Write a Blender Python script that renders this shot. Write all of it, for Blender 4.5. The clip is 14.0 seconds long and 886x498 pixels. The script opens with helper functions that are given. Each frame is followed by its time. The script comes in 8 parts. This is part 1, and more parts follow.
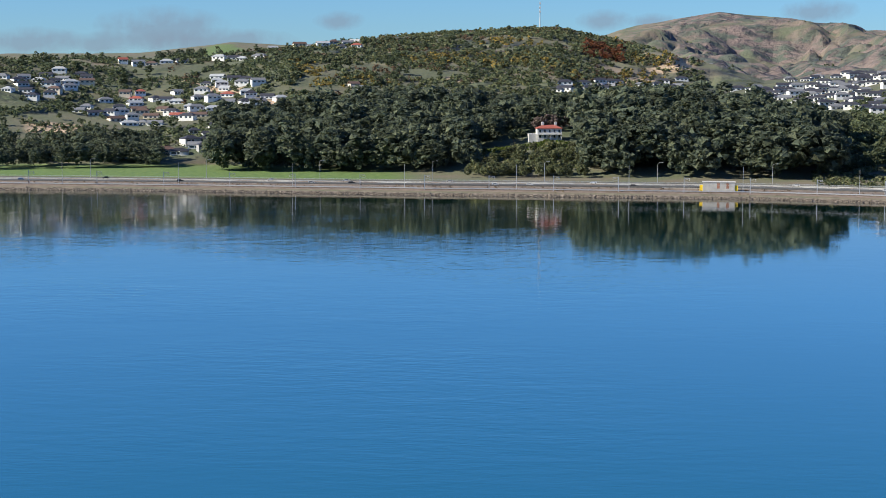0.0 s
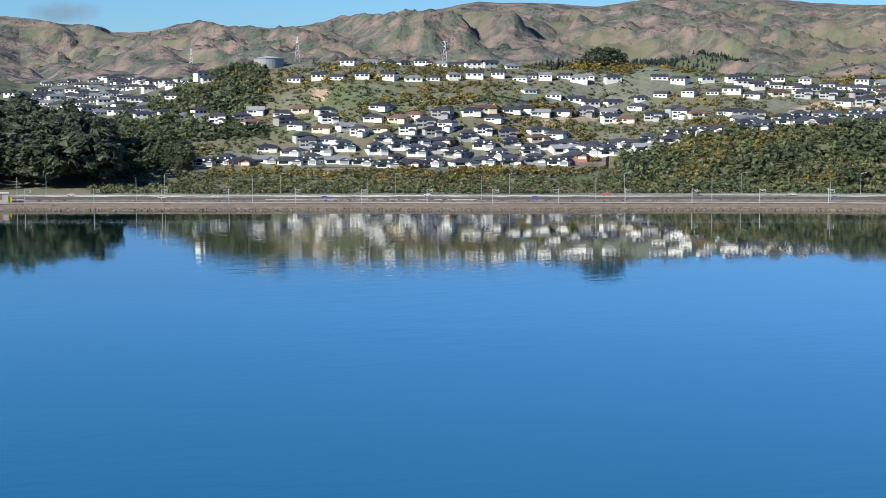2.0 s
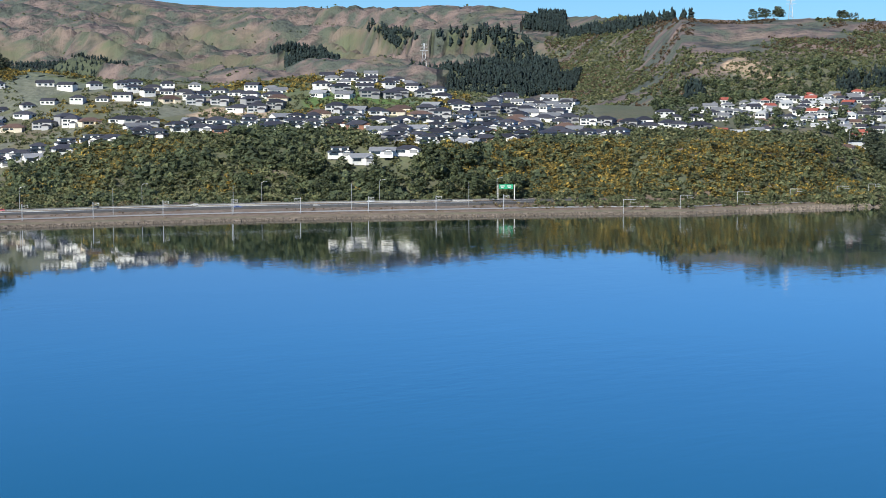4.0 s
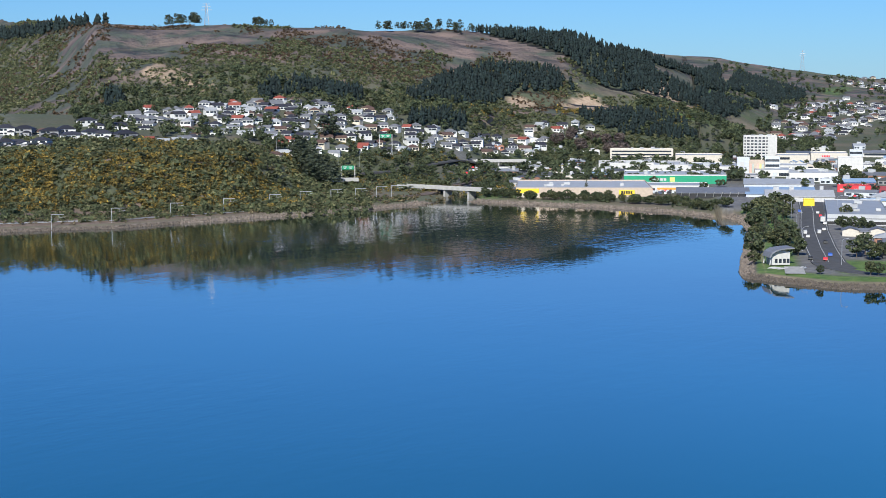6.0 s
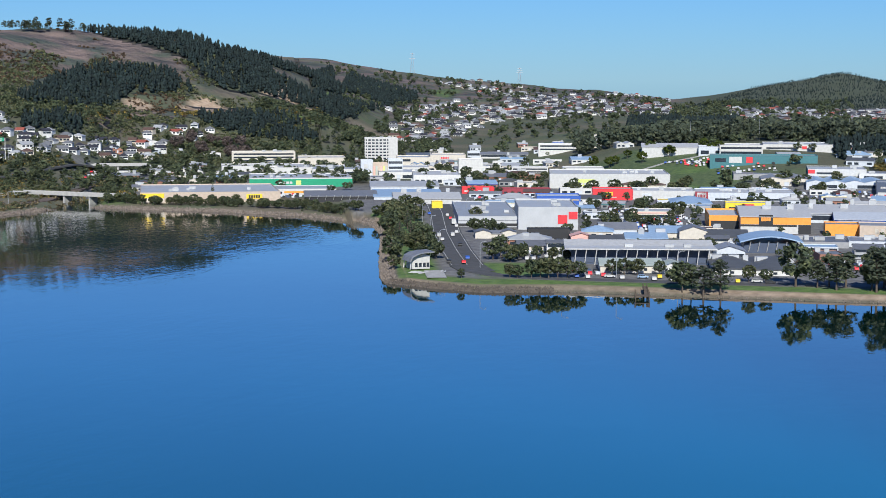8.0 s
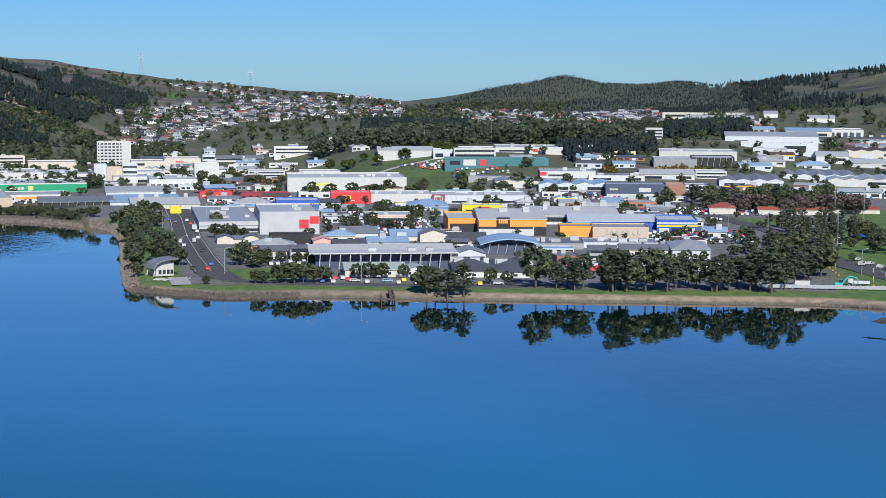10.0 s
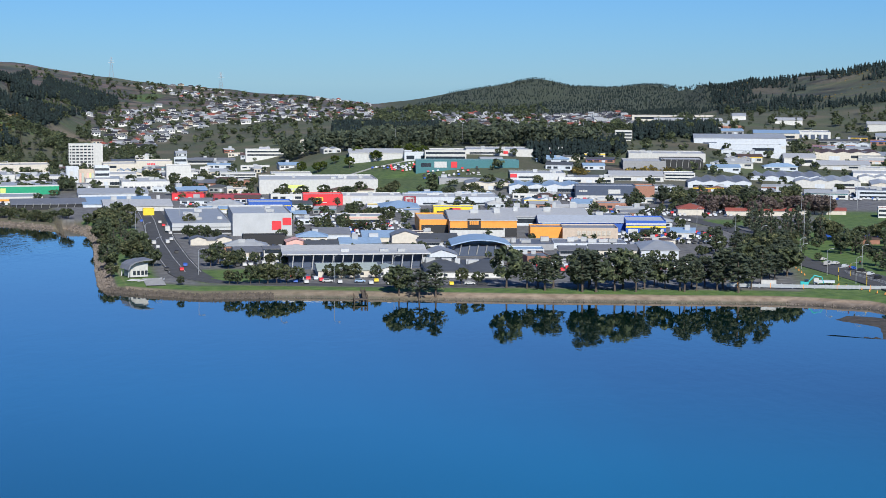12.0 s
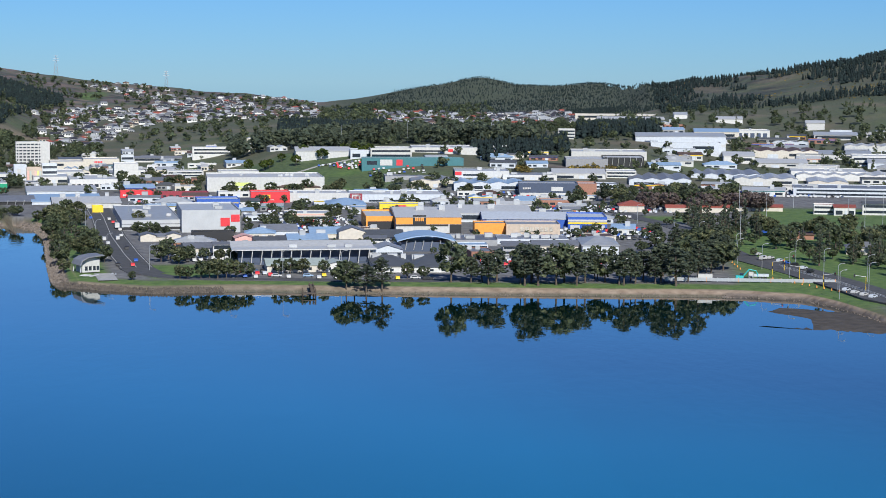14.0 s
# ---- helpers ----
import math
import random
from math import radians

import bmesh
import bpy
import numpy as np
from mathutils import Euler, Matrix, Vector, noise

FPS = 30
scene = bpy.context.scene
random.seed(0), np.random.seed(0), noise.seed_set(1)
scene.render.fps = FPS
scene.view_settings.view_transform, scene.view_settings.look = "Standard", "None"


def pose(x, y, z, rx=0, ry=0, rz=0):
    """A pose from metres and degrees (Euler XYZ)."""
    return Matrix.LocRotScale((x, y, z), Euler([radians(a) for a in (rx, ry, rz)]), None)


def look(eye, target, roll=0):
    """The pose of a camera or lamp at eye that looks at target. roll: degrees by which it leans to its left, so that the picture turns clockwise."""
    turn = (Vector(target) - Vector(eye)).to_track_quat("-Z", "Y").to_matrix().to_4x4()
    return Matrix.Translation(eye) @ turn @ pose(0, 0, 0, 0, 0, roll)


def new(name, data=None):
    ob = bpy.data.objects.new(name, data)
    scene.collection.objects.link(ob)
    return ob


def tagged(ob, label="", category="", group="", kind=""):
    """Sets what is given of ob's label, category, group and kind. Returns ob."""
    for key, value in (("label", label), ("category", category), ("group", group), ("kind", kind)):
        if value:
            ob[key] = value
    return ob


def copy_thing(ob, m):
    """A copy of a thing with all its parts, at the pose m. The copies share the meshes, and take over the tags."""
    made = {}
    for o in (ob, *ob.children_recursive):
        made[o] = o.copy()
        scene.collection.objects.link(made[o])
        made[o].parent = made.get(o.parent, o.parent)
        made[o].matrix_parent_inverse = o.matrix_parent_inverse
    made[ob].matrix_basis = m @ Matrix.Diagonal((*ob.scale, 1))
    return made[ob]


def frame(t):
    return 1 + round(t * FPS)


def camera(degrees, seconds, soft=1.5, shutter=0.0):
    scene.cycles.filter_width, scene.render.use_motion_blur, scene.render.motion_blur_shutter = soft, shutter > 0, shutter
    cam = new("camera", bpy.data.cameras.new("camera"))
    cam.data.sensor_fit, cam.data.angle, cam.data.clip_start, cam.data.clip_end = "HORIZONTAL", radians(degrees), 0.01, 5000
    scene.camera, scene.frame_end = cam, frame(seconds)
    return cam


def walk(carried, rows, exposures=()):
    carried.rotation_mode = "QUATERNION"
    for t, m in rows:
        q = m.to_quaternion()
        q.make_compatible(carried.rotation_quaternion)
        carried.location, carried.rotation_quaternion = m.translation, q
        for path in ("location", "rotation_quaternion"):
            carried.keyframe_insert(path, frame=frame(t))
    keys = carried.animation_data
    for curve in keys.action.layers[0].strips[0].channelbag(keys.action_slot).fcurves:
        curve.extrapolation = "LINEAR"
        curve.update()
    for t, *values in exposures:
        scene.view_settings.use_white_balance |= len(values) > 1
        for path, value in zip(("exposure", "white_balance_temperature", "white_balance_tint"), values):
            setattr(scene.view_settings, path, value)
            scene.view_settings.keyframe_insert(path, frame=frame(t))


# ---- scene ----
FOV = 28.83
cam = camera(FOV, 14.0, 0.7)


def aim(x, y, z, turn, tilt, lean):
    """A camera pose: degrees to the right of +y, degrees up, and its lean."""
    a, b = radians(turn), radians(tilt)
    return look((x, y, z), (x + math.sin(a) * math.cos(b), y + math.cos(a) * math.cos(b), z + math.sin(b)), lean)


PATH = [
    (0.0, aim(6.81, -107.14, 70.67, -0.000, -5.690, -0.08)),
    (0.5, aim(2.82, -102.52, 71.70, 6.367, -5.681, 0.05)),
    (1.0, aim(-0.89, -97.65, 72.77, 12.208, -5.664, -0.03)),
    (1.5, aim(-4.03, -92.27, 73.92, 18.704, -5.674, -0.01)),
    (2.0, aim(-6.31, -86.13, 75.17, 24.731, -5.724, -0.03)),
    (2.5, aim(-7.45, -78.98, 76.58, 30.018, -5.750, -0.04)),
    (3.0, aim(-7.29, -70.85, 78.08, 34.940, -5.755, -0.04)),
    (3.5, aim(-5.77, -62.12, 79.54, 40.162, -5.764, -0.04)),
    (4.0, aim(-2.89, -53.20, 80.80, 45.375, -5.775, -0.08)),
    (4.2, aim(-1.35, -49.67, 81.21, 47.350, -5.794, -0.26)),
    (4.5, aim(1.39, -44.49, 81.69, 49.953, -5.767, -0.25)),
    (5.0, aim(6.98, -36.35, 82.10, 54.781, -5.723, -0.22)),
    (5.5, aim(13.40, -28.97, 82.12, 60.192, -5.679, -0.20)),
    (6.0, aim(19.88, -22.40, 81.91, 64.791, -5.634, -0.17)),
    (6.3, aim(23.46, -18.87, 81.78, 66.862, -5.608, -0.15)),
    (6.5, aim(25.61, -16.70, 81.71, 68.148, -5.605, -0.08)),
    (7.0, aim(29.80, -11.91, 81.71, 71.348, -5.589, -0.04)),
    (7.5, aim(31.92, -8.07, 82.03, 74.584, -5.594, 0.01)),
    (8.0, aim(32.31, -5.11, 82.60, 77.773, -5.607, 0.06)),
    (8.5, aim(31.51, -2.91, 83.28, 81.080, -5.608, 0.08)),
    (9.0, aim(30.08, -1.37, 83.92, 84.013, -5.602, 0.17)),
    (9.2, aim(29.45, -0.91, 84.14, 84.934, -5.605, 0.23)),
    (9.5, aim(28.54, -0.36, 84.40, 85.926, -5.584, 0.21)),
    (10.0, aim(27.09, 0.21, 84.65, 86.761, -5.550, 0.19)),
    (10.5, aim(25.64, 0.45, 84.72, 86.996, -5.515, 0.16)),
    (11.0, aim(23.87, 0.48, 84.70, 87.096, -5.480, 0.13)),
    (11.3, aim(22.54, 0.44, 84.67, 87.223, -5.460, 0.11)),
    (11.5, aim(21.49, 0.40, 84.65, 87.349, -5.465, 0.19)),
    (12.0, aim(18.29, 0.30, 84.65, 87.746, -5.460, 0.18)),
    (12.5, aim(14.36, 0.21, 84.70, 88.099, -5.455, 0.24)),
    (13.0, aim(9.88, 0.13, 84.79, 88.424, -5.476, 0.25)),
    (13.5, aim(5.03, 0.07, 84.90, 89.018, -5.510, 0.28)),
    (14.0, aim(0.00, 0.00, 85.03, 89.575, -5.503, 0.27)),
]
walk(cam, PATH, [(0.0, 0.77, 6800, 4), (2.5, 0.72, 6500, 3), (4.2, 0.53, 6350, 3), (6.5, 0.24, 6050, 6), (9.0, 0.13, 6050, 6), (14.0, 0.12, 6050, 6)])

# ---- daylight ----
SUN_TURN, SUN_UP = -103, 32
world = bpy.data.worlds.new("daylight")
scene.world = world
world.use_nodes = True
wn, wl = world.node_tree.nodes, world.node_tree.links
sky = wn.new("ShaderNodeTexSky")
sky.sky_type, sky.sun_disc = "NISHITA", False
sky.sun_elevation, sky.sun_rotation = radians(SUN_UP), radians(SUN_TURN)
sky.air_density, sky.dust_density, sky.ozone_density = 1.0, 0.0, 4.0
clear = wn.new("ShaderNodeMix")
clear.data_type, clear.blend_type = "RGBA", "MULTIPLY"
clear.inputs[0].default_value, clear.inputs[7].default_value = 1.0, (0.46, 0.77, 1.32, 1)
wl.new(sky.outputs["Color"], clear.inputs[6])
wn["Background"].inputs["Strength"].default_value = 0.063
wl.new(clear.outputs[2], wn["Background"].inputs["Color"])
sun = new("sun", bpy.data.lights.new("sun", "SUN"))
sun.data.energy, sun.data.angle, sun.data.color = 5.0, radians(0.5), (1.0, 0.93, 0.83)
sun.matrix_world = look((0, 0, 0), (-math.sin(radians(SUN_TURN)) * math.cos(radians(SUN_UP)), -math.cos(radians(SUN_TURN)) * math.cos(radians(SUN_UP)), -math.sin(radians(SUN_UP))))


# ---- wisps of low cloud, far behind the hills ----
def cloud_material():
    m = bpy.data.materials.new("thin_cloud")
    m.use_nodes = True
    n, l = m.node_tree.nodes, m.node_tree.links
    n.clear()
    co, t, g, mul, cut, mix, tr, em, out = (n.new("ShaderNode" + k) for k in ("TexCoord", "TexNoise", "TexGradient", "Math", "MapRange", "MixShader", "BsdfTransparent", "Emission", "OutputMaterial"))
    mp = n.new("ShaderNodeMapping")
    t.inputs["Scale"].default_value, t.inputs["Detail"].default_value = 0.016, 8
    g.gradient_type = "SPHERICAL"
    mp.inputs["Location"].default_value, mp.inputs["Scale"].default_value = (-1, -1, 0), (2, 2, 0)
    l.new(co.outputs["UV"], mp.inputs["Vector"])
    l.new(mp.outputs[0], g.inputs["Vector"])
    l.new(co.outputs["Object"], t.inputs["Vector"])
    mul.operation = "MULTIPLY"
    l.new(t.outputs[0], mul.inputs[0])
    l.new(g.outputs["Fac"], mul.inputs[1])
    for k, v in enumerate((0.12, 0.38, 0.0, 0.6)):
        cut.inputs[k + 1].default_value = v
    l.new(mul.outputs[0], cut.inputs[0])
    em.inputs["Color"].default_value, em.inputs["Strength"].default_value = (0.20, 0.255, 0.36, 1), 0.72
    l.new(cut.outputs[0], mix.inputs[0])
    l.new(tr.outputs[0], mix.inputs[1])
    l.new(em.outputs[0], mix.inputs[2])
    l.new(mix.outputs[0], out.inputs["Surface"])
    return m


CLOUD = cloud_material()
for turn, up, wide, tall in ((-9.3, 1.45, 850, 300), (-7.6, 1.05, 1100, 170), (-13.6, 1.05, 700, 180), (-3.4, 1.75, 330, 130), (5.5, 1.75, 360, 140), (7.1, 1.7, 330, 110), (-11.3, 1.0, 500, 150), (12.5, 2.0, 500, 150)):
    a, far = radians(turn), 4750.0
    me = bpy.data.meshes.new("cloud")
    me.from_pydata([(-wide * 0.3, 0, -tall * 0.3), (wide * 0.3, 0, -tall * 0.3), (wide * 0.3, 0, tall * 0.3), (-wide * 0.3, 0, tall * 0.3)], [], [(0, 1, 2, 3)])
    me.uv_layers.new().data.foreach_set("uv", (0, 0, 1, 0, 1, 1, 0, 1))
    me.materials.append(CLOUD)
    wisp = tagged(new("backdrop", me), "thin grey-mauve wisp of low cloud", "cloud", kind="structure")
    wisp.matrix_world = pose(far * math.sin(a), far * math.cos(a), 84 + far * math.tan(radians(up)), 0, 0, -turn)

# ---- the lie of the land ----
# Heights follow from radial sections round the point HUB: turn in degrees, then distance and height
# from the shore over flats, slope and near crest to the far crest.
HUB = (0.0, -60.0)
SECTIONS = {}


def section(turn, *steps):
    SECTIONS[turn] = steps


section(-40, (1250, 0), (1450, 5), (1452, 27), (1588, 54), (1768, 89), (2148, 65), (3300, 105), (4200, 126))
section(-15, (1085, 0), (1300, 5), (1408, 28), (1542, 54), (1722, 89), (2102, 65), (3300, 105), (4200, 126))
section(-10, (1045, 0), (1270, 5), (1340, 14), (1542, 39), (1812, 90), (2192, 73), (3400, 112), (4200, 129))
section(-7, (1024, 0), (1250, 5), (1313, 15), (1520, 45), (1804, 95), (2184, 77), (3400, 112), (4200, 155))
section(-5, (1010, 0), (1220, 5), (1295, 17), (1498, 50), (1790, 102), (2170, 81), (3400, 110), (4200, 149))
section(0, (985, 0), (1130, 5), (1290, 25), (1600, 65), (2050, 124), (2500, 100), (3400, 130), (4200, 150))
section(4, (975, 0), (1100, 5), (1215, 26), (1600, 59), (2120, 132), (2500, 105), (3600, 140), (4300, 137))
section(6, (970, 0), (1095, 5), (1240, 28), (1700, 58), (2100, 114), (2500, 95), (3600, 140), (4400, 190))
section(8, (967, 0), (1090, 5), (1223, 29), (1787, 60), (1900, 95), (2230, 71), (3700, 140), (4400, 223))
section(9.2, (966, 0), (1090, 5), (1218, 29), (1791, 60), (1900, 86), (2230, 68), (3650, 130), (4400, 236))
section(11, (965, 0), (1100, 5), (1219, 25), (1573, 51), (1900, 66), (2230, 58), (3600, 103), (4400, 222))
section(14, (955, 0), (1100, 5), (1241, 17), (1406, 41), (1900, 73), (2230, 62), (3600, 112), (4400, 178))
section(17, (945, 0), (1130, 5), (1230, 13), (1349, 40), (1480, 78), (1810, 53), (3400, 118), (4400, 199))
section(19, (942, 0), (1130, 5), (1234, 15), (1351, 44), (1480, 88), (1810, 57), (3400, 122), (4400, 194))
section(22, (940, 0), (1120, 5), (1215, 14), (1318, 51), (1480, 86), (1810, 62), (3400, 122), (4400, 213))
section(26, (935, 0), (1110, 5), (1200, 10), (1318, 52), (1480, 85), (1810, 63), (3400, 116), (4400, 266))
section(30, (942, 0), (1100, 5), (1200, 13), (1387, 53), (1480, 84.5), (1810, 59), (3300, 114), (4400, 250))
section(32, (946, 0), (1090, 5), (1180, 18), (1363, 53), (1480, 83), (1810, 59), (3300, 112), (4400, 276))
section(34, (952, 0), (1080, 5), (1150, 26), (1340, 54), (1480, 77), (1810, 59), (3300, 110), (4400, 278))
section(38, (962, 0), (1075, 5), (1150, 33), (1317, 52), (1480, 73), (1810, 58), (3300, 106), (4400, 250))
section(42, (971, 0), (1070, 5), (1130, 36), (1330, 63), (1480, 82), (1810, 55), (3000, 106), (4300, 236))
section(45.4, (980, 0), (1075, 5), (1120, 31), (1342, 60), (1480, 67), (1810, 46), (2900, 96), (4000, 236))
section(49.3, (998, 0), (1080, 5), (1150, 32), (1387, 48), (1480, 56), (1810, 38), (2700, 96), (3700, 205))
section(53, (1007, 0), (1080, 5), (1130, 33), (1339, 42), (1458, 53), (1635, 54), (1813, 100), (2110, 146))
section(57, (1056, 0), (1110, 4), (1170, 30), (1339, 42), (1517, 60), (1576, 64), (1754, 99), (2050, 144))
section(60, (1092, 0), (1195, 4), (1290, 8), (1398, 33), (1517, 57), (1635, 72), (1813, 107), (2050, 141))
section(64, (1193, 0), (1300, 4), (1398, 11), (1517, 34), (1606, 53), (1695, 62), (1872, 95), (2080, 141))
section(66, (1158, 0), (1480, 5), (1540, 12), (1620, 26), (1690, 45), (1740, 58), (1880, 92), (2080, 136))
section(68, (1140, 0), (1560, 6), (1620, 14), (1680, 28), (1740, 46), (1790, 54), (1890, 88), (2080, 131))
section(71, (1090, 0), (1630, 7), (1680, 14), (1740, 28), (1800, 44), (1870, 58), (1980, 82), (2100, 102))
section(72.15, (1055, 0), (1650, 8), (1700, 15), (1760, 26), (1830, 42), (1920, 55), (2030, 70), (2150, 88))
section(72.32, (746, 0), (1650, 8), (1700, 15), (1760, 26), (1830, 42), (1920, 55), (2030, 70), (2150, 86))
section(73.6, (728, 0), (1680, 8), (1740, 14), (1820, 24), (1900, 32), (2000, 44), (2120, 56), (2250, 66))
section(75.2, (712, 0), (1700, 8), (1820, 13), (1950, 18), (2100, 26), (2300, 32), (2700, 38), (3000, 44))
section(78, (711, 0), (1500, 5), (1900, 13), (2300, 26), (2700, 38), (3000, 43), (3400, 60), (3800, 80))
section(82, (698, 0), (1350, 5), (1500, 24), (1900, 27), (2500, 33), (3000, 38), (3600, 46), (4300, 56))
section(83.86, (694, 0), (1304, 5), (1477, 26), (1854, 30), (2500, 35), (3000, 38), (3600, 41), (4250, 44))
section(84.6, (693, 0), (1285, 5), (1468, 27), (1835, 31), (2500, 29), (3000, 31), (3600, 33), (4200, 36))
section(86.1, (690, 0), (1249, 5), (1449, 28), (1798, 33), (2500, 35), (3000, 37), (3600, 40), (4200, 49))
section(87.4, (689, 0), (1233, 5), (1433, 26), (1772, 34), (2500, 33), (3000, 36), (3600, 40), (4200, 67))
section(88.7, (688, 0), (1220, 5), (1418, 24), (1745, 34), (2491, 31), (3000, 34), (3600, 41), (4200, 82))
section(89.45, (688, 0), (1220, 5), (1411, 22), (1728, 35), (2457, 31), (3000, 33), (3600, 43), (4200, 95))
section(89.9, (687, 0), (1220, 5), (1407, 21), (1718, 35), (2436, 30), (3000, 33), (3600, 45), (4200, 99))
section(90.36, (687, 0), (1220, 5), (1403, 21), (1708, 36), (2415, 30), (3000, 32), (3600, 47), (4200, 96))
section(91.1, (687, 0), (1220, 5), (1400, 20), (1700, 36), (2388, 31), (3000, 33), (3600, 50), (4200, 83))
section(92.4, (688, 0), (1220, 5), (1400, 19), (1700, 36), (2348, 35), (3000, 38), (3600, 57), (4200, 79))
section(93.5, (688, 0), (1220, 5), (1400, 18), (1700, 36), (2315, 38), (3000, 41), (3600, 63), (4200, 86))
section(94.2, (687, 0), (1225, 5), (1420, 18), (1717, 36), (2300, 41), (2967, 44), (3553, 67), (4200, 84))
section(94.6, (686, 0), (1236, 5), (1460, 19), (1750, 36), (2300, 42), (2900, 47), (3300, 68), (3500, 79))
section(95.08, (684, 0), (1249, 5), (1508, 19), (1790, 37), (2300, 45), (2650, 50), (2850, 71), (3050, 86))
section(95.45, (682, 0), (1259, 5), (1545, 20), (1821, 37), (2300, 47), (2650, 52), (2850, 68), (3050, 79))
section(95.9, (680, 0), (1271, 6), (1590, 21), (1858, 37), (2300, 49), (2683, 55), (2850, 69), (3050, 80))
section(96.6, (678, 0), (1289, 6), (1660, 21), (1917, 38), (2300, 51), (2567, 59), (2800, 77), (3000, 90))
section(97.5, (658, 0), (1300, 6), (1718, 22), (1975, 38), (2300, 52), (2500, 62), (2875, 80), (3000, 93))
section(98.2, (634, 0), (1300, 6), (1742, 21), (2010, 39), (2300, 53), (2500, 63), (2840, 81), (3000, 101))
section(99.3, (599, 0), (1300, 6), (1760, 20), (2042, 40), (2285, 55), (2485, 66), (2785, 84), (3000, 105))
section(100.4, (574, 0), (1300, 6), (1721, 20), (2015, 40), (2230, 57), (2430, 72), (2730, 93), (3000, 114))
section(101.4, (555, 0), (1300, 6), (1700, 20), (2000, 40), (2200, 59), (2400, 77), (2687, 99), (3000, 120))
section(102.1, (545, 0), (1300, 6), (1700, 20), (2000, 40), (2200, 59), (2400, 79), (2663, 101), (3000, 129))
section(102.75, (537, 0), (1300, 6), (1700, 20), (2000, 40), (2200, 60), (2400, 81), (2642, 104), (3000, 138))
section(104, (520, 0), (1300, 6), (1700, 20), (2000, 40), (2200, 62), (2400, 84), (2600, 109), (3000, 147))
section(125, (480, 0), (1200, 6), (1600, 20), (2000, 40), (2200, 62), (2400, 84), (2600, 109), (3000, 147))
TURNS = np.array(sorted(SECTIONS))
STEPS_R = np.array([[p[0] for p in SECTIONS[a]] for a in TURNS], float)
STEPS_Z = np.array([[p[1] for p in SECTIONS[a]] for a in TURNS], float)


def lattice(ix, iy, seed):
    n = np.sin(ix * 127.1 + iy * 311.7 + seed * 74.7) * 43758.5453
    return n - np.floor(n)


def grain(x, y, size, seed=0):
    """Smooth value noise from -1 to 1."""
    u, v = np.asarray(x, float) / size, np.asarray(y, float) / size
    i, j = np.floor(u), np.floor(v)
    u, v = u - i, v - j
    u, v = u * u * (3 - 2 * u), v * v * (3 - 2 * v)
    a, b, c, d = (lattice(i + p, j + q, seed) for p, q in ((0, 0), (1, 0), (0, 1), (1, 1)))
    return 2 * ((a * (1 - u) + b * u) * (1 - v) + (c * (1 - u) + d * u) * v) - 1


def polar(x, y):
    x, y = np.asarray(x, float) - HUB[0], np.asarray(y, float) - HUB[1]
    return np.degrees(np.arctan2(x, y)), np.hypot(x, y)


def spot(turn, r):
    a = np.radians(turn)
    return HUB[0] + r * np.sin(a), HUB[1] + r * np.cos(a)


def shore(turn):
    return np.interp(turn, TURNS, STEPS_R[:, 0])


def from_line(x, y, a, b):
    """Distance of places from the line between two places given by turn and distance."""
    (ax, ay), (bx, by) = spot(*a), spot(*b)
    u = np.clip(((x - ax) * (bx - ax) + (y - ay) * (by - ay)) / ((bx - ax) ** 2 + (by - ay) ** 2), 0, 1)
    return np.hypot(x - ax - u * (bx - ax), y - ay - u * (by - ay)), u


def bank(turn, r):
    """Metres inland from the curved west side of the point."""
    edge = np.interp(r, (742, 765, 804, 853, 923, 978, 1022, 1059), (72.30, 72.36, 72.50, 72.69, 72.94, 73.05, 72.93, 72.45))
    d = np.radians(turn - edge) * r
    return np.where((turn > 71.4) & (turn < 75) & (r > 745) & (r < 1062), d, 99.0)


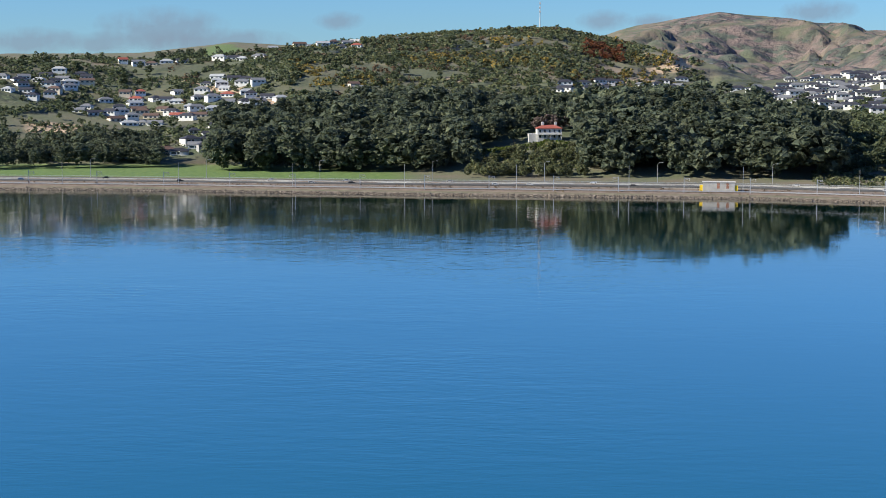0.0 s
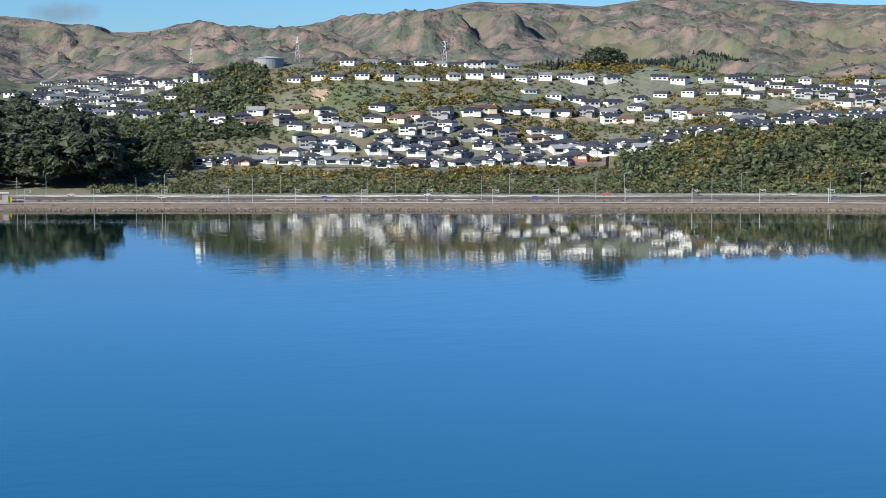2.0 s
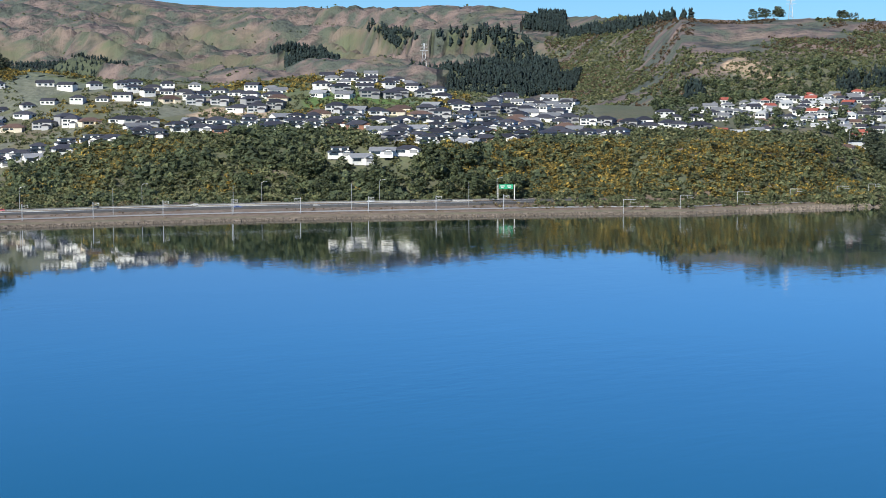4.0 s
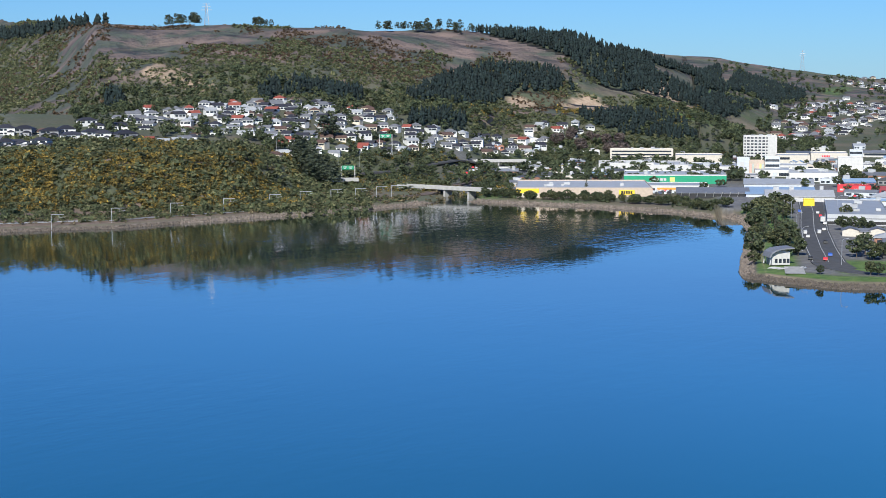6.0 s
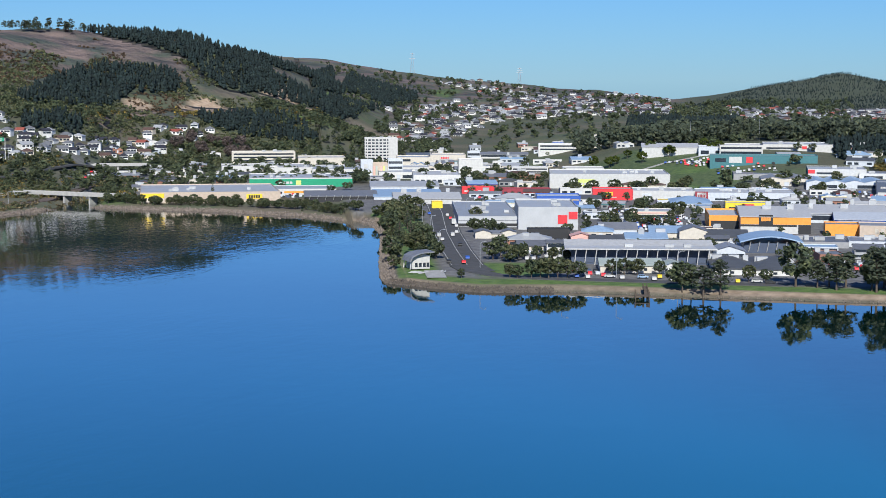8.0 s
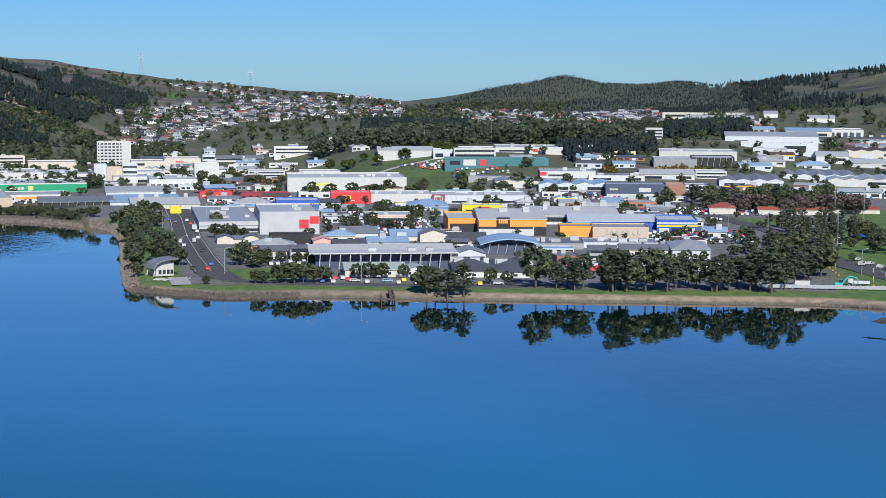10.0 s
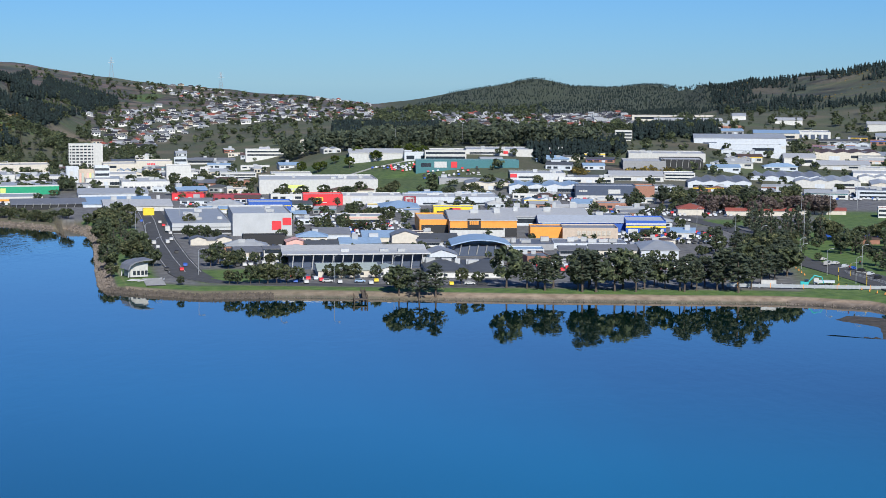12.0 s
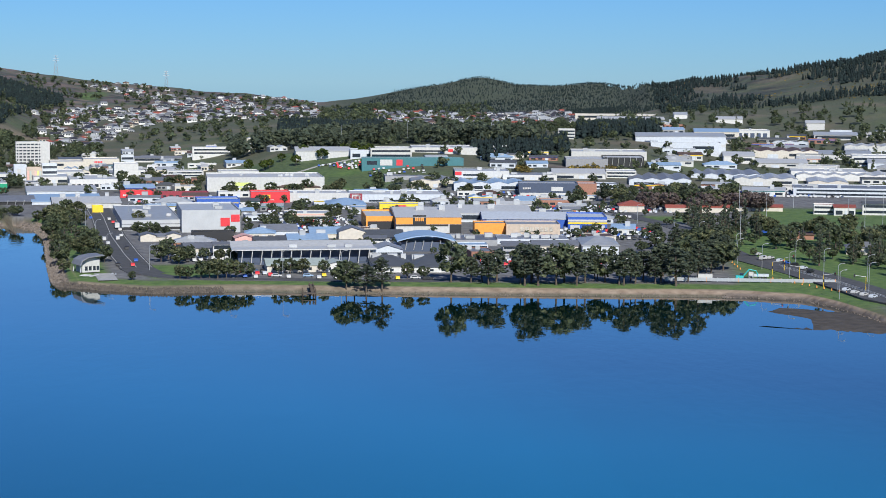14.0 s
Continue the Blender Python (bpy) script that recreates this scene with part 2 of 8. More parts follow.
def height(turn, r):
    """Height of the ground at a turn and distance from HUB."""
    turn, r = np.broadcast_arrays(np.asarray(turn, float), np.asarray(r, float))
    rs = np.stack([np.interp(turn, TURNS, STEPS_R[:, k]) for k in range(8)], -1)
    zs = np.stack([np.interp(turn, TURNS, STEPS_Z[:, k]) for k in range(8)], -1)
    z = np.where(r > rs[..., 7], zs[..., 7] - (r - rs[..., 7]) * 0.06, 0.0)
    for k in range(1, 7):
        a, b = rs[..., k], rs[..., k + 1]
        u = np.clip((r - a) / (b - a), 0, 1)
        if k in (3, 6):
            u = u * (1.45 - 0.45 * u)
        z = np.where((r >= a) & (r <= b), zs[..., k] + (zs[..., k + 1] - zs[..., k]) * u, z)
    # a farther ridge shows over the shoulder of the steep hill
    ridge = np.interp(turn, (69, 71, 73, 75, 76.7, 78.5, 80.3, 82.1, 84.5), (60, 134, 125, 105, 91, 80, 67, 60, 40)) * np.clip(1 - np.abs(r - 3530) / 1250, 0, 1) ** 0.8
    z = np.where((turn > 69) & (turn < 84.5) & (r > 2280), np.maximum(np.minimum(z, 86 - 2.2 * np.maximum(turn - 78.5, 0)) * (turn > 75) + z * (turn <= 75), ridge), z)
    off = r - rs[..., 0]
    flat = np.interp(off, (-60, -12, -3, 1.5, 7, 14, 60), (-4, -2, -0.5, 0.2, 2.0, 2.6, 3.2))
    lift = np.clip(off / np.maximum(rs[..., 1] - rs[..., 0], 1), 0, 1)
    z = np.where(r < rs[..., 1], flat + (zs[..., 1] - 3.2) * lift * (off > 60) + 0.0, z)
    x, y = spot(turn, r)
    # the creek and the mud bank
    for a, b, half in (((63.5, 1150), (64.4, 1250), 13), ((64.4, 1250), (66.5, 1420), 9)):
        d, _ = from_line(x, y, a, b)
        z = np.where(d < half + 10, np.minimum(z, np.interp(d, (half * 0.6, half, half + 10), (-1.2, 0.1, 6.0))), z)
    d, u = from_line(x, y, (94.7, 607), (98.8, 604))
    mud = 0.32 - (d / (3 + 9 * u)) ** 2 * 0.3 + grain(x, y, 9, 8) * 0.1
    d, u = from_line(x, y, (95.9, 648), (98.2, 628))
    mud = np.maximum(mud, 0.32 - (d / (9 + 8 * u)) ** 2 * 0.3 + grain(x, y, 9, 8) * 0.1)
    z = np.where(mud > -0.6, np.maximum(z, mud), z)
    z = np.minimum(z, np.interp(bank(turn, r), (-14, -3, 1.2, 5, 11, 12), (-2, -0.5, 0.2, 2.2, 3.2, 900)))
    rough = np.clip((z - 14) / 60, 0, 1)
    # spurs and gullies run down the open hills
    arc = np.radians(turn) * r + 60 * grain(x, y, 300, 7) + 16 * grain(x, y, 80, 9)
    gully = 1 - np.abs(grain(arc, r * 0.16, 230, 3)) * 0.42 - np.abs(grain(arc, r * 0.26, 105, 5)) * 0.52 - np.abs(grain(arc, r * 0.42, 52, 6)) * 0.26 - np.abs(grain(arc, r * 0.6, 27, 10)) * 0.1
    back = np.clip((r - 0.5 * (rs[..., 4] + rs[..., 5])) / 500, 0, 1) * np.clip((turn - 4) / 4, 0, 1) * np.clip((76 - turn) / 6, 0.15, 1) * np.clip((np.abs(turn - 51) - 1.2) / 2.5, 0, 1)
    crest = np.clip((rs[..., 7] + 40 - r) / 850, 0.06, 1)
    z = z + rough * (grain(x, y, 70, 1) * 2.0 + grain(x, y, 28, 2) * 1.0) - back * rough * (gully - 0.6) * np.clip(z * 1.0, 0, 120) * crest
    return z


def ground(x, y):
    return height(*polar(x, y))

# pieces of the plan by what covers them: corners by turn and distance
PLOTS = {k: [] for k in ("forest", "houses", "earth", "grass", "gorsey")}
PLOTS["forest"].append(((62.73, 1554), (64.59, 1601), (64.65, 1547), (62.74, 1496)))
PLOTS["forest"].append(((70.02, 1985), (70.74, 1990), (72.21, 1997), (73.61, 2062), (75.04, 2540), (73.56, 1955), (72.77, 1851), (72.17, 1899), (70.9, 1886), (70.29, 1924)))
PLOTS["forest"].append(((69.63, 2053), (73.33, 3297), (73.4, 3105), (72.37, 2129), (70.98, 2054)))
PLOTS["forest"].append(((72.25, 2075), (73.93, 3166), (75.97, 2909), (76.0, 2811), (74.31, 2544), (73.21, 2121), (72.23, 2027)))
PLOTS["forest"].append(((39.56, 3337), (40.1, 3315), (41.81, 2647), (41.81, 2575), (40.11, 2703)))
PLOTS["forest"].append(((42.59, 3231), (43.8, 3113), (44.33, 3013), (45.07, 2987), (46.41, 2957), (48.16, 2895), (48.16, 2853), (46.62, 2921), (45.17, 2975), (43.81, 3045)))
PLOTS["forest"].append(((47.77, 3355), (49.3, 3641), (49.33, 3077), (48.65, 3241)))
PLOTS["forest"].append(((43.93, 2499), (45.61, 2355), (47.15, 2865), (48.99, 2681), (49.12, 2279), (46.67, 2257), (45.09, 2377)))
PLOTS["forest"].append(((27.81, 2709), (29.41, 2653), (29.6, 1469), (28.42, 1453)))
PLOTS["forest"].append(((30.91, 2599), (34.95, 2857), (34.95, 2385), (31.01, 2051)))
PLOTS["forest"].append(((84.29, 2913), (86.41, 4079), (90.02, 4182), (91.96, 3938), (94.42, 3847), (92.88, 3107), (91.14, 3180), (88.77, 2735), (85.89, 2450), (84.52, 2477)))
PLOTS["forest"].append(((92.98, 3250), (94.91, 3780), (95.43, 3624), (95.35, 3176), (94.48, 2985)))
PLOTS["forest"].append(((82.54, 2165), (86.03, 2023), (85.64, 1629), (82.17, 1729)))
PLOTS["forest"].append(((88.11, 1517), (91.46, 1615), (91.52, 1507), (88.43, 1386)))
PLOTS["forest"].append(((92.15, 1867), (94.98, 1942), (94.62, 1692), (91.89, 1635)))
PLOTS["forest"].append(((45.2, 2230), (47.2, 2160), (49.6, 2150), (49.8, 2420), (47.6, 2560), (45.6, 2420)))
PLOTS["forest"].append(((47.99, 3454), (53.62, 2006), (51.1, 2562), (48.54, 3244)))
PLOTS["houses"].append(((52.99, 1440), (54.98, 1464), (57.22, 1519), (58.68, 1578), (60.1, 1552), (62.17, 1561), (62.29, 1519), (60.0, 1420), (55.86, 1315)))
PLOTS["houses"].append(((57.39, 1343), (60.02, 1454), (62.34, 1515), (64.54, 1533), (67.12, 1690), (67.05, 1594), (64.61, 1489), (62.05, 1413), (59.31, 1340)))
PLOTS["houses"].append(((76.78, 3341), (77.6, 3302), (79.74, 3217), (81.83, 3283), (81.77, 3021), (79.1, 3089), (77.57, 3140)))
PLOTS["houses"].append(((75.6, 2689), (77.3, 2856), (79.1, 2685), (79.1, 2361), (77.37, 2130), (76.97, 1940), (74.77, 1874), (74.49, 1950), (75.87, 2529)))
PLOTS["houses"].append(((67.12, 1692), (68.39, 1713), (68.37, 1689), (67.09, 1660)))
PLOTS["houses"].append(((75.23, 1971), (76.49, 2009), (76.44, 1905), (74.98, 1890)))
PLOTS["houses"].append(((78.56, 2971), (81.78, 3073), (81.71, 2791), (79.04, 2831)))
PLOTS["houses"].append(((86.99, 2040), (88.94, 2278), (90.36, 2377), (89.71, 1911), (87.41, 1914)))
PLOTS["houses"].append(((83.1, 3506), (84.48, 3975), (84.29, 3591)))
PLOTS["houses"].append(((20.42, 1291), (24.57, 1277), (26.26, 1275), (28.82, 1283), (29.35, 1241), (28.38, 1213), (24.75, 1199), (20.37, 1199)))
PLOTS["houses"].append(((20.44, 1351), (21.47, 1333), (21.55, 1285), (20.42, 1297)))
PLOTS["houses"].append(((22.39, 1311), (24.58, 1305), (26.91, 1315), (26.69, 1305), (23.52, 1291)))
PLOTS["houses"].append(((42.94, 1269), (49.46, 1411), (49.5, 1225), (47.6, 1167), (44.45, 1143), (42.96, 1167), (39.73, 1211), (34.95, 1237), (34.95, 1291), (39.72, 1251)))
PLOTS["houses"].append(((34.95, 1441), (40.14, 1417), (40.36, 1371), (37.12, 1337), (34.95, 1377)))
PLOTS["houses"].append(((40.79, 1375), (45.52, 2325), (45.46, 1407), (41.0, 1345)))
PLOTS["houses"].append(((46.72, 1395), (49.4, 2059), (49.46, 1411), (46.73, 1335)))
PLOTS["houses"].append(((41.36, 1117), (44.35, 1129), (44.46, 1119), (41.69, 1111)))
PLOTS["houses"].append(((-12.14, 1526), (-10.53, 1606), (-8.59, 1594), (-5.32, 1540), (-5.1, 1508), (-7.08, 1460), (-6.76, 1388), (-7.3, 1388), (-8.17, 1472), (-10.12, 1482), (-12.04, 1492)))
PLOTS["houses"].append(((-9.39, 1328), (-7.53, 1372), (-7.53, 1326), (-8.63, 1310)))
PLOTS["houses"].append(((-14.51, 1633), (-11.89, 1680), (-11.36, 1696), (-11.8, 1606), (-13.5, 1553), (-14.33, 1567)))
PLOTS["houses"].append(((-7.93, 1660), (-6.63, 1634), (-5.76, 1576), (-5.98, 1562), (-7.72, 1598)))
PLOTS["houses"].append(((10.07, 1713), (14.98, 1686), (15.15, 1370), (13.35, 1470), (11.18, 1595)))
PLOTS["houses"].append(((3.89, 1621), (8.31, 1820), (8.32, 1792), (4.0, 1605)))
PLOTS["houses"].append(((10.92, 2863), (14.95, 1756), (15.0, 1630), (11.19, 1895)))
PLOTS["earth"].append(((53.37, 1772), (53.77, 1778), (53.76, 1762), (53.46, 1762)))
PLOTS["earth"].append(((58.46, 1302), (59.31, 1340), (59.19, 1316), (57.9, 1242)))
PLOTS["earth"].append(((71.43, 1906), (72.27, 1891), (71.73, 1860)))
PLOTS["earth"].append(((28.19, 1315), (29.48, 1337), (30.34, 1337), (30.34, 1327), (28.4, 1305)))
PLOTS["earth"].append(((28.29, 1307), (29.15, 1311), (29.26, 1297), (28.18, 1287)))
PLOTS["earth"].append(((20.46, 1393), (21.07, 1373), (21.16, 1347), (20.45, 1357)))
PLOTS["earth"].append(((37.56, 1343), (39.5, 1299), (39.51, 1265), (36.58, 1311)))
PLOTS["earth"].append(((37.23, 1377), (38.53, 1387), (38.53, 1365), (37.34, 1355)))
PLOTS["earth"].append(((-13.84, 1449), (-12.05, 1448), (-12.17, 1402), (-13.76, 1401)))
PLOTS["earth"].append(((-8.58, 1648), (-7.18, 1614), (-6.64, 1558), (-7.72, 1584)))
PLOTS["earth"].append(((-6.42, 1542), (-5.43, 1514), (-5.54, 1474), (-5.98, 1504)))
PLOTS["earth"].append(((-8.15, 1618), (-6.63, 1584), (-6.63, 1564), (-8.16, 1590)))
PLOTS["earth"].append(((6.1, 1998), (7.2, 1928), (8.51, 1890), (8.84, 1852), (7.45, 1818), (7.01, 1834), (7.87, 1868)))
PLOTS["earth"].append(((5.3, 1708), (7.23, 1814), (7.46, 1790), (5.41, 1676)))
PLOTS["earth"].append(((0.25, 1637), (1.46, 1631), (1.46, 1613), (0.25, 1609)))
PLOTS["grass"].append(((70.76, 1820), (72.45, 1847), (72.75, 1811), (71.38, 1802)))
PLOTS["grass"].append(((71.8, 2022), (72.22, 2023), (73.34, 2179), (73.43, 2133), (72.54, 2025)))
PLOTS["grass"].append(((73.0, 2127), (73.35, 2209), (73.38, 2153), (72.98, 2065)))
PLOTS["grass"].append(((76.53, 3081), (77.37, 3158), (77.22, 2934), (76.7, 2911)))
PLOTS["grass"].append(((22.58, 1289), (23.84, 1291), (23.52, 1279), (22.63, 1277)))
PLOTS["grass"].append(((26.07, 1347), (27.77, 1385), (28.73, 1385), (26.7, 1341)))
PLOTS["grass"].append(((27.21, 1261), (29.47, 1279), (29.36, 1271), (27.32, 1257)))
PLOTS["grass"].append(((40.47, 1359), (44.94, 1355), (45.68, 1325), (40.58, 1299)))
PLOTS["grass"].append(((46.74, 1259), (47.37, 1273), (47.37, 1255), (46.75, 1239)))
PLOTS["grass"].append(((-9.11, 1770), (-7.71, 3976), (-7.07, 4026), (-6.54, 3656), (-7.71, 1798)))
PLOTS["grass"].append(((-7.08, 1512), (-5.76, 1498), (-5.98, 1464), (-6.86, 1482)))
PLOTS["grass"].append(((-7.61, 1638), (-7.07, 1628), (-7.18, 1600), (-7.5, 1604)))
PLOTS["gorsey"].append(((52.83, 1232), (56.13, 1283), (57.29, 1233), (58.18, 1220), (56.69, 1143), (52.7, 1106)))
PLOTS["gorsey"].append(((64.63, 1663), (67.15, 1736), (65.35, 1653), (65.55, 1637), (64.9, 1601)))
PLOTS["gorsey"].append(((67.79, 1764), (70.33, 1806), (71.6, 1824), (71.99, 1759), (72.19, 1749), (71.45, 1736), (70.74, 1774), (68.83, 1751)))
PLOTS["gorsey"].append(((72.35, 1677), (73.84, 1712), (73.79, 1646), (72.43, 1631)))
PLOTS["gorsey"].append(((36.03, 2307), (40.11, 2657), (42.66, 2541), (44.57, 2451), (45.1, 2347), (43.77, 1383), (41.0, 1381), (40.14, 1427)))
PLOTS["gorsey"].append(((45.41, 1131), (46.77, 1153), (48.97, 1117), (48.35, 1107), (45.54, 1093)))
PLOTS["gorsey"].append(((38.22, 1137), (39.52, 1125), (39.53, 1107), (38.55, 1115)))
PLOTS["gorsey"].append(((29.07, 1469), (31.01, 2581), (32.41, 2443), (33.59, 1479), (31.0, 1441)))
PLOTS["gorsey"].append(((24.37, 1323), (26.7, 1355), (29.91, 1359), (29.91, 1341), (27.12, 1315)))
PLOTS["gorsey"].append(((20.37, 1191), (24.53, 1181), (28.81, 1209), (30.54, 1223), (30.54, 1167), (27.72, 1139), (20.35, 1135)))
PLOTS["gorsey"].append(((89.44, 1367), (90.12, 1405), (91.74, 1391), (92.76, 1388), (92.71, 1358), (89.6, 1341)))
PLOTS["forest"].append(((64.9, 2092), (67.2, 2092), (68.9, 2086), (70.1, 2075), (70.79, 2058), (70.96, 2016), (70.73, 1916), (70.07, 1881), (69.34, 1877), (68.8, 1899), (68.27, 1940), (67.91, 1970), (67.2, 1998), (66.12, 2041), (65.58, 2070)))
PLOTS["forest"].append(((64.76, 1871), (65.69, 1895), (66.41, 1891), (67.33, 1900), (68.05, 1860), (68.4, 1843), (67.47, 1816), (66.73, 1796), (66.37, 1797), (65.88, 1739), (64.46, 1664), (63.0, 1646), (62.75, 1676), (63.8, 1776)))
PLOTS["forest"].append(((57.86, 1607), (58.34, 1650), (59.07, 1672), (60.69, 1672), (61.32, 1665), (61.25, 1589), (60.61, 1577), (59.9, 1586), (59.02, 1600), (58.28, 1560)))
PLOTS["forest"].append(((53.12, 1698), (53.46, 1696), (53.77, 1628), (53.05, 1564)))
PLOTS["forest"].append(((68.35, 1753), (71.13, 1810), (72.2, 1763), (72.18, 1733), (70.16, 1714), (68.7, 1717)))
PLOTS["earth"].append(((54.18, 1744), (54.81, 1784), (55.32, 1762), (55.89, 1689), (56.82, 1625), (55.7, 1657), (55.02, 1700)))
PLOTS["earth"].append(((66.07, 1763), (66.45, 1785), (66.99, 1760), (67.25, 1750), (66.33, 1727)))
PLOTS["earth"].append(((67.72, 1770), (68.4, 1833), (68.95, 1839), (69.39, 1803)))
PLOTS["earth"].append(((70.44, 1880), (70.94, 1978), (71.22, 1988), (71.93, 1945), (71.17, 1882)))
PLOTS["gorsey"].append(((64.47, 1670), (68.38, 1797), (71.14, 1834), (73.39, 1947), (72.23, 1815), (69.28, 1775), (65.57, 1679)))
PLOTS["houses"].append(((-5.6, 1790), (-2.6, 1820), (-2.6, 1870), (-5.6, 1840)))
PLOTS["houses"].append(((79.0, 2300), (84.0, 2500), (84.5, 3100), (79.0, 3100)))
PLOTS["houses"].append(((86.0, 2150), (92.5, 2150), (92.5, 2900), (86.0, 2900)))


def within(turn, r, poly):
    """True for places inside a piece of the plan."""
    turn, r = np.asarray(turn, float), np.asarray(r, float)
    inside = np.zeros(turn.shape, bool)
    for (t0, r0), (t1, r1) in zip(poly, poly[1:] + poly[:1]):
        if r0 != r1:
            inside ^= ((r0 > r) != (r1 > r)) & (turn < t0 + (r - r0) * (t1 - t0) / (r1 - r0))
    return inside


def fill(poly, each, rng):
    """Places spread over a piece of the plan, one for each so many square metres."""
    ts, rs = [p[0] for p in poly], [p[1] for p in poly]
    a, b, c, d = min(ts), max(ts), min(rs), max(rs)
    n = int((b - a) * 0.01745 * (d * d - c * c) / 2 / each) + 1
    t, r = rng.uniform(a, b, n), np.sqrt(rng.uniform(c * c, d * d, n))
    k = within(t, r, poly)
    return t[k], r[k]


def plot_mask(name, turn, r):
    """1 on the pieces of the plan with this cover."""
    m = np.zeros(np.shape(turn))
    for poly in PLOTS[name]:
        m = np.maximum(m, within(turn, r, poly))
    return m


# ---- materials ----
def material(name, rough=0.8, metal=0.0):
    m = bpy.data.materials.new(name)
    m.use_nodes = True
    b = m.node_tree.nodes["Principled BSDF"]
    b.inputs["Roughness"].default_value, b.inputs["Metallic"].default_value = rough, metal
    return m, m.node_tree.nodes, m.node_tree.links, b


def noise_tex(nodes, links, scale, detail=4, where="Object"):
    co, n = nodes.new("ShaderNodeTexCoord"), nodes.new("ShaderNodeTexNoise")
    n.inputs["Scale"].default_value, n.inputs["Detail"].default_value = scale, detail
    links.new(co.outputs[where], n.inputs["Vector"])
    return n


def ramp(nodes, links, value, *stops):
    r = nodes.new("ShaderNodeValToRGB")
    e = r.color_ramp.elements
    while len(e) < len(stops):
        e.new(0.5)
    for k, (p, c) in zip(e, stops):
        k.position, k.color = p, (*c, 1)
    links.new(value, r.inputs[0])
    return r.outputs[0]


def blend(nodes, links, fac, a, b):
    m = nodes.new("ShaderNodeMix")
    m.data_type = "RGBA"
    for s, v in ((m.inputs[0], fac), (m.inputs[6], a), (m.inputs[7], b)):
        if isinstance(v, bpy.types.NodeSocket):
            links.new(v, s)
        elif isinstance(v, tuple):
            s.default_value = (*v, 1)
        else:
            s.default_value = v
    return m.outputs[2]


def water_material():
    m, n, l, b = material("sea_water", 0.03)
    # colour darkened inshore so that the land's reflections look deeper
    off_reflection = n.new("ShaderNodeAttribute")
    off_reflection.attribute_name = "past_reflection"
    # paler blue towards the town, painted in for a brighter sky reflection
    silt = n.new("ShaderNodeAttribute")
    silt.attribute_name = "silt"
    l.new(blend(n, l, off_reflection.outputs["Fac"], (0.002, 0.015, 0.013), blend(n, l, silt.outputs["Fac"], (0.0005, 0.088, 0.145), (0.005, 0.165, 0.280))), b.inputs["Base Color"])
    b.inputs["IOR"].default_value = 1.33
    b.inputs["Coat Weight"].default_value, b.inputs["Coat IOR"].default_value, b.inputs["Coat Roughness"].default_value = 0.6, 1.33, 0.02
    co = n.new("ShaderNodeTexCoord")
    total = None
    for size, stretch, amount in ((1.6, 2.6, 1.6), (4.2, 2.2, 3.0), (12.0, 2.6, 3.6)):
        mp, t, k = n.new("ShaderNodeMapping"), n.new("ShaderNodeTexNoise"), n.new("ShaderNodeMath")
        mp.inputs["Rotation"].default_value = (0, 0, radians(35))
        mp.inputs["Scale"].default_value = (1 / size / stretch, 1 / size, 1)
        t.inputs["Scale"].default_value, t.inputs["Detail"].default_value = 1.0, 2
        k.operation = "MULTIPLY"
        k.inputs[1].default_value = amount
        l.new(co.outputs["Object"], mp.inputs["Vector"])
        l.new(mp.outputs[0], t.inputs["Vector"])
        l.new(t.outputs[0], k.inputs[0])
        if total:
            s = n.new("ShaderNodeMath")
            l.new(total, s.inputs[0])
            l.new(k.outputs[0], s.inputs[1])
            total = s.outputs[0]
        else:
            total = k.outputs[0]
    # cat's-paws: calmer and livelier stretches
    gust = noise_tex(n, l, 0.006, 3)
    mr = n.new("ShaderNodeMapRange")
    for q, v in enumerate((0.4, 0.62, 0.25, 1.0)):
        mr.inputs[q + 1].default_value = v
    l.new(gust.outputs[0], mr.inputs[0])
    mul = n.new("ShaderNodeMath")
    mul.operation = "MULTIPLY"
    wind, blow = n.new("ShaderNodeAttribute"), n.new("ShaderNodeMath")
    wind.attribute_name, blow.operation = "breeze", "MULTIPLY"
    l.new(wind.outputs["Fac"], blow.inputs[0])
    l.new(mr.outputs[0], blow.inputs[1])
    l.new(total, mul.inputs[0])
    l.new(blow.outputs[0], mul.inputs[1])
    bump = n.new("ShaderNodeBump")
    bump.inputs["Strength"].default_value, bump.inputs["Distance"].default_value = 1.0, 0.036
    l.new(mul.outputs[0], bump.inputs["Height"])
    l.new(bump.outputs[0], b.inputs["Normal"])
    l.new(bump.outputs[0], b.inputs["Coat Normal"])
    return m


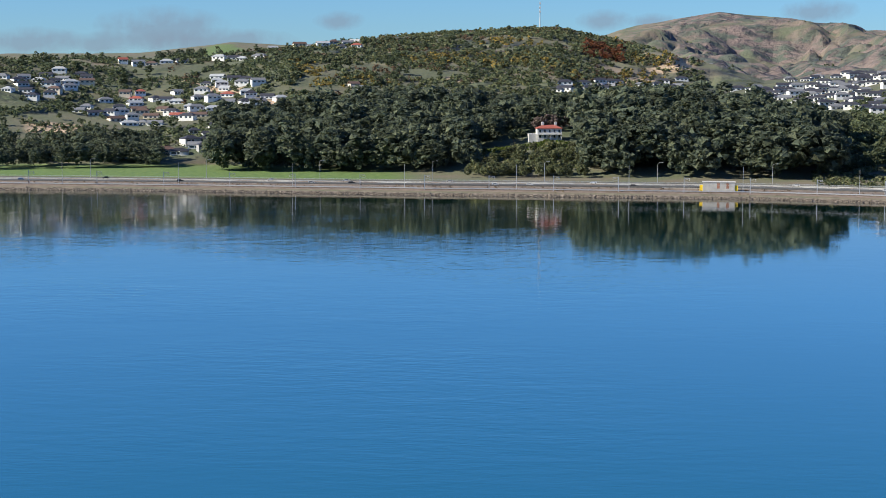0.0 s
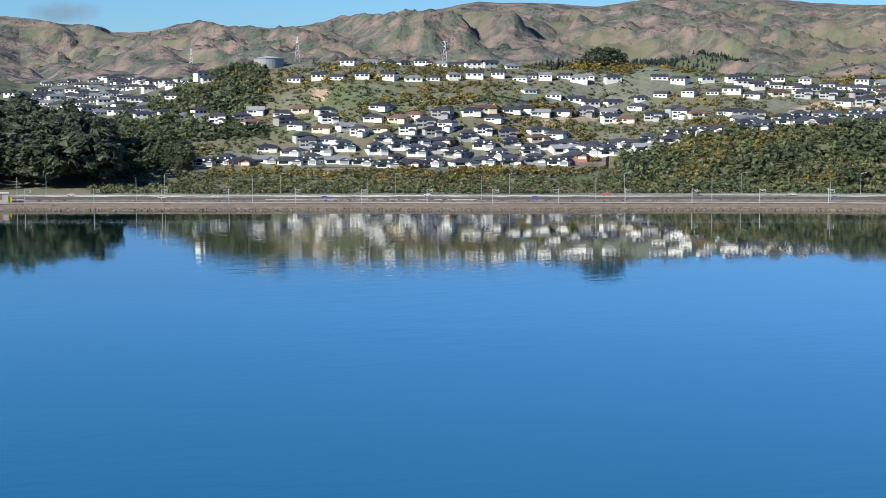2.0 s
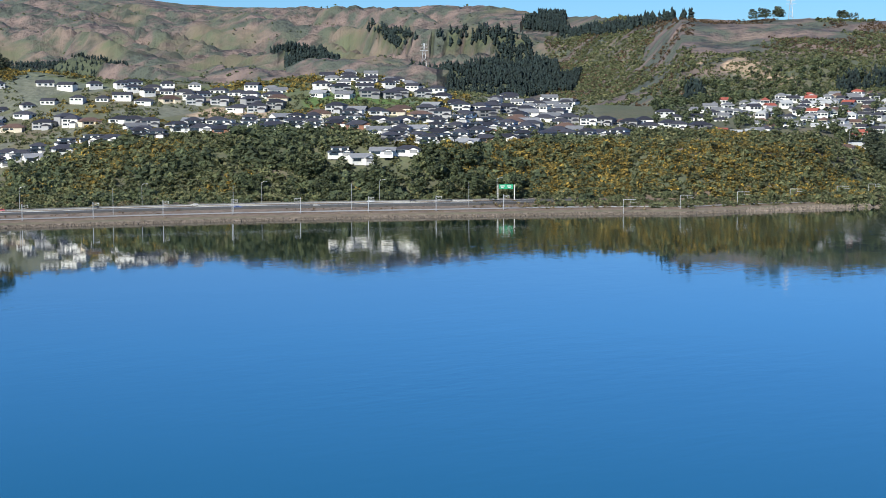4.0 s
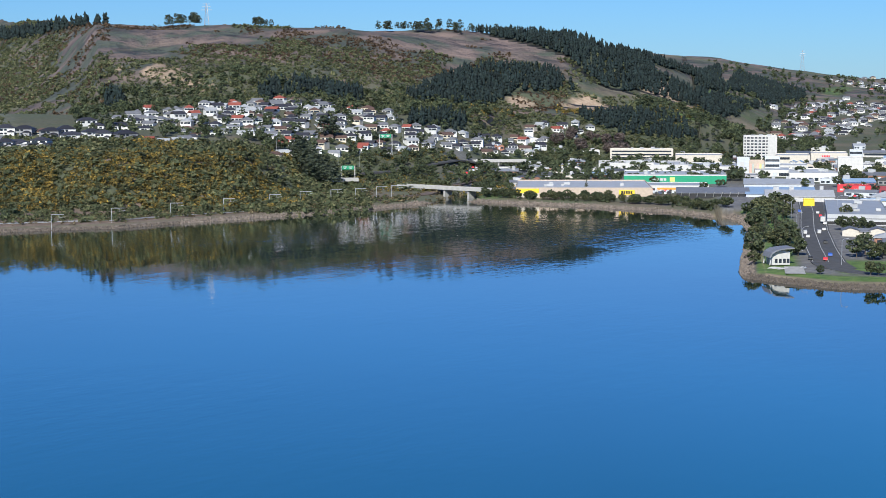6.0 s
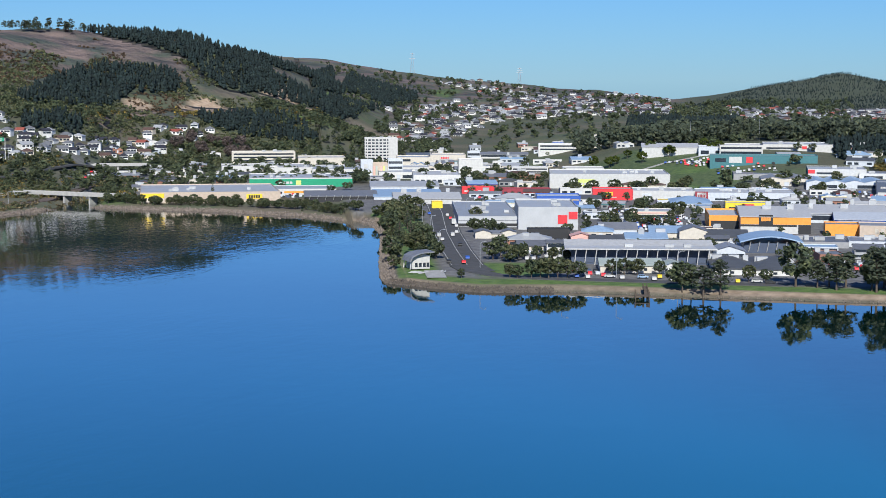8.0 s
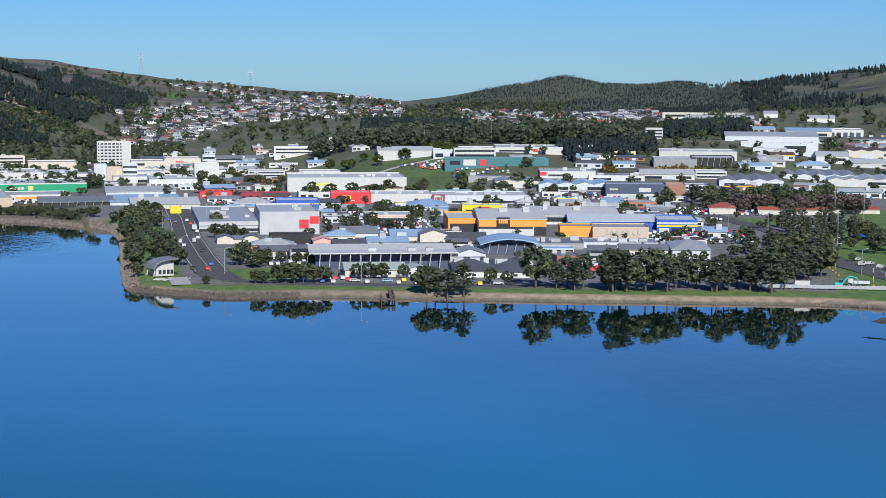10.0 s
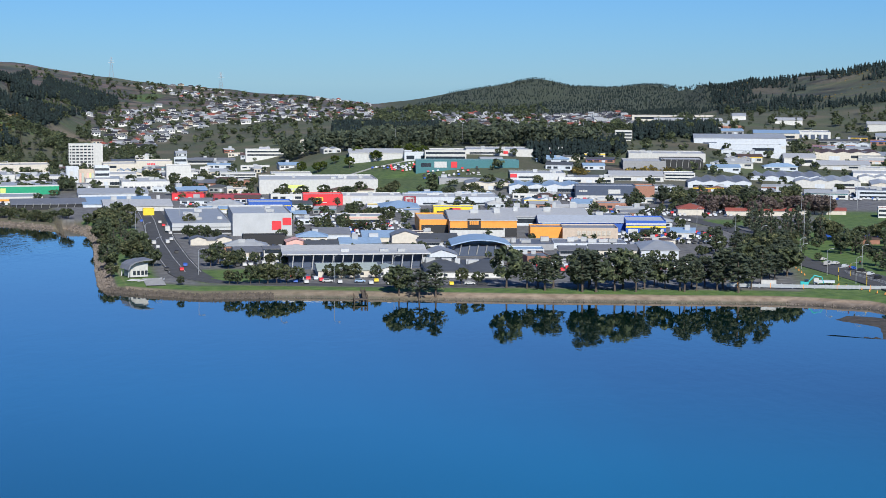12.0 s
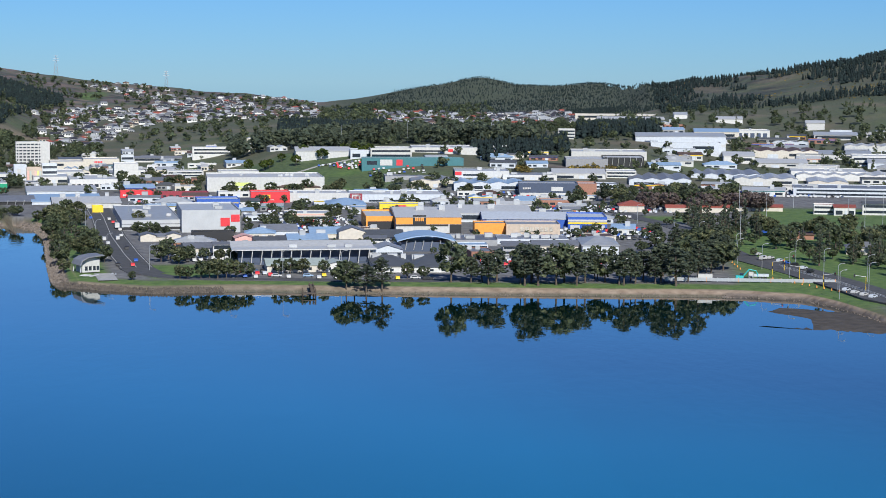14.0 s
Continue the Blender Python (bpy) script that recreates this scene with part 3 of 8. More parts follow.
def ground_material():
    m, n, l, b = material("ground_cover", 0.95)

    def mask(name):
        a = n.new("ShaderNodeAttribute")
        a.attribute_name = name
        return a.outputs["Fac"]
    big, fine = noise_tex(n, l, 0.02, 6), noise_tex(n, l, 0.25, 5)
    c = ramp(n, l, big.outputs[0], (0.35, (0.150, 0.124, 0.086)), (0.62, (0.104, 0.116, 0.064)))
    # browns cooled towards mauve to put some haze into the hills' colour
    c = blend(n, l, mask("brown"), c, ramp(n, l, big.outputs[0], (0.36, (0.185, 0.138, 0.122)), (0.47, (0.130, 0.104, 0.093)), (0.56, (0.070, 0.082, 0.066))))
    c = blend(n, l, mask("grass"), c, ramp(n, l, fine.outputs[0], (0.35, (0.07, 0.13, 0.028)), (0.65, (0.12, 0.185, 0.045))))
    c = blend(n, l, mask("bush"), c, ramp(n, l, fine.outputs[0], (0.35, (0.042, 0.056, 0.036)), (0.65, (0.080, 0.092, 0.048))))
    c = blend(n, l, mask("gravel"), c, ramp(n, l, fine.outputs[0], (0.3, (0.115, 0.085, 0.06)), (0.7, (0.22, 0.165, 0.125))))
    c = blend(n, l, mask("earth"), c, ramp(n, l, fine.outputs[0], (0.3, (0.28, 0.20, 0.135)), (0.7, (0.46, 0.35, 0.25))))
    c = blend(n, l, mask("stone"), c, ramp(n, l, fine.outputs[0], (0.3, (0.10, 0.08, 0.065)), (0.7, (0.26, 0.21, 0.17))))
    c = blend(n, l, mask("paved"), c, ramp(n, l, fine.outputs[0], (0.3, (0.10, 0.10, 0.105)), (0.7, (0.21, 0.205, 0.20))))
    c = blend(n, l, mask("mud"), c, ramp(n, l, fine.outputs[0], (0.3, (0.045, 0.038, 0.031)), (0.7, (0.095, 0.080, 0.064))))
    l.new(c, b.inputs["Base Color"])
    bump = n.new("ShaderNodeBump")
    bump.inputs["Strength"].default_value, bump.inputs["Distance"].default_value = 0.6, 1.5
    l.new(fine.outputs[0], bump.inputs["Height"])
    # sheep-tracked, gullied relief on the open hills
    wide, b2, at = noise_tex(n, l, 0.016, 7), n.new("ShaderNodeBump"), n.new("ShaderNodeMath")
    at.operation = "MULTIPLY"
    l.new(wide.outputs[0], at.inputs[0])
    l.new(mask("brown"), at.inputs[1])
    b2.inputs["Strength"].default_value, b2.inputs["Distance"].default_value = 0.9, 42
    l.new(at.outputs[0], b2.inputs["Height"])
    l.new(bump.outputs[0], b2.inputs["Normal"])
    l.new(b2.outputs[0], b.inputs["Normal"])
    return m


WATER, GROUND = water_material(), ground_material()


def foliage(name, dark, mid, light, rough=0.9):
    """Leaves: each clump has its own green."""
    m, n, l, b = material(name, rough)
    g = n.new("ShaderNodeNewGeometry")
    c = ramp(n, l, g.outputs["Random Per Island"], (0.1, dark), (0.55, mid), (0.95, light))
    t = noise_tex(n, l, 1.3, 3)
    c2 = blend(n, l, ramp(n, l, t.outputs[0], (0.42, (0, 0, 0)), (0.6, (1, 1, 1))), c, tuple(v * 0.85 for v in dark))
    wide, tone = noise_tex(n, l, 0.085, 2), n.new("ShaderNodeHueSaturation")
    span = n.new("ShaderNodeMapRange")
    for q, v in enumerate((0.32, 0.68, 0.7, 1.4)):
        span.inputs[q + 1].default_value = v
    l.new(wide.outputs[0], span.inputs[0])
    l.new(span.outputs[0], tone.inputs["Value"])
    l.new(c2, tone.inputs["Color"])
    c2 = tone.outputs[0]
    l.new(c2, b.inputs["Base Color"])
    bump = n.new("ShaderNodeBump")
    bump.inputs["Strength"].default_value, bump.inputs["Distance"].default_value = 1.0, 0.8
    l.new(t.outputs[0], bump.inputs["Height"])
    l.new(bump.outputs[0], b.inputs["Normal"])
    # light through the leaves
    thin, mix = n.new("ShaderNodeBsdfTranslucent"), n.new("ShaderNodeMixShader")
    mix.inputs[0].default_value = 0.42
    l.new(c2, thin.inputs["Color"])
    l.new(b.outputs[0], mix.inputs[1])
    l.new(thin.outputs[0], mix.inputs[2])
    l.new(mix.outputs[0], n["Material Output"].inputs["Surface"])
    return m


def paint(name, colour, rough=0.7, vary=0.12, scale=0.6, metal=0.0, spread=0.0):
    """Painted or plain surfaces with grime at two scales; spread: how far things differ."""
    m, n, l, b = material(name, rough, metal)
    a, c = noise_tex(n, l, scale, 6), noise_tex(n, l, scale * 9, 3)
    lo, hi = tuple(v * (1 - vary * 1.6) for v in colour), tuple(min(v * (1 + vary * 0.6), 0.95) for v in colour)
    col = ramp(n, l, a.outputs[0], (0.3, lo), (0.6, colour), (0.8, hi))
    col = blend(n, l, 0.25, col, ramp(n, l, c.outputs[0], (0.35, lo), (0.65, hi)))
    if spread:
        o, h = n.new("ShaderNodeObjectInfo"), n.new("ShaderNodeHueSaturation")
        mr = n.new("ShaderNodeMapRange")
        mr.inputs[3].default_value, mr.inputs[4].default_value = 1 - spread, 1 + spread
        l.new(o.outputs["Random"], mr.inputs[0])
        l.new(mr.outputs[0], h.inputs["Value"])
        l.new(col, h.inputs["Color"])
        col = h.outputs[0]
    l.new(col, b.inputs["Base Color"])
    return m


LEAF = foliage("dark_foliage", (0.080, 0.104, 0.060), (0.130, 0.162, 0.080), (0.21, 0.225, 0.10))
PINE = foliage("pine_foliage", (0.082, 0.106, 0.076), (0.128, 0.156, 0.094), (0.195, 0.210, 0.115))
# conifer greens shifted towards blue, painting in the haze of distance
HAZED_FIR = foliage("hazed_plantation_foliage", (0.024, 0.042, 0.042), (0.036, 0.060, 0.058), (0.052, 0.076, 0.070))
SHRUB = foliage("shrub_foliage", (0.100, 0.122, 0.060), (0.175, 0.190, 0.088), (0.29, 0.270, 0.135))
HEATH = foliage("brown_heath", (0.10, 0.07, 0.045), (0.18, 0.12, 0.07), (0.26, 0.18, 0.11))
GORSE = foliage("gorse_in_flower", (0.13, 0.125, 0.05), (0.33, 0.24, 0.06), (0.58, 0.38, 0.07))
BRIGHT = foliage("bright_foliage", (0.05, 0.08, 0.012), (0.11, 0.15, 0.02), (0.20, 0.23, 0.035))
RUST = foliage("rust_foliage", (0.07, 0.025, 0.012), (0.16, 0.05, 0.02), (0.24, 0.09, 0.035))
BARE = foliage("bare_twigs", (0.13, 0.10, 0.09), (0.23, 0.18, 0.16), (0.32, 0.26, 0.23))
REED = foliage("dry_reeds", (0.12, 0.10, 0.05), (0.28, 0.22, 0.12), (0.45, 0.37, 0.22))
BARK = paint("bark", (0.11, 0.085, 0.065), 0.95)
ROCK = paint("shore_rock", (0.20, 0.165, 0.135), 0.9, 0.35, 0.5, spread=0.35)
WALL_WHITE = paint("white_wall", (0.58, 0.57, 0.545), 0.7, spread=0.12)
WALL_HOUSE = paint("fresh_white_wall", (0.78, 0.77, 0.74), 0.7, spread=0.14)
WALL_CREAM = paint("cream_wall", (0.66, 0.58, 0.46), 0.75, spread=0.15)
WALL_GREY = paint("grey_wall", (0.30, 0.30, 0.31), 0.75, spread=0.3)
WALL_BRICK = paint("brick_wall", (0.32, 0.16, 0.11), 0.85, 0.2, 1.5, spread=0.2)
WALL_GREY2 = paint("pale_grey_wall", (0.46, 0.47, 0.48), 0.65, 0.1, 0.15)
WALL_CREAM2 = paint("pale_cream_wall", (0.60, 0.55, 0.47), 0.75)
ROOF_DARK2 = paint("slate_grey_roof", (0.10, 0.105, 0.11), 0.6, 0.2, 0.3)
ROOF_DARK = paint("charcoal_roof", (0.045, 0.045, 0.055), 0.55, 0.2, spread=0.4)
ROOF_GREY = paint("grey_roof", (0.22, 0.225, 0.24), 0.5, 0.15, 0.4, spread=0.3)
ROOF_LIGHT = paint("pale_metal_roof", (0.41, 0.42, 0.43), 0.45, 0.12, 0.25, spread=0.15)
ROOF_BROWN = paint("brown_roof", (0.12, 0.075, 0.06), 0.7, 0.2, spread=0.3)
ROOF_RED = paint("red_roof", (0.36, 0.10, 0.07), 0.65, 0.2, spread=0.2)
GLASS = paint("window_glass", (0.035, 0.045, 0.06), 0.08, 0.3)
CONCRETE = paint("concrete", (0.42, 0.41, 0.39), 0.85, 0.18, 0.4)
BALLAST = paint("rail_ballast", (0.15, 0.112, 0.09), 0.95, 0.3, 0.4)
ASPHALT = paint("asphalt", (0.088, 0.088, 0.09), 0.9, 0.25, 0.3)
BARRIER = paint("weathered_barrier", (0.17, 0.17, 0.165), 0.8, 0.3, 0.2)
MARKING = paint("road_marking", (0.55, 0.55, 0.52), 0.7, 0.3, 0.15)
STEEL = paint("galvanised_steel", (0.50, 0.51, 0.52), 0.45, 0.1, 1.0, 0.6)
HUES = {k: paint(k + "_paint", c, 0.5) for k, c in {
    "yellow": (0.85, 0.60, 0.03), "green": (0.02, 0.30, 0.15), "red": (0.68, 0.035, 0.045), "maroon": (0.28, 0.035, 0.05), "blue": (0.03, 0.10, 0.42),
    "orange": (0.85, 0.33, 0.05), "lime": (0.62, 0.68, 0.20), "teal": (0.05, 0.17, 0.19), "black": (0.02, 0.02, 0.022), "silver": (0.55, 0.58, 0.62),
    "navy": (0.06, 0.08, 0.13), "tan": (0.52, 0.42, 0.33), "cyan": (0.05, 0.45, 0.45), "pink": (0.72, 0.42, 0.36), "white": (0.54, 0.535, 0.52), "sky": (0.30, 0.42, 0.58), "sage": (0.42, 0.47, 0.42)}.items()}

# ---- tools for building ----
class Shape:
    """Collects corners and faces of one mesh."""

    def __init__(self):
        self.v, self.f = [], []

    def add(self, v, f):
        n = len(self.v)
        self.v += [tuple(p) for p in v]
        self.f += [tuple(i + n for i in q) for q in f]
        return self

    def box(self, x0, x1, y0, y1, z0, z1):
        return self.prism([(x0, y0), (x1, y0), (x1, y1), (x0, y1)], z0, z1)

    def prism(self, poly, z0, z1, shrink=1.0):
        n = len(poly)
        cx, cy = sum(p[0] for p in poly) / n, sum(p[1] for p in poly) / n
        v = [(x, y, z0) for x, y in poly] + [(cx + (x - cx) * shrink, cy + (y - cy) * shrink, z1) for x, y in poly]
        f = [tuple(range(n - 1, -1, -1)), tuple(range(n, 2 * n))] + [(i, (i + 1) % n, n + (i + 1) % n, n + i) for i in range(n)]
        return self.add(v, f)

    def side(self, poly, y0, y1):
        """A profile in x and z, drawn out along y."""
        n = len(poly)
        v = [(x, y0, z) for x, z in poly] + [(x, y1, z) for x, z in poly]
        f = [tuple(range(n)), tuple(range(2 * n - 1, n - 1, -1))] + [((i + 1) % n, i, n + i, n + (i + 1) % n) for i in range(n)]
        return self.add(v, f)

    def gable(self, x0, x1, y0, y1, z0, rise, thick=0.25):
        """A roof with its ridge along x."""
        m = (y0 + y1) / 2
        v = [(x0, y0, z0), (x0, m, z0 + rise), (x0, y1, z0), (x1, y0, z0), (x1, m, z0 + rise), (x1, y1, z0)]
        v += [(x, y, z - thick) for x, y, z in v]
        f = [(0, 3, 4, 1), (1, 4, 5, 2), (9, 6, 7, 10), (10, 7, 8, 11), (0, 1, 7, 6), (1, 2, 8, 7), (4, 3, 9, 10), (5, 4, 10, 11), (3, 0, 6, 9), (2, 5, 11, 8)]
        return self.add(v, f)

    def hip(self, x0, x1, y0, y1, z0, rise, thick=0.25):
        m, k = (y0 + y1) / 2, min((y1 - y0) / 2, (x1 - x0) / 2) * 0.95
        v = [(x0, y0, z0), (x1, y0, z0), (x1, y1, z0), (x0, y1, z0), (x0 + k, m, z0 + rise), (x1 - k, m, z0 + rise)]
        v += [(x, y, z - thick) for x, y, z in v[:4]]
        f = [(0, 1, 5, 4), (2, 3, 4, 5), (1, 2, 5), (3, 0, 4), (9, 8, 7, 6), (0, 6, 7, 1), (1, 7, 8, 2), (2, 8, 9, 3), (3, 9, 6, 0)]
        return self.add(v, f)

    def rod(self, a, b, ra, rb=None, n=6):
        a, b = Vector(a), Vector(b)
        rb = ra if rb is None else rb
        q = (b - a).to_track_quat("Z", "Y")
        ring = [Vector((math.cos(t), math.sin(t), 0)) for t in (2 * math.pi * i / n for i in range(n))]
        v = [a + q @ (p * ra) for p in ring] + [b + q @ (p * rb) for p in ring]
        f = [tuple(range(n - 1, -1, -1)), tuple(range(n, 2 * n))] + [(i, (i + 1) % n, n + (i + 1) % n, n + i) for i in range(n)]
        return self.add(v, f)

    def mesh(self, name, mat, smooth=False):
        me = bpy.data.meshes.new(name)
        me.from_pydata(self.v, [], self.f)
        if smooth:
            me.polygons.foreach_set("use_smooth", [True] * len(me.polygons))
        me.materials.append(mat)
        return me


def part(name, shape, mat, parent=None, label="", smooth=False):
    ob = new(name, shape.mesh(name, mat, smooth) if isinstance(shape, Shape) else shape)
    ob.parent = parent
    return tagged(ob, label)


def stand(turn, r, lift=0.0, face=0.0, z=None):
    """The pose of a thing on the ground: its -y side faces the harbour, turned by face degrees."""
    x, y = spot(turn, r)
    return pose(float(x), float(y), (float(height(turn, r)) if z is None else z) + lift, 0, 0, -turn + face)


TUFT_V = np.array([(1, 0, 0), (-1, 0, 0), (0, 1, 0), (0, -1, 0), (0, 0, 1), (0, 0, -1)], float)
TUFT_F = np.array([(0, 2, 4), (2, 1, 4), (1, 3, 4), (3, 0, 4), (2, 0, 5), (1, 2, 5), (3, 1, 5), (0, 3, 5)])


def clumps(centres, sizes, rng, wild=0.35):
    """Ragged leafy clumps: corners and triangles. sizes: n x 3."""
    n = len(centres)
    v = TUFT_V[None] * (1.12 + rng.uniform(-wild, wild, (n, 6, 1))) + rng.uniform(-0.3, 0.3, (n, 6, 3))
    a = rng.uniform(0, 2 * np.pi, n)
    c, s = np.cos(a)[:, None], np.sin(a)[:, None]
    v = np.stack([v[..., 0] * c - v[..., 1] * s, v[..., 0] * s + v[..., 1] * c, v[..., 2]], -1)
    v = v * np.asarray(sizes)[:, None, :] + np.asarray(centres)[:, None, :]
    f = TUFT_F[None] + (np.arange(n) * 6)[:, None, None]
    return v.reshape(-1, 3), f.reshape(-1, 3)


def leafage(centres, sizes, rng, wild=0.25, each=7, leaf=1.0):
    """Leafy clumps of separate sprays: corners and triangles. sizes: n x 3."""
    centres, sizes = np.asarray(centres, float), np.asarray(sizes, float)
    n = len(centres)
    p = rng.normal(size=(n, each, 3)) + np.array([0, 0, 0.35])
    p /= np.linalg.norm(p, axis=-1, keepdims=True)
    q = np.cross(p, rng.normal(size=(n, each, 3)))
    q /= np.linalg.norm(q, axis=-1, keepdims=True) + 1e-6
    w = np.cross(p, q)
    out = p * rng.uniform(0.55, 1.05, (n, each, 1))
    v = []
    for a, b in ((-0.75, -0.5), (0.75, -0.5), (0.0, 0.95)):
        v.append(out + leaf * q * (a + rng.uniform(-0.25, 0.25, (n, each, 1))) + leaf * w * (b + rng.uniform(-0.25, 0.25, (n, each, 1))) + p * rng.uniform(-wild, wild, (n, each, 1)))
    v = np.stack(v, 2) * sizes[:, None, None, :] + centres[:, None, None, :]
    return v.reshape(-1, 3), np.arange(n * each * 3).reshape(-1, 3)


def tri_mesh(name, v, f, mat):
    me = bpy.data.meshes.new(name)
    me.vertices.add(len(v))
    me.vertices.foreach_set("co", np.asarray(v, np.float32).ravel())
    me.loops.add(f.size)
    me.loops.foreach_set("vertex_index", f.ravel().astype(np.int32))
    me.polygons.add(len(f))
    me.polygons.foreach_set("loop_start", np.arange(0, f.size, 3, dtype=np.int32))
    me.update(calc_edges=True)
    me.materials.append(mat)
    return me


def crown(kind, h, rng, fine=1.0):
    """Clumps of a tree of height h: centres and sizes."""
    if kind == "conifer":
        n = max(6, int(80 * fine))
        u = np.sort(rng.uniform(0.12, 1, n))
        rad = h * 0.17 * (1 - u) ** 0.8 + 0.25
        a = rng.uniform(0, 2 * np.pi, n)
        d = rad * np.sqrt(rng.uniform(0.1, 1, n))
        c = np.stack([d * np.cos(a), d * np.sin(a), u * h], -1)
        s = h * rng.uniform(0.032, 0.066, n)[:, None] * np.array([1.0, 1.0, 0.9]) * (1.15 - 0.6 * u)[:, None]
    elif kind == "spire":
        u = np.array([0.25, 0.5, 0.74])
        c = np.stack([rng.uniform(-0.04, 0.04, 3) * h, rng.uniform(-0.04, 0.04, 3) * h, u * h], -1)
        return c, h * np.array([(0.2, 0.2, 0.24), (0.18, 0.18, 0.22), (0.11, 0.11, 0.22)])
    elif kind == "pine":
        n = max(6, int(100 * fine))
        u = rng.uniform(0.3, 1, n)
        rad = h * 0.30 * np.sin(np.pi * np.clip(u * 0.8 + 0.12, 0, 1)) ** 0.7
        a = rng.uniform(0, 2 * np.pi, n)
        d = rad * np.sqrt(rng.uniform(0.05, 1, n))
        c = np.stack([d * np.cos(a), d * np.sin(a), u * h * 0.95], -1)
        s = h * rng.uniform(0.035, 0.078, n)[:, None] * np.array([1.15, 1.15, 0.6])
    else:
        n = max(6, int(90 * fine))
        p = rng.normal(size=(n, 3))
        p /= np.linalg.norm(p, axis=1)[:, None]
        p *= rng.uniform(0.35, 1, n)[:, None] ** 0.4
        c = p * np.array([0.42, 0.42, 0.36]) * h + np.array([0, 0, 0.6 * h])
        s = h * rng.uniform(0.055, 0.115, n)[:, None] * np.array([1.0, 1.0, 0.85])
    return c, s * max(1.0, 0.62 / fine) ** 0.5


def trunk_shape(kind, h, rng):
    s = Shape()
    lean = rng.uniform(-0.03, 0.03, 2) * h
    s.rod((0, 0, -0.6), (lean[0], lean[1], h * (0.9 if kind != "round" else 0.6)), h * 0.022 + 0.08, h * 0.006 + 0.03)
    for k in range(7):
        u, a = rng.uniform(0.3, 0.75), rng.uniform(0, 6.28)
        d = h * rng.uniform(0.12, 0.24)
        s.rod((lean[0] * u, lean[1] * u, h * u * 0.8), (d * math.cos(a), d * math.sin(a), h * (u * 0.8 + 0.12)), h * 0.008 + 0.03, 0.03, 5)
    return s


def scatter(turn0, turn1, r0, r1, n, rng):
    """Turns and distances spread evenly over a piece of the plan."""
    return rng.uniform(turn0, turn1, n), np.sqrt(rng.uniform(r0 * r0, r1 * r1, n))


def wood(name, label, kind, turn, r, heights, mat, rng, fine=0.6, category="trees"):
    """A stand of trees that nobody could count, as one mesh."""
    x, y = spot(turn, r)
    z = height(turn, r)
    vs, fs, k = [], [], 0
    for i in range(len(turn)):
        h = heights[i]
        c, s = crown(kind if isinstance(kind, str) else kind[i % len(kind)], h, rng, fine)
        v, f = (clumps if kind == "spire" else leafage)(c + np.array([x[i], y[i], z[i]]), s, rng)
        vs.append(v)
        fs.append(f + k)
        k += len(v)
    return tagged(new(name, tri_mesh(name, np.concatenate(vs), np.concatenate(fs), mat)), label, category, kind="stuff")


def scrub(name, label, turn, r, sizes, mat, rng, category="shrubs"):
    """Low ragged bushes as one mesh."""
    x, y = spot(turn, r)
    z = height(turn, r)
    s = np.asarray(sizes)[:, None] * np.array([1.0, 1.0, 0.75]) * rng.uniform(0.7, 1.3, (len(turn), 3))
    c = np.stack([x, y, z + s[:, 2] * 0.45], -1)
    c, s = np.concatenate([c + rng.uniform(-0.6, 0.6, c.shape) * s for _ in range(3)]), np.concatenate([s * 0.62, s * 0.5, s * 0.42])
    near = len(turn) and r.min() < 1240
    v, f = leafage(c, s * 1.12, rng, 0.25, 7 if near else 4, 0.72 if near else 1.0)
    return tagged(new(name, tri_mesh(name, v, f, mat)), label, category, kind="stuff")

# ---- ground and water ----
def sheet(name, x, y, z, mat, masks=None):
    """A grid mesh from 2-D arrays of x, y and z."""
    h, w = z.shape
    k = np.arange(h * w).reshape(h, w)
    faces = np.stack([k[:-1, :-1], k[:-1, 1:], k[1:, 1:], k[1:, :-1]], -1).reshape(-1, 4)
    me = bpy.data.meshes.new(name)
    me.vertices.add(h * w)
    me.vertices.foreach_set("co", np.stack([x, y, z], -1).astype(np.float32).ravel())
    me.loops.add(faces.size)
    me.loops.foreach_set("vertex_index", faces.ravel().astype(np.int32))
    me.polygons.add(len(faces))
    me.polygons.foreach_set("loop_start", np.arange(0, faces.size, 4, dtype=np.int32))
    me.polygons.foreach_set("use_smooth", np.ones(len(faces), bool))
    for key, v in (masks or {}).items():
        me.attributes.new(key, "FLOAT", "POINT").data.foreach_set("value", np.clip(v, 0, 1).astype(np.float32).ravel())
    me.update(calc_edges=True)
    me.materials.append(mat)
    return new(name, me)


turns = np.unique(np.concatenate([np.arange(-60, -16, 1.0), np.arange(-16, 106, 0.3), np.arange(7, 60, 0.2), np.arange(71.9, 73.4, 0.05), np.arange(106, 150, 1.0)]))
outs = np.concatenate([np.linspace(-80, -10, 6), np.arange(-8, 20, 2.0), np.arange(20, 200, 5.0), np.geomspace(200, 3900, 270)])
TT, OO = np.meshgrid(turns, outs)
RR = shore(TT) + OO
ZZ = height(TT, RR)
XX, YY = spot(TT, RR)


def soft(v, a, b):
    return np.clip((v - a) / (b - a), 0, 1)


mix1, mix2 = grain(XX, YY, 60, 11) * 0.6 + grain(XX, YY, 22, 12) * 0.4, grain(XX, YY, 130, 13) * 0.7 + grain(XX, YY, 40, 14) * 0.3
crest = np.interp(TT, TURNS, STEPS_R[:, 4])
behind = soft(RR, crest + 60, crest + 300)
flat = 1 - soft(ZZ, 4.6, 6.5)


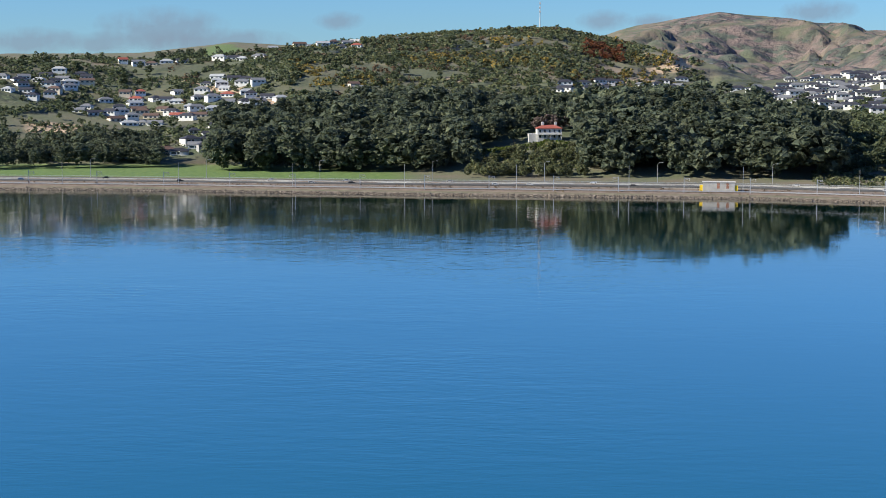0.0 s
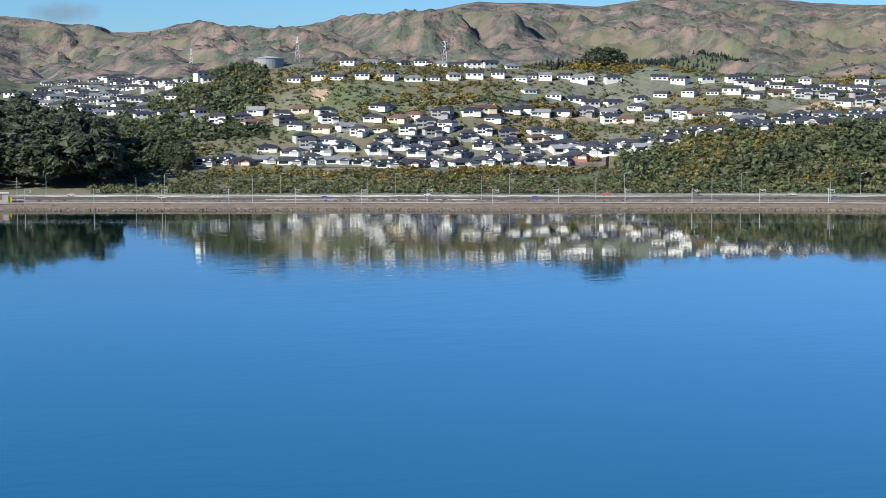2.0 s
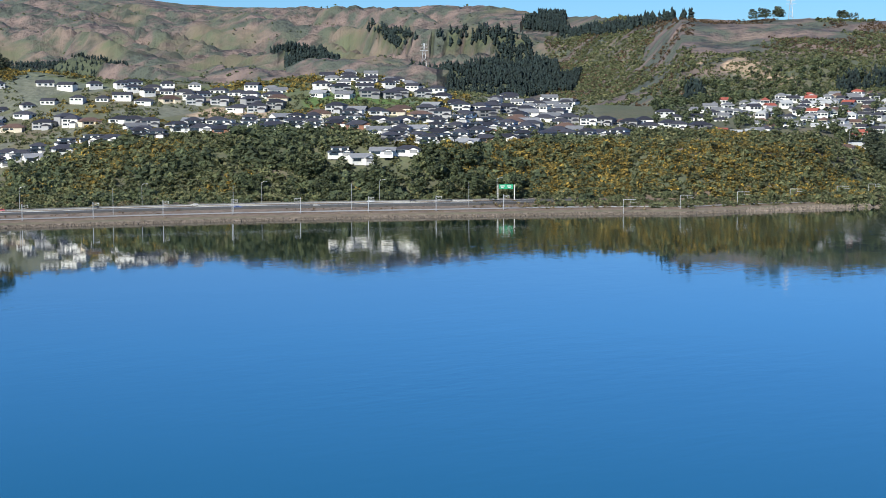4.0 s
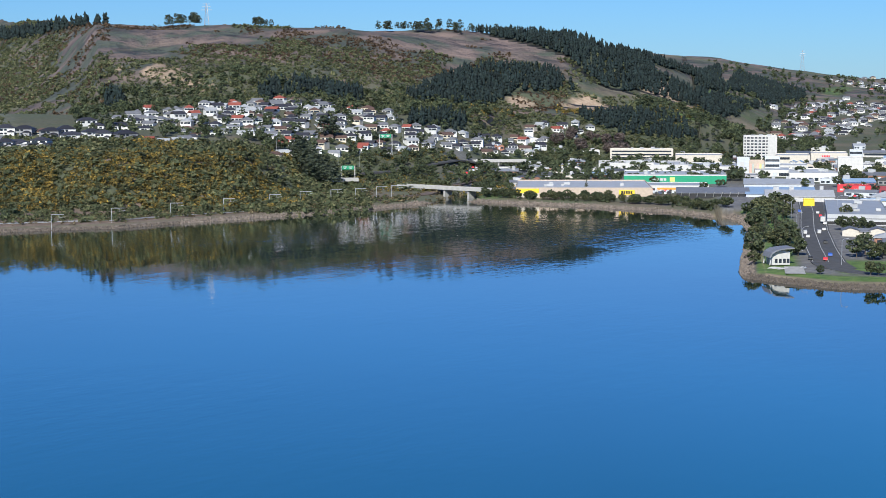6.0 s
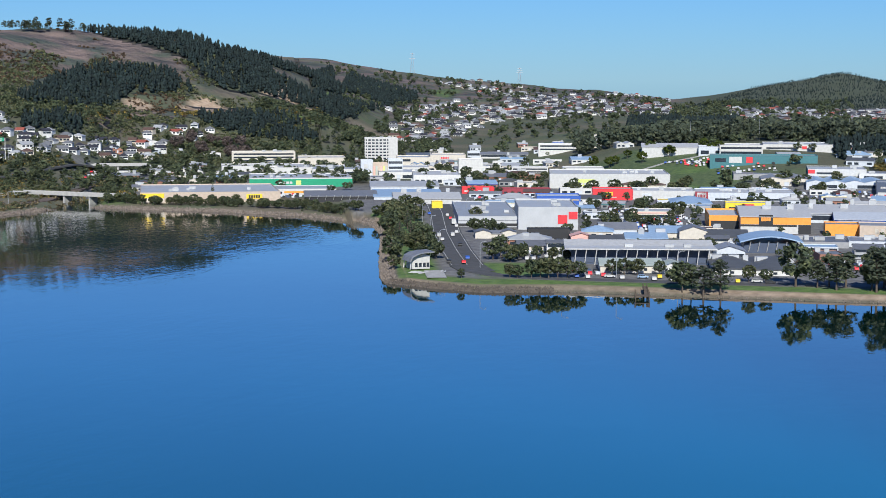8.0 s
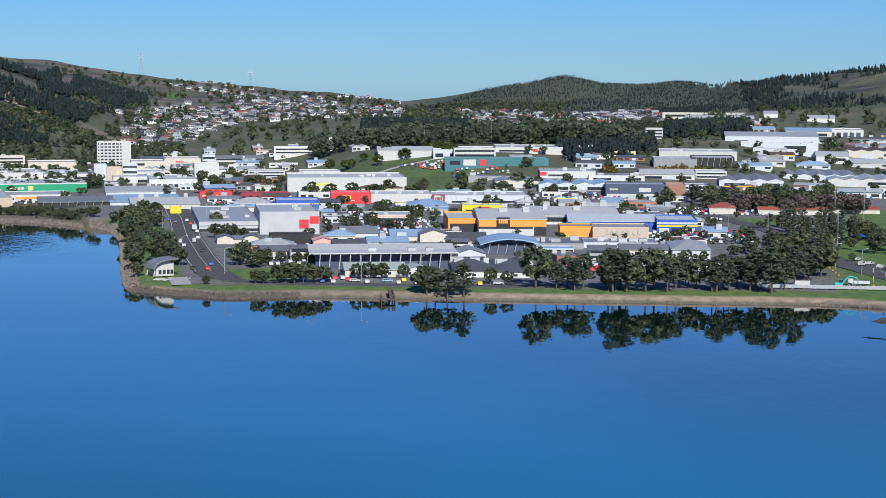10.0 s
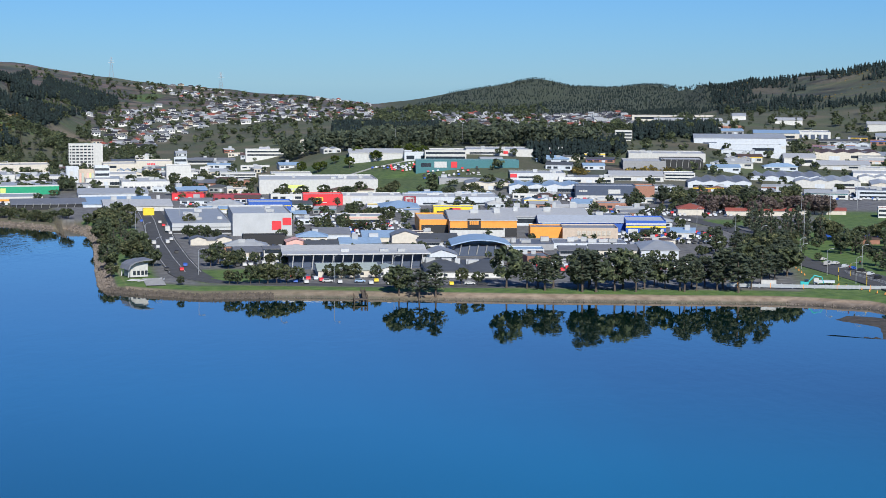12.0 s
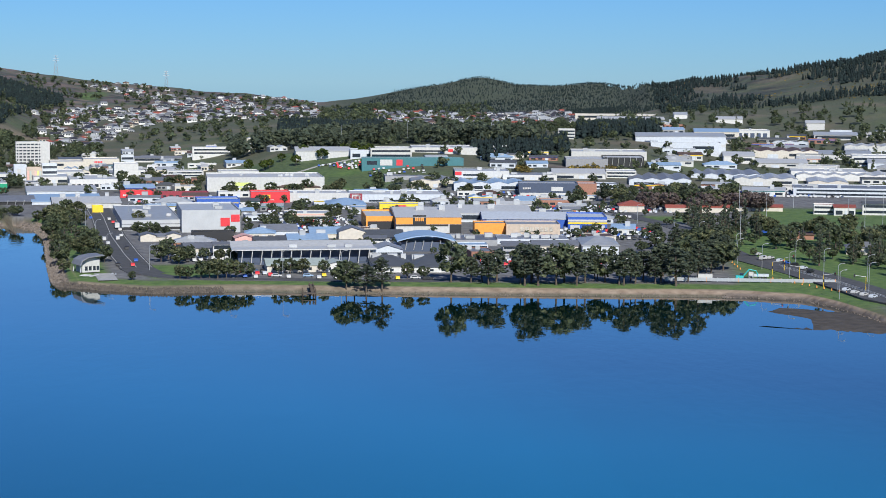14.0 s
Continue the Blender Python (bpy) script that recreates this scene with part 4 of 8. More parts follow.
def zone(t0, t1, r0, r1, t_edge=0.4, r_edge=12):
    """1 inside a piece of the plan, 0 outside."""
    return soft(TT, t0 - t_edge, t0 + t_edge) * soft(t1 - TT, -t_edge, t_edge) * soft(RR, r0 - r_edge, r0 + r_edge) * soft(r1 - RR, -r_edge, r_edge)


EDGE = np.minimum(OO, bank(TT, RR))
town = soft(TT, 72.2, 72.5) * soft(1330 - RR, 0, 60) + zone(64, 72.3, 1235, 1480) * 0.8
wooded = np.clip(zone(85.0, 95.4, 3050, 4600, 0.5, 80) + plot_mask("forest", TT, RR) + zone(95.5, 110, 2250, 3400) * 0.6 + zone(92, 95.6, 2450, 3100) * 0.9, 0, 1)
steep = zone(51.5, 73, 1640, 2200, 0.5, 60) * (1 - wooded)
terrace = zone(15.5, 50, 1185, 1480)
green = (zone(79.8, 85.2, 1265, 1500) + zone(96.6, 104, 990, 1130) + zone(92.6, 95.0, 1010, 1060) + zone(72.6, 95, 690, 1200, 0.2, 4) * (EDGE > 9) * (EDGE < 24)
         + zone(72.45, 74.2, 745, 1010, 0.05, 4) * (EDGE > 6) + zone(75.3, 77.6, 740, 790, 0.2, 5) + zone(94.8, 99, 700, 760) * (OO < 40) * (OO > 9) + zone(64.5, 67, 1185, 1220) + zone(94.7, 112, 640, 985) * (EDGE > 9))
masks = {
    "brown": 0.75 * zone(95.6, 99.8, 2300, 3050, 0.4, 60) * soft(mix2, -0.3, 0.3) + behind * soft(mix2, -0.75, 0.05) * soft(TT, 5, 8) * (1 - wooded) + steep * soft(RR + 60 * mix2, 1760, 1900) + plot_mask("gorsey", TT, RR) * 0.9 + zone(-3, 9, 1700, 2650, 1, 60) * soft(mix2, 0.0, 0.3) * 0.8 + 0.5 * zone(-16, 12, 1250, 2600) * soft(mix2, 0.1, 0.4),
    "gravel": soft(OO, 7, 9) * soft(80 - OO, 0, 4) * soft(60 - TT, 0, 6),
    "grass": flat * soft(OO, 84, 92) * soft(-0.5 - TT, 0, 1) + 0.35 * (1 - behind) * (1 - flat) * (1 - steep) * soft(mix2, 0.25, 0.5) * (1 - wooded) + green + plot_mask("grass", TT, RR) * 0.8 + 0.35 * terrace * soft(mix1, 0.0, 0.3),
    "bush": (1 - behind) * (1 - flat) * soft(mix1, -0.5, 0.0) * 0.6 * (1 - terrace * 0.8) * (1 - plot_mask("gorsey", TT, RR)) + wooded,
    "stone": (1 - soft(EDGE, 4, 7)) * (1 - 0.6 * (TT > 73) * (TT < 94)) + 0.5 * soft(OO, 14, 15) * soft(76 - OO, 0, 4) * soft(50 - TT, 0, 2),
    "earth": np.clip(plot_mask("earth", TT, RR) + zone(73.2, 75, 1830, 1950) * 0.4 + (TT > 73) * soft(EDGE, 2.5, 4) * soft(10 - EDGE, 0, 3) * (0.45 + 0.5 * soft(mix1, -0.2, 0.3)), 0, 1) * soft(mix1, -0.8, -0.2),
    "mud": soft(TT, 94.2, 94.5) * soft(4 - OO, 0, 3),
    "paved": np.maximum(town * (1 - np.clip(green, 0, 1)) * soft(EDGE, 24, 26), terrace * soft(mix1, 0.1, 0.25) * 0.5),
}
land = tagged(sheet("ground", XX, YY, ZZ, GROUND, masks), "hilly harbour-side land of scrub, grass and brown farm slopes", "ground", kind="structure")
# past_reflection: 0 in the painted dark belt along the shore, 1 farther out
wt, wr = np.meshgrid(np.arange(-180, 180.1, 0.5), np.concatenate([[0, 150, 300], np.arange(400, 1300, 30.0), [1500, 2500, 6500]]))
wx, wy = spot(wt, wr)
sea = tagged(sheet("water", wx, wy, wx * 0, WATER, {"past_reflection": soft(1 - wr / np.mean([shore(wt + q) for q in range(-14, 15, 2)], 0), 0.22, 0.46), "silt": soft(wt, 66, 92) * soft(178 - wt, 0, 40), "breeze": 0.3 + 0.45 * soft(-wt, -14, 0) * soft(wt, -60, -40) + 0.7 * soft(wt, 40, 52) * soft(73 - wt, 0, 2) * soft(wr, 780, 900)}), "calm blue harbour water with fine ripples", "water", kind="structure")

# ---- houses on the slopes ----
def window(parent, x, y, z, w, h, axis="y"):
    """A framed pane just proud of a wall."""
    fr, pa = Shape(), Shape()
    d = 0.06
    if axis == "y":
        fr.box(x - w / 2 - 0.1, x + w / 2 + 0.1, y - d, y, z - 0.1, z + h + 0.1)
        pa.box(x - w / 2, x + w / 2, y - d - 0.03, y - d + 0.01, z, z + h)
    else:
        fr.box(y, y + d, x - w / 2 - 0.1, x + w / 2 + 0.1, z - 0.1, z + h + 0.1)
        pa.box(y + d - 0.01, y + d + 0.03, x - w / 2, x + w / 2, z, z + h)
    f = part("window", fr, WALL_HOUSE, parent)
    part("pane", pa, GLASS, f)


def house(wall, roof, label, w=14.0, d=10.0, storeys=1, style="hip", wing=True):
    """One family house: walls, roof, windows and a garage door. The front is its -y side."""
    base = tagged(new("house"), label, "house", "houses on the slopes")
    top, low = 2.7 * storeys, -2.2
    s, g = Shape(), Shape()
    if storeys == 2:
        # the upper floor is set back over a wider ground floor
        s.box(-w / 2, w / 2, -d / 2, d / 2, low, 2.7)
        s.box(-w * 0.38, w * 0.34, -d * 0.32, d * 0.46, 2.7, top)
        g.hip(-w / 2 - 0.5, w / 2 + 0.5, -d / 2 - 0.6, d / 2 + 0.5, 2.75, 1.6)
        x0, x1, y0, y1 = -w * 0.38, w * 0.34, -d * 0.32, d * 0.46
    else:
        s.box(-w / 2, w / 2, -d / 2, d / 2, low, top)
        x0, x1, y0, y1 = -w / 2, w / 2, -d / 2, d / 2
    if style == "flat":
        g.box(x0 - 0.5, x1 + 0.5, y0 - 0.7, y1 + 0.4, top, top + 0.35)
    elif style == "gable":
        g.gable(x0 - 0.5, x1 + 0.5, y0 - 0.6, y1 + 0.6, top + 0.05, 2.6)
        m = (y0 + y1) / 2
        for x in (x0, x1 - 0.2):
            s.add([(x, y0, top), (x, y1, top), (x, m, top + 2.3), (x + 0.2, y0, top), (x + 0.2, y1, top), (x + 0.2, m, top + 2.3)], [(0, 2, 1), (3, 4, 5), (0, 3, 5, 2), (1, 2, 5, 4)])
    else:
        g.hip(x0 - 0.6, x1 + 0.6, y0 - 0.6, y1 + 0.6, top + 0.05, 2.7 if storeys == 1 else 2.2)
    if wing:
        s.box(w * 0.06, w * 0.44, -d / 2 - 3.2, -d / 2, low, 2.6)
        a, b, m = w * 0.06 - 0.5, w * 0.44 + 0.5, w * 0.25
        y2, y3 = -d / 2 - 3.8, -d / 2 + 2.2
        g.add([(a, y2, 2.6), (m, y2, 4.3), (b, y2, 2.6), (a, y3, 2.6), (m, y3, 4.3), (b, y3, 2.6)], [(0, 1, 4, 3), (1, 2, 5, 4), (0, 3, 5, 2)])
        s.add([(a + 0.5, y2 + 0.6, 2.6), (b - 0.5, y2 + 0.6, 2.6), (m, y2 + 0.6, 4.0)], [(0, 1, 2)])
    part("wall", s, wall, base)
    part("roof", g, roof, base)
    if wing:
        part("garage_door", Shape().box(w * 0.25 - 2.2, w * 0.25 + 2.2, -d / 2 - 3.28, -d / 2 - 3.2, 0.1, 2.2), WALL_GREY if wall is WALL_HOUSE else WALL_HOUSE, base)
    window(base, -w * 0.25, -d / 2, 0.3, w * 0.36, 1.9)
    if not wing:
        window(base, w * 0.25, -d / 2, 0.6, w * 0.26, 1.5)
    if storeys == 2:
        window(base, -w * 0.18, y0, 3.3, w * 0.26, 1.6)
        window(base, w * 0.16, y0, 3.3, w * 0.22, 1.6)
        part("balcony_rail", Shape().box(-w * 0.42, -w * 0.02, -d / 2 - 1.3, -d / 2 - 1.2, 2.9, 3.9), GLASS, base)
    window(base, -d * 0.1, w / 2, 0.5, 2.4, 1.5, "x")
    return base


HOUSES = [
    house(WALL_HOUSE, ROOF_DARK, "white two-storey house with a charcoal hip roof", 13, 9.5, 2),
    house(WALL_HOUSE, ROOF_DARK, "white single-storey house with a dark hip roof and garage", 16, 10.5, 1),
    house(WALL_HOUSE, ROOF_GREY, "white gabled house with a grey metal roof", 14, 9.5, 1, "gable"),
    house(WALL_GREY, ROOF_DARK, "dark grey modern house with a charcoal roof", 14, 10, 2, "hip"),
    house(WALL_CREAM, ROOF_BROWN, "cream house with a brown tiled hip roof", 15, 10, 1),
    house(WALL_HOUSE, ROOF_DARK, "white flat-roofed modern two-storey house", 14, 10, 2, "flat"),
    house(WALL_BRICK, ROOF_DARK, "brick house with a dark hip roof", 15, 10, 1),
    house(WALL_CREAM, ROOF_RED, "cream weatherboard house with a red roof", 12, 9, 1, "gable", False),
    house(WALL_HOUSE, ROOF_LIGHT, "small white house with a pale metal roof", 11, 8.5, 1, "gable", False),
]
SPOTS = []


def house_row(turn0, r0, turn1, r1, n):
    """A street of houses between two places."""
    n = int(n * 1.4 + 0.5)
    for i in range(n):
        u = (i + 0.5 + random.uniform(-0.22, 0.22)) / n
        t, r = turn0 + (turn1 - turn0) * u, r0 + (r1 - r0) * u + random.uniform(-8, 8)
        x, y = spot(t, r)
        if all((x - a) ** 2 + (y - b) ** 2 > 13.0 ** 2 for a, b, *_ in SPOTS):
            SPOTS.append((float(x), float(y), float(t), float(r)))


house_row(-10.59, 1592, -9.0, 1574, 6)
house_row(-12.18, 1504, -10.89, 1502, 5)
house_row(-10.89, 1478, -9.2, 1464, 6)
house_row(-9.75, 1580, -8.44, 1550, 5)
house_row(-8.24, 1566, -6.35, 1516, 5)
house_row(-8.25, 1528, -6.35, 1470, 5)
house_row(-9.76, 1508, -8.44, 1500, 4)
house_row(-7.5, 1484, -6.74, 1408, 4)
house_row(-8.26, 1400, -7.31, 1376, 3)
house_row(-9.32, 1322, -7.7, 1306, 4)
house_row(-6.63, 1592, -5.87, 1572, 2)
house_row(-6.35, 1544, -5.2, 1516, 4)
house_row(-10.65, 1752, -8.23, 1758, 7)
house_row(-7.47, 1768, -5.58, 1732, 5)
house_row(-5.51, 2940, -4.06, 1836, 5)
house_row(-3.96, 1840, -2.72, 1849, 4)
house_row(-14.52, 1613, -12.88, 1627, 7)
house_row(-14.36, 1559, -13.44, 1577, 4)
house_row(-13.55, 1547, -12.72, 1565, 4)
house_row(-13.07, 1601, -11.6, 1622, 6)
house_row(-2.9, 1579, -2.32, 1539, 2)
house_row(-2.32, 1537, -1.74, 1543, 2)
house_row(4.02, 1591, 5.54, 1654, 4)
house_row(5.43, 1694, 6.28, 1744, 2)
house_row(6.76, 1724, 8.35, 1792, 4)
house_row(8.98, 1866, 9.58, 2781, 2)
house_row(10.06, 1691, 11.94, 1629, 6)
house_row(10.66, 1579, 13.28, 1508, 8)
house_row(12.0, 1489, 15.12, 1412, 9)
house_row(11.71, 1749, 15.01, 1604, 9)
house_row(13.25, 1568, 15.06, 1512, 6)
house_row(15.92, 1230, 22.86, 1198, 12)
house_row(22.86, 1198, 29.16, 1210, 11)
house_row(18.75, 1254, 27.01, 1222, 13)
house_row(27.01, 1222, 31.33, 1222, 6)
house_row(20.04, 1270, 27.01, 1240, 11)
house_row(27.01, 1248, 33.41, 1205, 10)
house_row(22.29, 1264, 27.0, 1266, 8)
house_row(27.0, 1266, 34.92, 1215, 12)
house_row(17.95, 1342, 21.69, 1286, 6)
house_row(20.33, 1298, 21.97, 1276, 3)
house_row(22.3, 1292, 27.0, 1302, 7)
house_row(30.41, 1324, 40.44, 1218, 15)
house_row(18.51, 1362, 21.73, 1312, 5)
house_row(22.3, 1310, 23.49, 1310, 2)
house_row(24.25, 1298, 27.0, 1310, 5)
house_row(27.13, 1322, 31.67, 1358, 8)
house_row(19.85, 1410, 22.73, 1398, 6)
house_row(23.02, 1398, 26.98, 1416, 8)
house_row(27.69, 1378, 33.36, 1375, 10)
house_row(21.7, 1476, 22.8, 1478, 4)
house_row(22.98, 1478, 27.4, 1476, 12)
house_row(26.98, 1418, 31.23, 1432, 8)
house_row(31.93, 1424, 34.84, 1421, 5)
house_row(35.3, 1393, 37.63, 1397, 6)
house_row(38.21, 1321, 40.26, 1304, 5)
house_row(39.62, 1222, 41.67, 1210, 6)
house_row(12.39, 1658, 14.17, 1538, 4)
house_row(12.37, 1522, 13.98, 1450, 4)
house_row(14.46, 1722, 16.0, 1512, 5)
house_row(14.91, 1574, 16.09, 1452, 3)
house_row(15.83, 1584, 17.21, 1434, 4)
house_row(15.25, 1406, 17.46, 1350, 6)
house_row(33.77, 1368, 37.35, 1369, 7)
house_row(38.06, 1329, 39.88, 1317, 4)
house_row(32.69, 1314, 35.5, 1242, 6)
house_row(33.7, 1220, 36.2, 1214, 6)
house_row(36.21, 1244, 40.58, 1209, 8)
house_row(38.61, 1337, 40.26, 1345, 3)
house_row(40.78, 1261, 43.93, 1270, 7)
house_row(39.67, 1249, 42.42, 1209, 6)
house_row(42.78, 1181, 45.77, 1200, 6)
house_row(43.14, 1139, 45.38, 1162, 5)
house_row(45.75, 1152, 48.75, 1204, 7)
house_row(45.41, 1244, 48.41, 1286, 7)
house_row(46.18, 1314, 49.18, 1400, 7)
house_row(48.38, 1216, 51.0, 1231, 6)
house_row(48.79, 1316, 52.13, 1311, 8)
house_row(51.02, 1313, 54.7, 1267, 8)
house_row(41.73, 1339, 45.26, 1364, 7)
house_row(46.57, 1380, 49.19, 1424, 5)
house_row(42.94, 1117, 44.43, 1116, 3)
house_row(41.45, 1111, 42.75, 1113, 3)
house_row(52.15, 1381, 54.73, 1351, 5)
house_row(55.11, 1423, 57.09, 1352, 6)
house_row(57.11, 1456, 59.81, 1494, 8)
house_row(56.56, 1387, 61.23, 1460, 13)
house_row(57.09, 1336, 61.37, 1440, 12)
house_row(58.36, 1328, 61.37, 1408, 8)
house_row(57.01, 1503, 59.71, 1552, 7)
house_row(56.98, 1457, 58.76, 1470, 6)
house_row(55.21, 1414, 58.73, 1436, 10)
house_row(54.56, 1258, 55.99, 1303, 4)
house_row(56.39, 1367, 58.88, 1402, 8)
house_row(59.59, 1404, 62.15, 1463, 8)
house_row(60.77, 1539, 62.22, 1557, 4)
house_row(64.38, 1540, 68.88, 1711, 14)
house_row(64.59, 1565, 68.89, 1723, 12)
house_row(58.05, 1268, 59.18, 1336, 3)
house_row(60.3, 1397, 62.86, 1446, 7)
house_row(55.53, 1385, 58.15, 1368, 7)
house_row(58.75, 1460, 62.17, 1489, 9)
house_row(74.59, 2446, 76.91, 2786, 8)
house_row(76.2, 2425, 79.35, 2516, 12)
house_row(77.99, 2745, 80.53, 2687, 10)
house_row(76.04, 2149, 77.65, 2099, 8)
house_row(78.16, 2333, 81.15, 2434, 12)
house_row(77.85, 3477, 79.67, 3416, 9)
house_row(87.71, 2304, 90.32, 2397, 14)
house_row(80.34, 3173, 83.4, 3550, 12)
house_row(81.18, 2916, 84.0, 3050, 10)
house_row(84.34, 2215, 87.46, 2204, 9)

for poly in PLOTS["houses"]:
    old = poly[0][0] > 52
    limit = 1480 if 16 < poly[0][0] < 52 else 9999 if old else 1900
    for t, r in zip(*fill(poly, (45 if old else 90) if poly[0][1] < 1850 else 420, np.random.default_rng(len(SPOTS)))):
        x, y = map(float, spot(t, r))
        if r < limit and all((x - a) ** 2 + (y - b) ** 2 > (11.5 if old else 15.5) ** 2 for a, b, *_ in SPOTS):
            SPOTS.append((x, y, float(t), float(r)))
SPOTS.sort(key=lambda p: p[3])
NEAR = [p for p in SPOTS if p[3] < 1560][:112]
MIDDLE = [p for p in SPOTS if p not in NEAR and p[3] < 1600][:150]
LATER = [p for p in SPOTS if p not in NEAR and p not in MIDDLE]
NEW_KINDS, OLD_KINDS = (0, 1, 5, 3, 5, 2, 0, 0, 1, 6), (8, 7, 2, 4, 8, 1, 2)
for x, y, t, r in NEAR:
    k = random.choice(NEW_KINDS if t < 54 else OLD_KINDS)
    q = random.uniform(1.06, 1.26) if t < 54 else random.uniform(0.66, 0.84)
    HOUSES[k].scale = (q, q, random.uniform(0.88, 1.02) if t < 54 else random.uniform(0.66, 0.8))
    copy_thing(HOUSES[k], stand(t, r, -0.1 if t < 54 else -0.7, random.uniform(-28, 28)))


def far_houses(name, label, spots, wall, roof):
    """Houses too far off to pick apart, with their windows, in one mesh for walls, one for roofs and one for glass."""
    s, g, w = Shape(), Shape(), Shape()
    for x, y, t, r in spots:
        m = stand(t, r, -0.6, random.uniform(-30, 30))
        a, b, c = random.uniform(8, 13) * (1.15 if t < 54 else 0.85), random.uniform(6.5, 9), random.choice((2.6, 2.6, 4.8)) if t < 54 else random.choice((2.2, 2.4, 2.6, 4.6))
        one, two, three = Shape().box(-a / 2, a / 2, -b / 2, b / 2, -2.5, c), Shape(), Shape()
        (two.hip if random.random() < 0.6 else two.gable)(-a / 2 - 0.4, a / 2 + 0.4, -b / 2 - 0.4, b / 2 + 0.4, c + 0.05, 2.2)
        for q in (-0.32, 0.02, 0.3):
            three.box(a * q - 1.1, a * q + 1.1, -b / 2 - 0.08, -b / 2 + 0.02, c - 2.1, c - 0.7)
        for src, dst in ((one, s), (two, g), (three, w)):
            dst.add([m @ Vector(p) for p in src.v], src.f)
    base = tagged(new(name), label, "houses", kind="stuff")
    part("wall", s, wall, base)
    part("roof", g, roof, base)
    part("pane", w, GLASS, base)


def plain_house(wall, roof, label, w, d, tall, style):
    """A house farther up the slope: walls, roof and a row of panes."""
    base = tagged(new("house"), label, "house", "houses on the slopes")
    s, g = Shape().box(-w / 2, w / 2, -d / 2, d / 2, -2.2, tall).box(w * 0.08, w * 0.44, -d / 2 - 2.6, -d / 2, -2.2, 2.6), Shape()
    cover = {"hip": g.hip, "gable": g.gable}[style]
    cover(-w / 2 - 0.5, w / 2 + 0.5, -d / 2 - 0.5, d / 2 + 0.5, tall + 0.05, 2.6)
    g.hip(w * 0.08 - 0.4, w * 0.44 + 0.4, -d / 2 - 3.1, -d / 2 + 1.2, 2.65, 1.2)
    part("wall", s, wall, base)
    part("roof", g, roof, base)
    for z in ((0.6,) if tall < 4 else (0.6, 3.3)):
        part("pane", Shape().box(-w * 0.42, -w * 0.16, -d / 2 - 0.06, -d / 2 + 0.02, z, z + 1.4), GLASS, base)
        part("pane", Shape().box(-w * 0.1, w * 0.04, -d / 2 - 0.06, -d / 2 + 0.02, z, z + 1.4), GLASS, base)
    part("pane", Shape().box(w / 2 - 0.02, w / 2 + 0.06, -d * 0.2, d * 0.15, 0.6, 1.9), GLASS, base)
    return base


PLAIN = [plain_house(WALL_HOUSE, ROOF_DARK, "white two-storey house with a charcoal hip roof", 12, 9, 5.4, "hip"),
         plain_house(WALL_HOUSE, ROOF_DARK, "white single-storey house with a dark hip roof", 14, 9.5, 2.8, "hip"),
         plain_house(WALL_GREY, ROOF_DARK, "dark grey house with a charcoal hip roof", 13, 9, 5.2, "hip"),
         plain_house(WALL_HOUSE, ROOF_GREY, "white gabled house with a grey metal roof", 13, 8.5, 2.9, "gable"),
         plain_house(WALL_CREAM, ROOF_BROWN, "cream house with a brown tiled hip roof", 14, 9, 2.8, "hip"),
         plain_house(WALL_HOUSE, ROOF_RED, "white weatherboard house with a red roof", 12, 8, 2.9, "gable"),
         plain_house(WALL_HOUSE, ROOF_LIGHT, "white house with a pale metal roof", 12, 8, 2.9, "gable")]
for x, y, t, r in MIDDLE:
    k = random.choice((0, 1, 2, 3, 1, 0, 4, 2) if t < 54 else (6, 3, 5, 4, 6, 1, 3))
    q = random.uniform(1.0, 1.22) if t < 54 else random.uniform(0.62, 0.82)
    PLAIN[k].scale = (q, q, random.uniform(0.88, 1.02) if t < 54 else random.uniform(0.62, 0.78))
    copy_thing(PLAIN[k], stand(t, r, -0.3 if t < 54 else -0.8, random.uniform(-28, 28)))


for k, (wall, roof, label) in enumerate(((WALL_HOUSE, ROOF_DARK, "distant white houses with charcoal roofs"), (WALL_HOUSE, ROOF_GREY, "distant white houses with grey roofs"),
                                         (WALL_CREAM, ROOF_BROWN, "distant cream houses with brown roofs"), (WALL_HOUSE, ROOF_RED, "distant houses with red roofs"), (WALL_HOUSE, ROOF_LIGHT, "distant white houses with pale metal roofs"))):
    far_houses("distant_houses", label, [p for i, p in enumerate(LATER) if ((0, 1, 2, 0, 1, 0, 4, 2, 1, 0, 4, 1, 3, 4, 1, 0) if p[2] > 54 or p[2] < 0 else (0, 0, 1, 0))[i % (16 if p[2] > 54 or p[2] < 0 else 4)] == k], wall, roof)
for h in HOUSES + PLAIN:
    for o in (*h.children_recursive, h):
        bpy.data.objects.remove(o)

# ---- the town ----
FOOT = []


def built(turn, r, gap=2.5):
    """True where a building of the town stands."""
    turn, r = np.asarray(turn, float), np.asarray(r, float)
    hit = np.zeros(turn.shape, bool)
    for t, f, w, d in FOOT:
        hit |= (np.abs(turn - t) * 0.01745 * r < w / 2 + gap) & (r > f - gap - 1) & (r < f + d + gap)
    return hit


